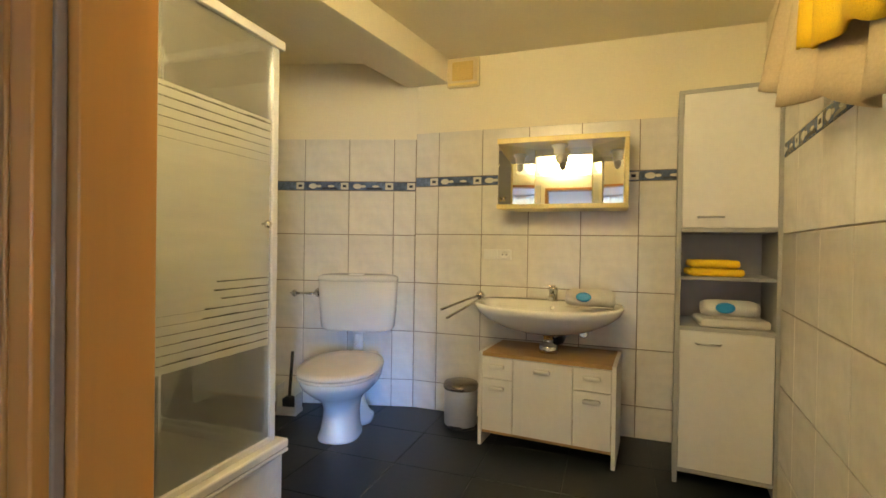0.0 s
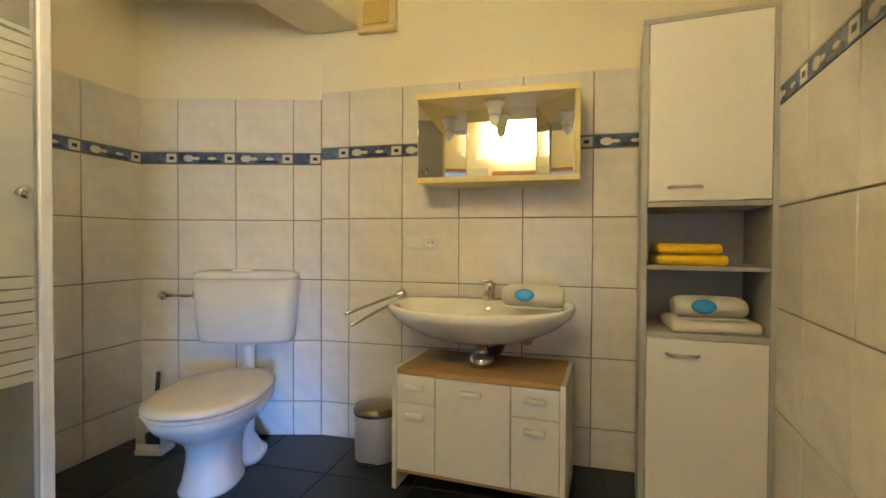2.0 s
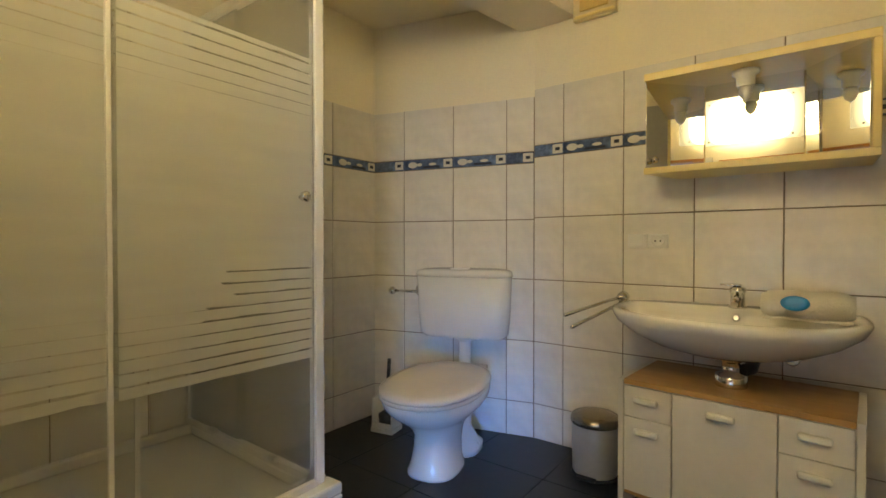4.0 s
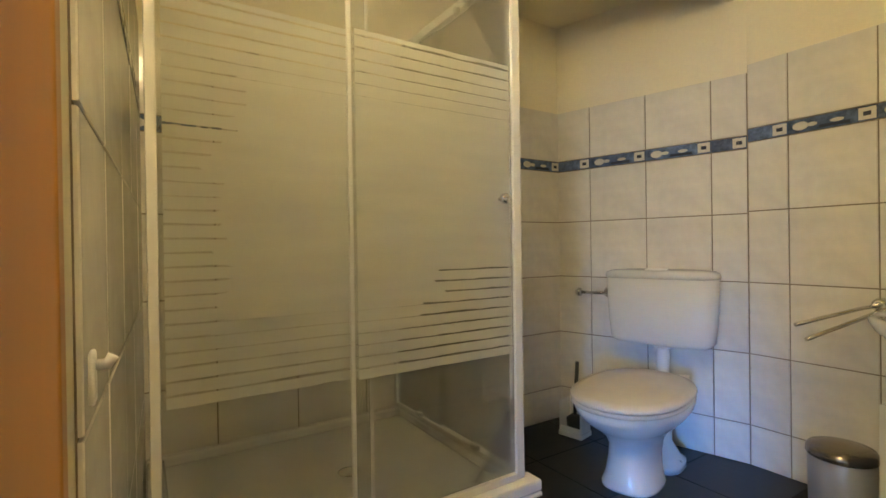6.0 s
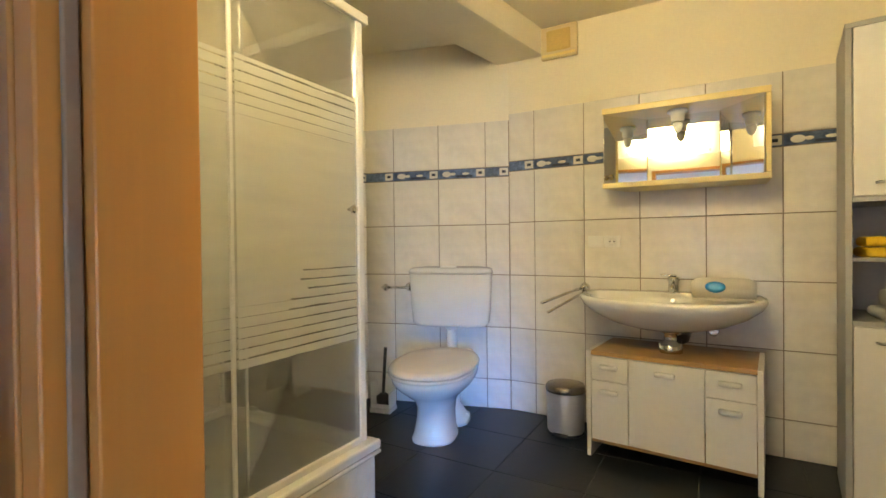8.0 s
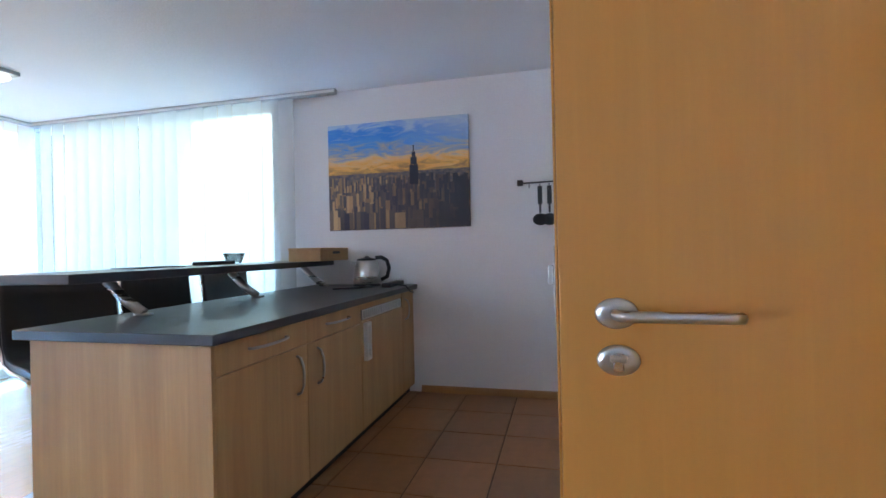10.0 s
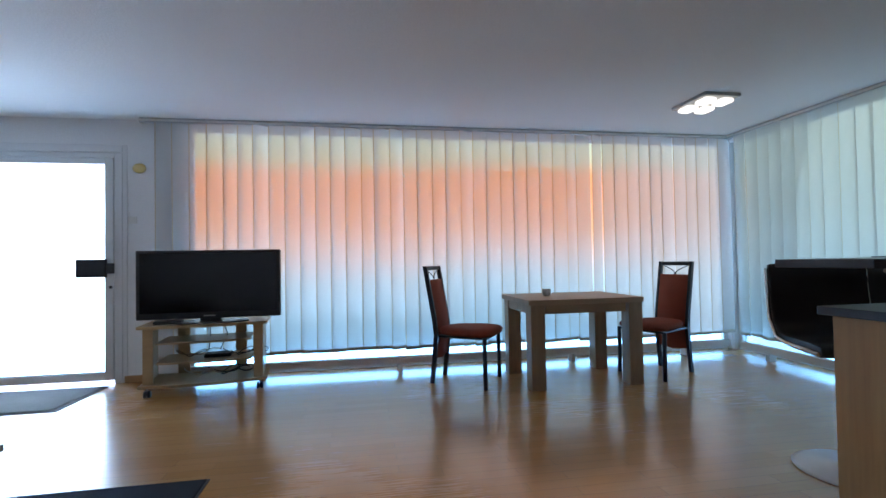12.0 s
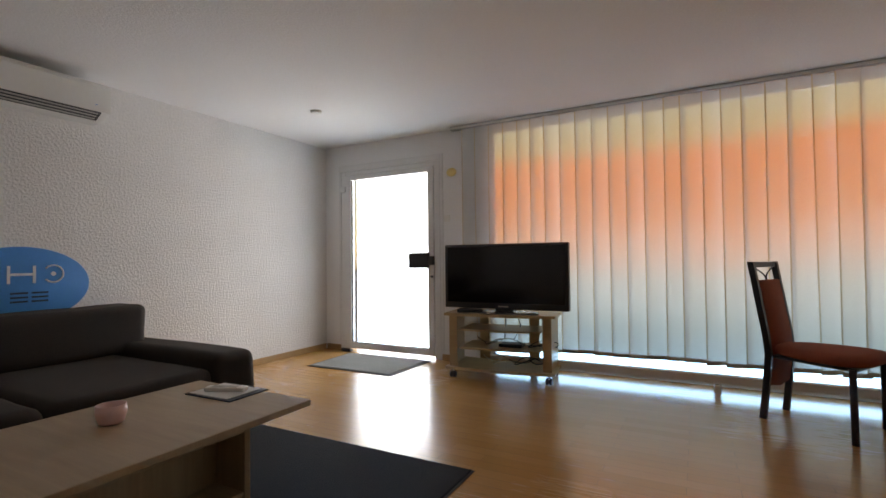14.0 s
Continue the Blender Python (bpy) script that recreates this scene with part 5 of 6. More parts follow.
tv = thing("television", "black flat-screen television on its swivel foot", "television", (2.77, -5.92, FZ), 0.8)
Z = -FZ
part("bezel", box(-0.605, 0.605, -0.035, 0.035, 0.612 + Z, 1.222 + Z, 0.010, 3), BLACK_PLASTIC, tv, "glossy black bezel")
part("screen", box(-0.572, 0.572, 0.0355, 0.038, 0.668 + Z, 1.196 + Z, 0.001), SCREEN, tv, "switched-off dark screen")
part("back_cover", box(-0.40, 0.40, -0.075, -0.0355, 0.70 + Z, 1.12 + Z, 0.02, 3), BLACK_PLASTIC, tv)
part("logo", box(-0.05, 0.05, 0.0355, 0.037, 0.632 + Z, 0.642 + Z, 0.0005), GREY_FRAME, tv, "small pale maker's mark")
part("neck", box(-0.09, 0.09, -0.02, 0.02, 0.592 + Z, 0.6115 + Z, 0.004), BLACK_PLASTIC, tv)
foot_pts = [(0.33 * math.cos(a), 0.02 + 0.13 * math.sin(a)) for a in [2 * math.pi * i / 40 for i in range(40)]]
part("foot", prism(foot_pts, 0.6105, 0.626, 0.004), surface("grey_gloss_foot", (0.10, 0.10, 0.105), 0.15, vary=0.05), tv, "oval glossy grey foot")
box1 = thing("set_top_box", "small black receiver on the stand", "receiver", (3.10, -5.86, FZ), 8)
part("case", box(-0.11, 0.11, -0.06, 0.06, 0.6107, 0.642, 0.006), BLACK_PLASTIC, box1)
box2 = thing("router", "flat black box on the middle shelf of the stand", "receiver", (2.72, -5.97, FZ), 5)
part("case", box(-0.11, 0.11, -0.07, 0.07, 0.2935, 0.325, 0.006), BLACK_PLASTIC, box2)
for k in range(4):
    cb = thing("cable", "tangled dark cable behind the television stand", "cable", (0, 0, FZ))
    rnd = random.Random(40 + k)
    pts = []
    x, y, z = 2.62 + 0.05 * k, -6.02, (0.30, 0.13, 0.14, 0.30)[k]
    for i in range(26):
        a = i * 0.7 + k
        pts.append(Vector((x + 0.011 * i * (1 if k % 2 else -1) + 0.10 * math.sin(a * 0.8), y + 0.05 * math.cos(a * 0.6), max(0.116 if k in (1, 2) else 0.299, z + 0.035 * math.sin(a * 1.1) + 0.02))))
    part("flex", tube(pts, 0.0045, 6), (BLACK_PLASTIC, PAPER, BLACK_PLASTIC, SEAL)[k], cb)
for k, x in enumerate((2.70, 2.80)):
    cb = thing("cable", "thin cable hanging behind the television", "cable", (0, 0, FZ))
    part("flex", tube([(x, -6.05, 0.80), (x + 0.02, -6.07, 0.62), (x - 0.03 + 0.05 * k, -6.08, 0.48), (x + 0.03, -6.06, 0.34)], 0.0045, 6), BLACK_PLASTIC, cb)

# ---------------------------------------------------------------- dining table
table = thing("dining_table", "square light oak dining table with thick legs", "table", (-0.50, -5.575, FZ))
TX, TY, TZ = 0.535, 0.397, 0.775
part("tabletop", box(-TX, TX, -TY, TY, TZ - 0.045, TZ, 0.004), TABLE_OAK, table)
for y in (-TY + 0.03, TY - 0.055):
    part("apron", box(-TX + 0.16, TX - 0.16, y, y + 0.025, TZ - 0.125, TZ - 0.0455, 0.002), TABLE_OAK, table)
for x in (-TX + 0.03, TX - 0.055):
    part("apron", box(x, x + 0.025, -TY + 0.16, TY - 0.16, TZ - 0.125, TZ - 0.0455, 0.002), LEG_OAK, table)
for x in (-TX + 0.005, TX - 0.155):
    for y in (-TY + 0.005, TY - 0.155):
        part("leg", box(x, x + 0.13, y, y + 0.13, 0, TZ - 0.0455, 0.004), LEG_OAK, table)
part("extension_pull", box(-TX - 0.0, -TX + 0.002, -0.05, 0.05, TZ - 0.09, TZ - 0.075, 0), BLACK_PLASTIC, table)
cup = thing("tealight_glass", "small frosted tealight glass on the table", "tealight", (-0.32, -5.66, FZ + TZ + 0.0005))
part("glass", lathe([(0.028, 0.0), (0.036, 0.004), (0.042, 0.06), (0.038, 0.06), (0.033, 0.012), (0.002, 0.01)], 24), surface("frosted_cup", (0.72, 0.66, 0.62), 0.4, vary=0.08), cup)
part("candle", lathe([(0.03, 0.0125), (0.03, 0.03), (0.004, 0.031)], 20), PAPER, cup)


# ---------------------------------------------------------------- dining chairs: local +x is the front
def chair(at, turn, label):
    c = thing("dining_chair", label, "chair", at, turn, "chairs at the dining table")
    wf, wr = 0.245, 0.165
    for s in (-1, 1):
        part("front_leg", tube([(0.26, s * wf, 0.0), (0.255, s * wf, 0.44)], 0.019, 10), CHAIR_METAL, c)
        pts = [(-0.27, s * wr, 0.0), (-0.245, s * wr, 0.22), (-0.225, s * wr, 0.44), (-0.24, s * wr, 0.58), (-0.275, s * wr, 0.78), (-0.325, s * wr, 1.075)]
        bm = bmesh.new()
        rings = []
        for p in pts:
            x, y, z = p
            rings.append([Vector((x + dx, y + dy, z)) for dx, dy in ((0.02, 0.014), (-0.02, 0.014), (-0.02, -0.014), (0.02, -0.014))])
        add_loft(bm, rings)
        for f in bm.faces:
            f.smooth = False
        bmesh.ops.recalc_face_normals(bm, faces=bm.faces)
        part("back_post", bm, CHAIR_METAL, c)
    part("top_rail", box(-0.337, -0.308, -wr + 0.0145, wr - 0.0145, 1.035, 1.074, 0.004), CHAIR_METAL, c)
    part("seat_frame", prism([(0.275, -wf), (0.275, wf), (-0.20, wr + 0.01), (-0.20, -wr - 0.01)], 0.425, 0.445, 0.004), CHAIR_METAL, c)
    rings = []
    for z, k in ((0.4455, 0.93), (0.46, 1.0), (0.485, 1.01), (0.505, 0.95), (0.515, 0.75), (0.518, 0.4)):
        ring = []
        for i in range(40):
            a = 2 * math.pi * i / 40
            ca, sa = math.cos(a), math.sin(a)
            px = 0.285 * math.copysign(abs(ca) ** 0.7, ca)
            wid = 0.235 + 0.06 * (px / 0.285)
            ring.append(Vector((0.048 + px * k, wid * math.copysign(abs(sa) ** 0.65, sa) * k, z)))
        rings.append(ring)
    part("seat", loft(rings), CHAIR_FABRIC, c, "rust-red upholstered seat")
    pr = []
    for x, z in ((-0.250, 0.21), (-0.238, 0.32), (-0.222, 0.44), (-0.235, 0.58), (-0.268, 0.76), (-0.302, 0.945)):
        hw = wr - 0.015
        pr.append([Vector((x + dx, y, z + (0.02 * abs(y) / hw if z < 0.25 else 0))) for dx, y in ((0.016, -hw), (0.02, 0), (0.016, hw), (-0.012, hw), (-0.014, 0), (-0.012, -hw))])
    part("backrest", loft(pr), CHAIR_FABRIC, c, "rust-red upholstered back panel")
    for s in (-1, 1):
        pts = [(-0.325 + 0.012 * i / 8 + 0.0, s * (0.004 + 0.125 * math.sin(radians(90 * i / 8)) ** 1.0 * (i / 8)), 0.946 + 0.088 * (i / 8) ** 0.75) for i in range(9)]
        pts = [(-0.303 - 0.018 * (p[2] - 0.946) / 0.088, p[1], p[2]) for p in pts]
        part("back_ornament", tube(pts, 0.005, 8), CHAIR_METAL, c, "thin curved metal ornament")
    return c


chair((0.48, -5.685, FZ), 149.6, "dark metal dining chair with rust-red upholstery facing the table")
chair((-1.415, -5.56, FZ), 21.0, "dark metal dining chair with rust-red upholstery at the table end")

# ---------------------------------------------------------------- ceiling lamp of four squares
cl_ = thing("ceiling_lamp", "flush square ceiling lamp with four lit glass squares", "lamp", (-1.705, -5.19, LH))
part("base_plate", box(-0.175, 0.175, -0.23, 0.23, -0.03, -0.0005, 0.004), GREY_FRAME, cl_)
for sx in (-1, 1):
    for sy in (-1, 1):
        part("glass_square", box(sx * 0.085 - 0.058, sx * 0.085 + 0.058, sy * 0.115 - 0.076, sy * 0.115 + 0.076, -0.070, -0.0305, 0.018, 4), CEIL_LAMP, cl_, "lit satin glass square")

# ---------------------------------------------------------------- kitchen peninsula: cabinets, worktop, raised bar
PX0, PX1, PF, PB = -2.976, -0.648, -2.30, -3.12
KT = 0.822


def vertical_bow(x, y, z, h, r=0.006):
    return tube([(x, y, z - h / 2), (x, y - 0.001 + 0.022, z - h / 2 + 0.01), (x, y + 0.034, z - h / 4), (x, y + 0.037, z), (x, y + 0.034, z + h / 4), (x, y + 0.021, z + h / 2 - 0.01), (x, y, z + h / 2)], r, 8)


def flat_bow(x, y, z, w, r=0.006):
    return tube([(x - w / 2, y, z), (x - w / 2 + 0.01, y + 0.02, z), (x - w / 4, y + 0.034, z), (x, y + 0.037, z), (x + w / 4, y + 0.034, z), (x + w / 2 - 0.01, y + 0.02, z), (x + w / 2, y, z)], r, 8)


def base_unit(x0, x1, label):
    u = thing("kitchen_cabinet", label, "cabinet", (0, 0, 0))
    part("body", box(x0 + 0.001, x1 - 0.001, PB, PF - 0.021, 0.035, KT - 0.001, 0.002), CAB_OAK, u)
    part("plinth", box(x0 + 0.001, x1 - 0.001, PB, PF - 0.045, FZ + 0.004, 0.0345, 0), RUBBER, u, "dark recessed plinth")
    return u


u1 = base_unit(-1.93, -0.668, "light oak kitchen base cabinet with two drawers and two doors")
xm = -1.295
for a, c in ((-1.927, xm - 0.0015), (xm + 0.0015, -0.671)):
    d = part("drawer_front", box(a, c, PF - 0.020, PF, 0.699, KT - 0.004, 0.002), CAB_OAK, u1)
    part("handle", flat_bow((a + c) / 2, PF + 0.0005, 0.765, 0.26), STEEL, d, "bowed steel handle")
    d = part("door", box(a, c, PF - 0.020, PF, 0.04, 0.695, 0.002), CAB_OAK, u1)
    part("handle", vertical_bow(xm + (0.095 if a > xm else -0.095), PF + 0.0005, 0.57, 0.18), STEEL, d, "bowed steel handle")
u2 = base_unit(-2.70, -1.932, "light oak panelled refrigerator with a white vent grille")
fd = part("door", box(-2.697, -1.935, PF - 0.020, PF, 0.04, 0.705, 0.002), CAB_OAK, u2)
gr = bmesh.new()
# Black strip that paints the shade between the grille slats
part("grille_backing", box(-2.66, -1.95, PF - 0.012, PF - 0.006, 0.715, 0.775, 0.001), BLACK_PLASTIC, u2, "black strip standing in for the shaded gap behind the grille")
add_box(gr, -2.66, -1.95, PF - 0.0055, PF + 0.002, 0.768, 0.775, 0.001)
add_box(gr, -2.66, -1.95, PF - 0.0055, PF + 0.002, 0.715, 0.722, 0.001)
grille = part("vent_grille", gr, WHITE_PLASTIC, u2, "white ventilation grille")
for i in range(22):
    x = -2.655 + 0.70 * i / 21
    part("slat", box(x - 0.009, x + 0.005, PF - 0.0055, PF + 0.001, 0.7225, 0.7675, 0.001), WHITE_PLASTIC, grille)
part("upper_strip", box(-2.697, -1.935, PF - 0.020, PF - 0.004, 0.778, KT - 0.004, 0.001), CAB_OAK, u2)
hd = bmesh.new()
add_box(hd, -2.0300, -2.0130, PF + 0.0005, PF + 0.028, 0.46, 0.695, 0.004)
add_box(hd, -1.9750, -1.9580, PF + 0.0005, PF + 0.028, 0.46, 0.695, 0.004)
add_box(hd, -2.0125, -1.9755, PF + 0.0005, PF + 0.028, 0.672, 0.695, 0.003)
add_box(hd, -2.0125, -1.9755, PF + 0.0005, PF + 0.028, 0.46, 0.483, 0.003)
part("handle", hd, WHITE_PLASTIC, fd, "white framed fridge handle")
u3 = base_unit(PX0, -2.702, "narrow light oak kitchen cabinet at the wall")
d = part("door", box(PX0 + 0.003, -2.705, PF - 0.020, PF, 0.04, KT - 0.004, 0.002), CAB_OAK, u3)
part("handle", vertical_bow(-2.76, PF + 0.0005, 0.68, 0.16), STEEL, d, "bowed steel handle")
pan = tagged(part("end_panel", box(-0.666, PX1, PB - 0.02, PF + 0.002, FZ + 0.002, KT - 0.001, 0.002), CAB_OAK), "light oak end panel of the kitchen counter", "panel")
pan2 = tagged(part("rear_panel", box(PX0, -0.668, PB - 0.02, PB - 0.002, FZ + 0.002, KT - 0.001, 0.002), CAB_OAK), "light oak rear panel of the kitchen counter", "panel")
wt = thing("worktop", "anthracite laminate worktop on the kitchen counter", "worktop", (0, 0, 0))
part("slab", box(PX0, -0.615, -3.185, -2.262, KT, KT + 0.039, 0.004, 2), WORKTOP, wt)

bar = thing("raised_bar", "dark raised bar shelf on slanted steel brackets", "bar shelf", (0, 0, 0))
part("shelf", box(-2.93, -0.685, -3.47, -2.985, 1.030, 1.072, 0.004), WORKTOP, bar)
for x in (-1.06, -1.92, -2.80):
    b_ = bmesh.new()
    add_tube(b_, [(x, -3.02, KT + 0.047), (x + 0.02, -3.10, 0.93), (x + 0.035, -3.19, 1.0235)], 0.024, 18)
    bmesh.ops.recalc_face_normals(b_, faces=b_.faces)
    br_ = part("bracket", b_, STEEL, bar, "slanted brushed steel bracket")
    part("base_plate", lathe([(0.042, KT + 0.0395), (0.042, KT + 0.045), (0.028, KT + 0.047)], 20, m=Matrix.Translation((x, -3.02, 0))), STEEL, br_)
    part("top_plate", lathe([(0.03, 1.0235), (0.042, 1.0245), (0.042, 1.0295)], 20, m=Matrix.Translation((x + 0.035, -3.19, 0))), STEEL, br_)

# things on the counter and the bar
bx = thing("wooden_box", "flat light wooden box with a slot on the bar", "box", (-2.70, -2.99, 1.0725), 3)
part("body", box(-0.265, 0.265, -0.13, 0.13, 0, 0.088, 0.003), CARDBOARD, bx)
part("lid", box(-0.268, 0.268, -0.133, 0.133, 0.0885, 0.102, 0.003), CARDBOARD, bx)
part("slot", box(-0.09, 0.05, 0.1305, 0.132, 0.055, 0.075, 0.0005), BLACK_PLASTIC, bx, "dark slot")
gl_ = thing("glass_bowl", "clear glass bowl on the bar", "glass", (-2.14, -3.36, 1.0725))
part("bowl", lathe([(0.045, 0.0), (0.05, 0.006), (0.075, 0.075), (0.071, 0.075), (0.046, 0.012), (0.002, 0.010)], 28), CLEAR, gl_)
ph = thing("wallet", "flat black case lying on the bar", "case", (-1.93, -3.35, 1.0725), 6)
part("case", box(-0.13, 0.13, -0.07, 0.07, 0, 0.024, 0.006), BLACK_PLASTIC, ph)
pp = thing("paper_sheets", "sheets of paper lying on the bar", "paper", (-1.45, -3.36, 1.0725), -4)
part("sheets", box(-0.18, 0.18, -0.09, 0.09, 0, 0.005, 0.001), SIGN_DARK, pp)

ket = thing("kettle", "steel electric kettle with a black handle", "kettle", (-2.80, -2.63, KT + 0.0395), 120)
part("power_base", lathe([(0.11, 0), (0.112, 0.008), (0.10, 0.02)], 30), BLACK_PLASTIC, ket)
part("body", lathe([(0.105, 0.0205), (0.11, 0.03), (0.105, 0.11), (0.088, 0.19), (0.08, 0.205)], 36), STEEL, ket)
part("lid", lathe([(0.08, 0.2055), (0.075, 0.218), (0.03, 0.226), (0.012, 0.24), (0.002, 0.242)], 30), BLACK_PLASTIC, ket)
part("handle", tube([(0.07, 0, 0.225), (0.12, 0, 0.228), (0.165, 0, 0.20), (0.18, 0, 0.14), (0.165, 0, 0.07), (0.112, 0, 0.045)], 0.016, 12), BLACK_PLASTIC, ket)
part("spout", prism([(-0.075, -0.03), (-0.125, 0.0), (-0.075, 0.03)], 0.16, 0.20, 0.004), STEEL, ket)
cord = thing("power_strip", "black socket strip and cord at the end of the worktop", "power strip", (0, 0, KT + 0.0395))
part("strip", box(-2.93, -2.60, -2.43, -2.36, 0.0005, 0.035, 0.006), BLACK_PLASTIC, cord)
part("cord", tube([(-2.72, -2.62, 0.008), (-2.62, -2.52, 0.008), (-2.5, -2.56, 0.008), (-2.45, -2.66, 0.008), (-2.38, -2.72, 0.008)], 0.006, 8), BLACK_PLASTIC, cord)
part("cord", tube([(-2.62, -2.36, 0.02), (-2.60, -2.30, 0.024), (-2.62, -2.24, 0.012), (-2.66, -2.225, -0.03), (-2.76, -2.225, -0.05)], 0.006, 8), BLACK_PLASTIC, cord)


# ---------------------------------------------------------------- bar stools: local +x is the front
def stool(at, turn):
    s = thing("bar_stool", "black leatherette bar stool on a white round foot", "stool", at, turn, "stools at the bar")
    part("foot", lathe([(0.27, 0.0), (0.275, 0.006), (0.25, 0.016), (0.06, 0.03), (0.04, 0.05)], 40), WHITE_METAL, s, "round white metal foot")
    part("column", tube([(0, 0, 0.0505), (0, 0, 0.60)], 0.032, 18), CHROME, s, "chrome gas-lift column")
    w = 0.25
    prof = [(0.235, 0.645), (0.22, 0.672), (0.10, 0.678), (-0.10, 0.672), (-0.21, 0.685), (-0.27, 0.74), (-0.295, 0.85), (-0.31, 0.98), (-0.315, 1.075), (-0.335, 1.075), (-0.335, 0.98), (-0.325, 0.84), (-0.30, 0.72), (-0.23, 0.642), (-0.10, 0.622), (0.10, 0.622), (0.215, 0.622)]
    bm = bmesh.new()
    rings = []
    for i, u in enumerate((-1.0, -0.93, -0.5, 0, 0.5, 0.93, 1.0)):
        k = 0.985 if abs(u) == 1 else 1.0
        rings.append([Vector((x * k, u * w, 0.65 + (z - 0.65) * k)) for x, z in prof])
    add_loft(bm, rings)
    bmesh.ops.recalc_face_normals(bm, faces=bm.faces)
    part("seat_shell", bm, LEATHER, s, "black leatherette seat and back")
    for y in (-w - 0.006, w + 0.006):
        part("side_bar", tube([(0.215, y, 0.64), (-0.10, y, 0.64), (-0.22, y, 0.655), (-0.30, y, 0.75), (-0.325, y, 0.95), (-0.33, y, 1.05)], 0.011, 8), CHROME, s, "chrome side frame")
    part("seat_plate", box(-0.12, 0.12, -0.12, 0.12, 0.601, 0.6215, 0.003), BLACK_PLASTIC, s)
    return s


stool((-1.09, -3.425, FZ), 68)
stool((-1.84, -3.43, FZ), 86)
stool((-2.53, -3.43, FZ), 90)

# ---------------------------------------------------------------- city canvas on the wall
PY0, PY1, PZ0, PZ1 = -3.03, -1.80, 1.322, 2.222


def canvas_paint():
    m, nt, b, out = nodes_of("city_sunset_print")
    tc = nt.nodes.new("ShaderNodeTexCoord")
    sp = nt.nodes.new("ShaderNodeSeparateXYZ")
    nt.links.new(tc.outputs["Object"], sp.inputs[0])
    u = math_of(nt, "DIVIDE", sp.outputs[1], PY1 - PY0)
    v = math_of(nt, "DIVIDE", sp.outputs[2], PZ1 - PZ0)
    streak = noise_of(nt, coords(nt, (1, 2.2, 9)), 1.6, 6.0, 0.6, 1.2)
    vv = math_of(nt, "ADD", v, math_of(nt, "MULTIPLY", math_of(nt, "SUBTRACT", streak, 0.5), 0.46))
    sky = ramp_of(nt, vv, [(0.50, (0.42, 0.22, 0.10)), (0.58, (0.95, 0.50, 0.12)), (0.66, (0.90, 0.60, 0.30)), (0.72, (0.45, 0.45, 0.48)), (0.80, (0.10, 0.36, 0.78)), (0.90, (0.03, 0.28, 0.80)), (1.0, (0.45, 0.62, 0.80))])
    bright = math_of(nt, "MULTIPLY", math_of(nt, "SUBTRACT", u, 0.45), 1.6, True)
    up = math_of(nt, "MULTIPLY", math_of(nt, "SUBTRACT", v, 0.66), 3.5, True)
    sky = mix_of(nt, math_of(nt, "MULTIPLY", math_of(nt, "MULTIPLY", bright, up), 0.75), sky, (0.62, 0.70, 0.74))
    haze = noise_of(nt, coords(nt, (1, 8, 14)), 3.0, 4.0)
    land = ramp_of(nt, haze, [(0.35, (0.09, 0.09, 0.12)), (0.55, (0.20, 0.16, 0.14)), (0.75, (0.42, 0.25, 0.13))])
    col = mix_of(nt, math_of(nt, "GREATER_THAN", v, 0.525), land, sky)
    nt.links.new(col, b.inputs["Base Color"])
    b.inputs["Roughness"].default_value = 0.7
    bump_of(nt, b, noise_of(nt, coords(nt), 400.0, 1.0), 0.15, 0.002)
    return m


def skyline_paint():
    m, nt, b, out = nodes_of("city_building_print")
    g = nt.nodes.new("ShaderNodeNewGeometry")
    col = ramp_of(nt, g.outputs["Random Per Island"], [(0.0, (0.08, 0.08, 0.115)), (0.35, (0.15, 0.13, 0.135)), (0.6, (0.28, 0.20, 0.15)), (0.8, (0.60, 0.34, 0.16)), (1.0, (0.85, 0.55, 0.28))])
    tc = nt.nodes.new("ShaderNodeTexCoord")
    sp = nt.nodes.new("ShaderNodeSeparateXYZ")
    nt.links.new(tc.outputs["Object"], sp.inputs[0])
    dusk = math_of(nt, "ADD", math_of(nt, "MULTIPLY", sp.outputs[1], 1.5), math_of(nt, "MULTIPLY", noise_of(nt, coords(nt, (1, 5, 5)), 1.0, 3.0), 0.9))
    dusk = math_of(nt, "MULTIPLY", math_of(nt, "SUBTRACT", dusk, 0.95), 0.85, True)
    col = mix_of(nt, dusk, col, (0.050, 0.055, 0.075))
    w = noise_of(nt, coords(nt, (1, 90, 60)), 2.0, 2.0)
    col = mix_of(nt, math_of(nt, "MULTIPLY", w, 0.5), col, (0.05, 0.045, 0.05))
    nt.links.new(col, b.inputs["Base Color"])
    b.inputs["Roughness"].default_value = 0.7
    return m


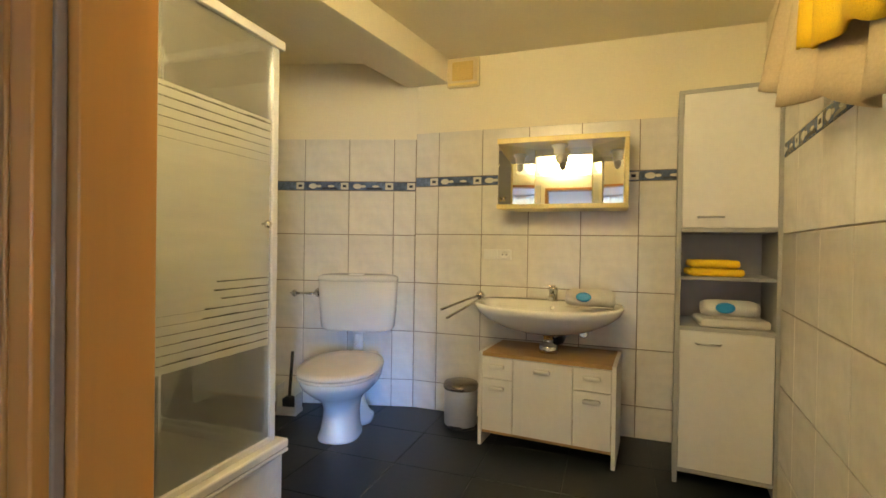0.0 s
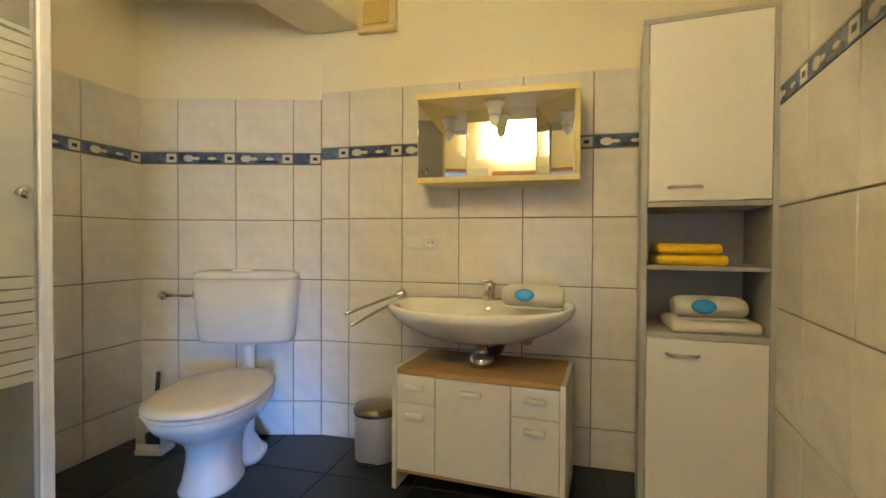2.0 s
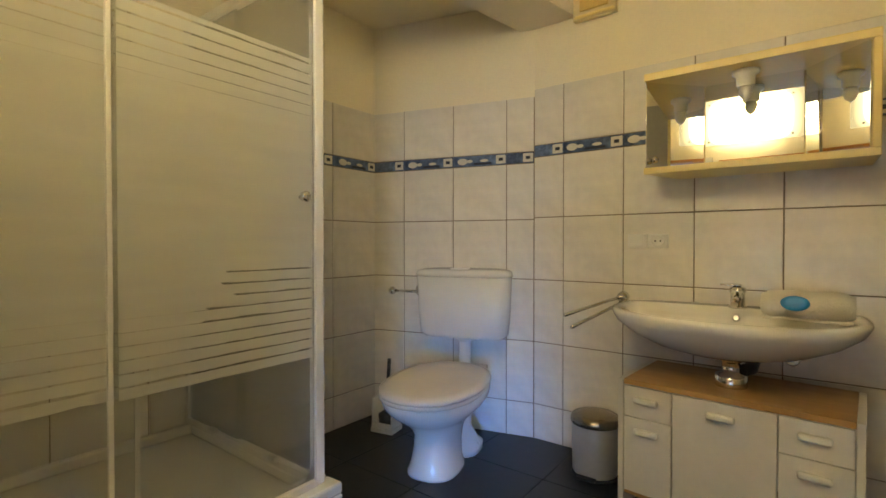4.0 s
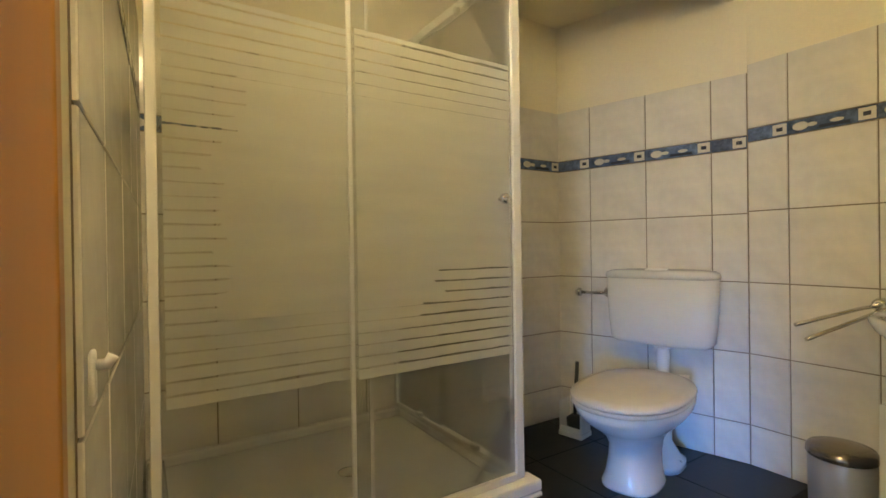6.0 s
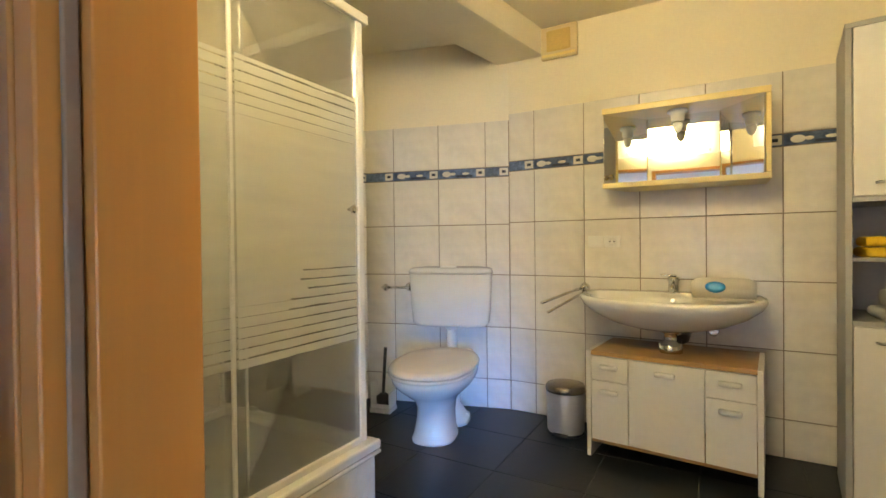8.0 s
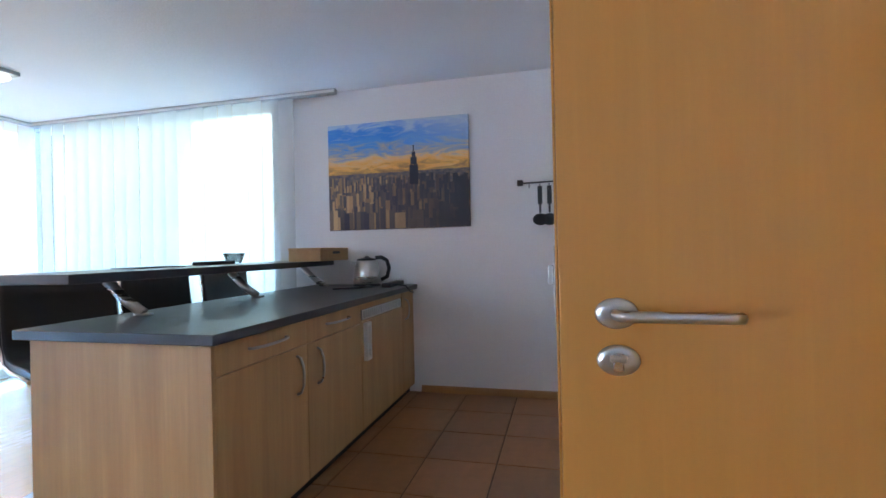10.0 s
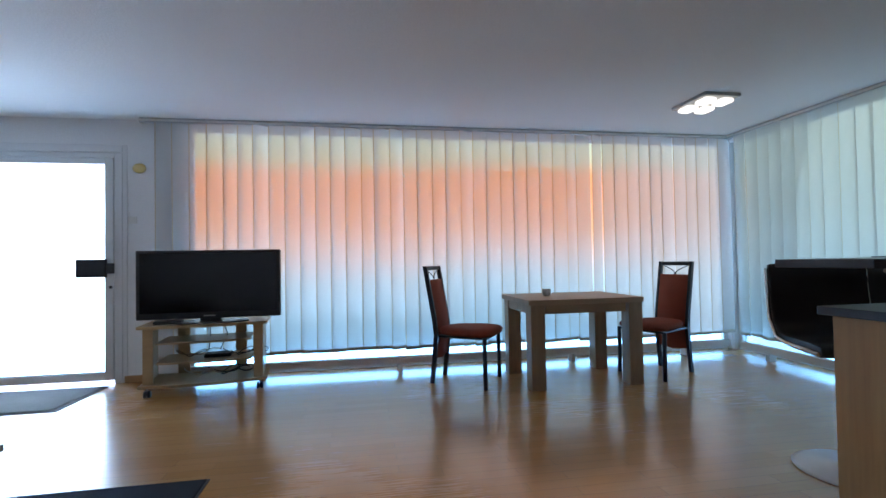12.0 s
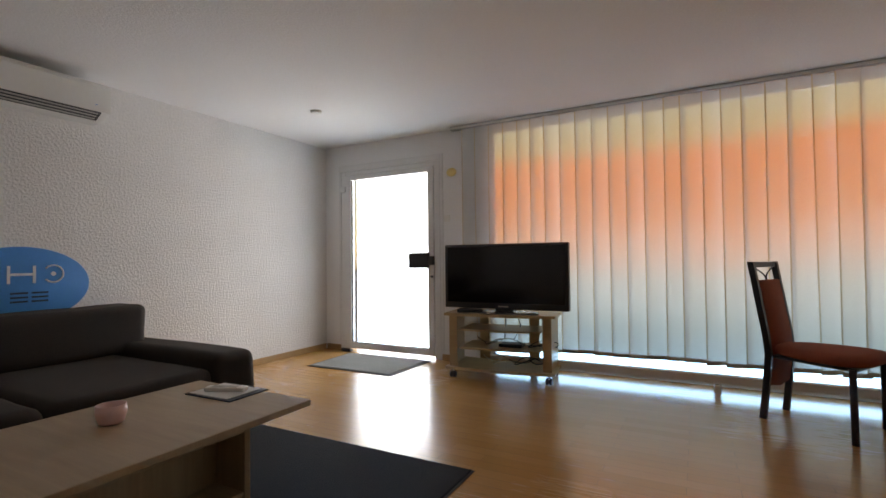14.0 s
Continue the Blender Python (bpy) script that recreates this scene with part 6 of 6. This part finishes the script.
pic = thing("canvas_picture", "canvas print of a city skyline at sunset", "picture", (XW, PY0, PZ0))
part("canvas", box(0.002, 0.030, 0, PY1 - PY0, 0, PZ1 - PZ0, 0.003), canvas_paint(), pic)
CW, CH = PY1 - PY0, PZ1 - PZ0
rnd = random.Random(12)
bm = bmesh.new()
layer = 0
for row in range(7):
    base_z = 0.455 - row * 0.068
    n = 34 - row * 3
    for i in range(n):
        w = CW / n * rnd.uniform(0.55, 1.25)
        y = min(CW - w - 0.004, max(0.004, CW * (i + rnd.uniform(-0.3, 0.3)) / n))
        h = rnd.uniform(0.0, 0.05) + 0.022 * row * rnd.random()
        z0 = max(0.004, (base_z - 0.11 - 0.02 * row) * CH)
        z1 = max(z0 + 0.02, min(0.57 * CH, base_z * CH + h * CH))
        x = 0.0302 + 0.00025 * row + 0.00003 * (i % 5)
        half = w * rnd.uniform(0.35, 0.6)
        for a, c in ((y, y + half), (y + half + 0.0003, y + w)):
            vs = [bm.verts.new(p) for p in ((x, a, z0), (x, c, z0), (x, c, z1), (x, a, z1))]
            bm.faces.new(vs)
tagged(part("printed_skyline", bm, skyline_paint(), pic), kind="stuff")
tower = bmesh.new()
tx = 0.0325
for y0, y1, z0, z1 in ((0.595, 0.655, 0.40, 0.58), (0.603, 0.647, 0.581, 0.65), (0.612, 0.638, 0.651, 0.70), (0.621, 0.629, 0.701, 0.76)):
    tower.faces.new([tower.verts.new(p) for p in ((tx, y0 * CW, z0 * CH), (tx, y1 * CW, z0 * CH), (tx, y1 * CW, z1 * CH), (tx, y0 * CW, z1 * CH))])
part("printed_tower", tower, surface("tower_print", (0.035, 0.035, 0.055), 0.7, vary=0.4, grain=90), pic)
# ---------------------------------------------------------------- utensil rail
ur = thing("utensil_rail", "dark utensil rail on the white wall", "utensil rail", (XW, 0, 0))
part("bar", tube([(0.035, -1.40, 1.640), (0.035, -0.99, 1.645)], 0.006, 8), BLACK_PLASTIC, ur)
for y in (-1.40, -0.99):
    part("end_mount", box(0.001, 0.05, y - 0.022, y + 0.022, 1.622, 1.665, 0.006), BLACK_PLASTIC, ur)
for y in (-1.33, -1.25, -1.18, -1.10, -1.03):
    part("hook", tube([(0.035, y, 1.632), (0.05, y, 1.615), (0.056, y, 1.60), (0.066, y, 1.604)], 0.003, 6), BLACK_PLASTIC, ur)


def utensil(y, kind_, label, dark=True):
    mt = BLACK_PLASTIC if dark else STEEL
    u = thing("kitchen_utensil", label, "utensil", (XW + 0.058, y, 0), 0, "utensils on the rail")
    part("handle", box(-0.008, 0.008, -0.017, 0.017, 1.47, 1.61, 0.006, 2), mt, u)
    part("shaft", box(-0.004, 0.004, -0.008, 0.008, 1.405, 1.4695, 0.002), mt, u)
    R = Matrix.Translation((0, 0, 1.355)) @ Matrix.Rotation(radians(90), 4, "Y")
    if kind_ == "ladle":
        part("scoop", lathe([(0.001, -0.03), (0.03, -0.024), (0.046, 0.0), (0.043, 0.0), (0.028, -0.02), (0.001, -0.026)], 24, 1.0, 1.25, R), mt, u)
    else:
        part("blade", prism([(-0.055, -0.045), (0.04, -0.02), (0.05, 0.0), (0.04, 0.02), (-0.055, 0.045), (-0.07, 0.0)], -0.002, 0.002, 0.001), mt, u).matrix_basis = R @ Matrix.Rotation(radians(180), 4, "Z") @ Matrix.Rotation(radians(180), 4, "X")
    return u


utensil(-1.25, "ladle", "black plastic ladle hanging on the rail")
utensil(-1.18, "ladle", "black plastic serving spoon hanging on the rail")
utensil(-1.10, "turner", "steel kitchen turner hanging on the rail", False)
utensil(-1.03, "ladle", "black skimmer hanging on the rail")

# ---------------------------------------------------------------- air conditioner, oval sign
ac = thing("air_conditioner", "white split air conditioner high on the wall", "air conditioner", (XE, 0, 0))
prof = [(-0.002, 2.165), (-0.14, 2.165), (-0.25, 2.235), (-0.262, 2.26), (-0.262, 2.40), (-0.235, 2.44), (-0.002, 2.44)]
bm = bmesh.new()
rings = [[Vector((x, y, z)) for x, z in prof] for y in (-3.725, -2.43)]
add_loft(bm, rings)
for f in bm.faces:
    f.smooth = False
bmesh.ops.recalc_face_normals(bm, faces=bm.faces)
bmesh.ops.bevel(bm, geom=list(bm.edges), offset=0.006, segments=2, affect="EDGES", clamp_overlap=True)
part("housing", bm, WHITE_PLASTIC, ac)
slope = Matrix.Translation((-0.195, 0, 2.20)) @ Matrix.Rotation(radians(32.5), 4, "Y")
louver = part("outlet", box(-0.050, 0.046, -3.67, -2.48, -0.006, 0.004, 0.002, 1, slope), BLACK_PLASTIC, ac, "dark air outlet slot")
for x in (-0.038, -0.010, 0.018):
    part("louvre", box(x, x + 0.012, -3.65, -2.50, -0.013, -0.0065, 0.002, 1, slope), GREY_FRAME, louver)
part("front_panel", box(-0.270, -0.2625, -3.72, -2.44, 2.215, 2.40, 0.003), WHITE_PLASTIC, ac)
part("indicator", box(-0.2712, -0.2703, -3.625, -3.615, 2.262, 2.268, 0), BADGE_BLUE, ac)

sign = thing("oval_sign", "oval blue sign on the wall behind the sofa", "sign", (XE, -3.275, 0.93))
part("disc", lathe([(1.0, 0.001), (1.0, 0.008), (0.985, 0.010), (0.02, 0.0105)], 64, 0.27, 0.425, Matrix.Rotation(radians(-90), 4, "Y")), BADGE_BLUE, sign)
for y in (-0.075, 0.07):
    part("logo_bar", box(-0.0135, -0.011, y - 0.009, y + 0.009, 0.01, 0.135, 0.001), SIGN_WHITE, sign, "white upright on the sign")
part("logo_bar", box(-0.0135, -0.011, -0.0655, 0.0605, 0.065, 0.083, 0.001), SIGN_WHITE, sign, "white bar on the sign")
part("logo_arc", tube(arc((-0.013, -0.19, 0.075), 0.062, 40, 320, 20, "yz"), 0.006, 8), SIGN_WHITE, sign, "white ring on the sign")
part("logo_dot", lathe([(0.016, 0), (0.016, 0.003)], 16, m=Matrix.Translation((-0.011, -0.19, 0.075)) @ Matrix.Rotation(radians(-90), 4, "Y")), SIGN_WHITE, sign)
for y0, y1 in ((-0.04, 0.06), (-0.16, -0.06)):
    for z in (-0.125, -0.095, -0.065):
        part("logo_bar", box(-0.0135, -0.011, y0, y1, z, z + 0.013, 0.001), SIGN_DARK, sign, "dark bar on the sign")


# ---------------------------------------------------------------- sofa
sofa = thing("sofa", "dark brown fabric sofa with rounded arms against the wall", "sofa", (0, 0, FZ))
SX0, SX1, SY0, SY1 = 3.80, 5.35, -3.98, -1.65


def cushion(x0, x1, y0, y1, z0, z1, r, seed):
    bm = bmesh.new()
    add_box(bm, x0, x1, y0, y1, z0, z1, r, 4)
    bmesh.ops.subdivide_edges(bm, edges=[e for e in bm.edges if e.calc_length() > 0.15], cuts=5, use_grid_fill=True)
    rn = Vector((seed * 3.1, seed * 1.7, 0))
    for v in bm.verts:
        d = noise.noise(v.co * 3.0 + rn) * 0.018 + noise.noise(v.co * 9.0 + rn) * 0.005
        c = Vector(((x0 + x1) / 2, (y0 + y1) / 2, (z0 + z1) / 2))
        v.co += (v.co - c).normalized() * d
    for f in bm.faces:
        f.smooth = True
    return bm


part("base", box(SX0 + 0.06, SX1, SY0 + 0.03, SY1 - 0.03, 0.06, 0.26, 0.02, 3), SOFA_CLOTH, sofa)
part("arm", cushion(SX0, SX1 - 0.05, SY0, SY0 + 0.30, 0.05, 0.535, 0.07, 1), SOFA_CLOTH, sofa)
part("arm", cushion(SX0, SX1 - 0.05, SY1 - 0.30, SY1, 0.05, 0.535, 0.07, 2), SOFA_CLOTH, sofa)
ym = (SY0 + SY1) / 2
part("seat_cushion", cushion(SX0 + 0.02, 4.95, SY0 + 0.305, ym - 0.003, 0.262, 0.455, 0.06, 3), SOFA_CLOTH, sofa)
part("seat_cushion", cushion(SX0 + 0.02, 4.95, ym + 0.003, SY1 - 0.305, 0.262, 0.455, 0.06, 4), SOFA_CLOTH, sofa)
part("back_cushion", cushion(4.86, 5.20, SY0 + 0.12, ym - 0.003, 0.44, 0.80, 0.06, 5), SOFA_CLOTH, sofa)
part("back_cushion", cushion(4.86, 5.20, ym + 0.003, SY1 - 0.12, 0.44, 0.80, 0.06, 6), SOFA_CLOTH, sofa)
part("back", box(5.19, SX1, SY0 + 0.06, SY1 - 0.06, 0.10, 0.72, 0.04, 3), SOFA_CLOTH, sofa)
for x in (SX0 + 0.1, SX1 - 0.15):
    for y in (SY0 + 0.08, SY1 - 0.12):
        part("foot", box(x, x + 0.05, y, y + 0.05, 0.0, 0.058, 0.004), BLACK_PLASTIC, sofa)

# ---------------------------------------------------------------- coffee table
cof = thing("coffee_table", "light oak coffee table with a shelf, standing on the rug", "coffee table", (2.755, -3.39, FZ + 0.0142))
CZ = 0.46
part("tabletop", box(0.0, 0.80, 0.0, 1.55, CZ - 0.028, CZ, 0.003), TABLE_OAK, cof)
for y in (0.17, 1.35):
    part("end_panel", box(0.20, 0.60, y, y + 0.03, 0.0, CZ - 0.0285, 0.002), LEG_OAK, cof)
part("shelf", box(0.205, 0.595, 0.2005, 1.3495, CZ - 0.12, CZ - 0.10, 0.002), TABLE_OAK, cof)
part("lower_shelf", box(0.205, 0.595, 0.2005, 1.3495, 0.06, 0.08, 0.002), TABLE_OAK, cof)
part("middle_panel", box(0.39, 0.41, 0.2005, 1.3495, 0.0805, CZ - 0.1205, 0.002), LEG_OAK, cof)
cb_ = thing("clipboard", "dark clipboard with white sheets on the coffee table", "clipboard", (3.21, -3.30, FZ + 0.0142 + CZ + 0.0005), 2)
part("board", box(-0.155, 0.155, -0.11, 0.12, 0, 0.006, 0.002), SIGN_DARK, cb_)
part("sheet", box(-0.12, 0.14, -0.09, 0.105, 0.0062, 0.009, 0.001), PAPER, cb_)
rem = thing("remote_control", "slim white remote control on the clipboard", "remote control", (3.21, -3.29, FZ + 0.0142 + CZ + 0.0098), 24)
part("case", box(-0.10, 0.10, -0.028, 0.028, 0, 0.02, 0.006, 3), WHITE_PLASTIC, rem)
part("keypad", box(-0.06, 0.07, -0.018, 0.018, 0.0203, 0.0215, 0.0005), GREY_FRAME, rem)
cd = thing("candle_glass", "pink glass candle holder on the coffee table", "candle", (3.24, -2.79, FZ + 0.0142 + CZ + 0.0005))
part("glass", lathe([(0.034, 0.0), (0.043, 0.005), (0.055, 0.04), (0.053, 0.075), (0.049, 0.075), (0.050, 0.04), (0.038, 0.014), (0.002, 0.012)], 30), PINK, cd)
part("wax", lathe([(0.037, 0.0155), (0.047, 0.04), (0.003, 0.042)], 24), PINK, cd)


# ---------------------------------------------------------------- tiles, last
TILE_MESH = {}


def tile_mesh(w, h, material, depth=0.006, key="tile"):
    k = (round(w, 3), round(h, 3), key)
    if k not in TILE_MESH:
        c = 0.0018
        me = bpy.data.meshes.new(key)
        vs = [(0, 0, 0), (w, 0, 0), (w, 0, h), (0, 0, h), (0, depth - c, 0), (w, depth - c, 0), (w, depth - c, h), (0, depth - c, h), (c, depth, c), (w - c, depth, c), (w - c, depth, h - c), (c, depth, h - c)]
        fs = [(4, 5, 1, 0), (5, 6, 2, 1), (6, 7, 3, 2), (7, 4, 0, 3), (8, 9, 5, 4), (9, 10, 6, 5), (10, 11, 7, 6), (11, 8, 4, 7), (11, 10, 9, 8)]
        me.from_pydata(vs, [], [f[::-1] for f in fs])
        me.materials.append(material)
        me.update()
        bm = bmesh.new()
        bm.from_mesh(me)
        bmesh.ops.recalc_face_normals(bm, faces=bm.faces)
        bm.to_mesh(me)
        bm.free()
        TILE_MESH[k] = me
    return TILE_MESH[k]


def border_mesh(w):
    k = (round(w, 3), "border")
    if k not in TILE_MESH:
        bm = bmesh.new()
        add_box(bm, 0, w, 0, 0.006, 0, 0.062, mi=0)
        if w > 0.12:
            e = min(0.07, w)
            add_box(bm, 0.004, 0.062, 0.006, 0.0072, 0.006, 0.056, mi=1)
            add_box(bm, 0.020, 0.046, 0.0072, 0.0078, 0.022, 0.040, mi=2, m=None)
        if w > 0.26:
            for cx, rx, rz in ((0.27, 0.032, 0.020), (0.225, 0.02, 0.010), (0.135, 0.026, 0.009)):
                add_lathe(bm, [(1.0, 0.0), (0.9, 0.0012), (0.2, 0.0016)], 12, rx, rz, Matrix.Translation((cx, 0.006, 0.03)) @ Matrix.Rotation(radians(-90), 4, "X"), 1)
            add_box(bm, 0.09, 0.20, 0.006, 0.0068, 0.006, 0.020, mi=2)
        me = bpy.data.meshes.new("border_tile")
        bm.to_mesh(me)
        bm.free()
        for m in (BORDER_BLUE, BORDER_PALE, BORDER_DARK):
            me.materials.append(m)
        TILE_MESH[k] = me
    return TILE_MESH[k]


ROWS = [(0.0, 0.20), (0.20, 0.555), (0.555, 0.91), (0.91, 1.265), (1.265, 1.62), (1.69, 1.995)]
J = 0.0026


def tile_wall(wall_ob, joints, rnd, row=1.265, strip=1.62, top=1.995):
    rows_here = ROWS[:3] + [(0.91, row), (row, strip), (strip + 0.066, top)]
    length = joints[-1]
    bed = part("grout_bed", box(0.0, length, 0.0005, 0.002, 0.0, top - 0.002, 0), GROUT, wall_ob)
    for a, c in zip(joints, joints[1:]):
        for lo, hi in rows_here:
            ob = new("tile", tile_mesh(c - a - 2 * J, hi - lo - 2 * J, TILE))
            ob.parent = wall_ob
            ob.matrix_basis = Matrix.Translation((a + J, 0.0022 + rnd.uniform(0, 0.0006), lo + J)) @ Matrix.Rotation(rnd.uniform(-0.0015, 0.0015), 4, "X")
        ob = new("border_tile", border_mesh(c - a - 0.002))
        ob.parent = wall_ob
        ob.matrix_basis = Matrix.Translation((a + 0.001, 0.0024, strip + 0.002))


rnd = random.Random(2)
tile_wall(wall_b_north, [0.0, 0.329, 0.662, 1.008, 1.347, 1.669, 1.989, 2.163], rnd, 1.262, 1.604, 1.99)
tile_wall(wall_b_corner, [0.002, 0.162, 0.493, 0.825, 1.041], rnd, 1.252, 1.574, 1.951)
tile_wall(wall_b_west, [0.002, 0.35, 0.683, 1.016, 1.349, 1.682, 2.015, 2.278], rnd, 1.252, 1.574, 1.951)
tile_wall(wall_b_east, [0.002, 0.12, 0.452, 0.785, 1.118, 1.451, 1.784, 2.117, 2.45, 2.625], rnd)
tile_wall(wall_b_south, [0.002, 0.30, 0.633, 0.966, 1.299, 1.556], rnd)

FT = 0.44
k = 0
for i in range(8):
    for j in range(7):
        x, y = -1.70 + i * FT, 0.152 + j * FT
        w = min(FT, 1.62 - x) - 0.004
        h = min(FT, 2.85 - y) - 0.004
        if w < 0.05 or h < 0.05:
            continue
        ob = new("tile", tile_mesh(w, h, FLOOR_TILE, 0.004, "floor_tile"))
        ob.parent = bath_floor
        ob.matrix_basis = Matrix.Translation((x, y + h, -0.004)) @ Matrix.Rotation(radians(90), 4, "X") @ Matrix.Rotation(0, 4, "Z")
KTS = 0.40
for i in range(7):
    for j in range(8):
        x, y = XW + 0.002 + i * KTS, -3.058 + j * KTS
        w = min(KTS, -0.522 - x) - 0.008
        h = min(KTS, -0.003 - y) - 0.008
        if w < 0.03 or h < 0.03:
            continue
        ob = new("tile", tile_mesh(w, h, TERRA, 0.006, "terracotta_tile"))
        ob.parent = kitchen_floor
        ob.matrix_basis = Matrix.Translation((x, y + h, FZ + 0.0032)) @ Matrix.Rotation(radians(90), 4, "X")
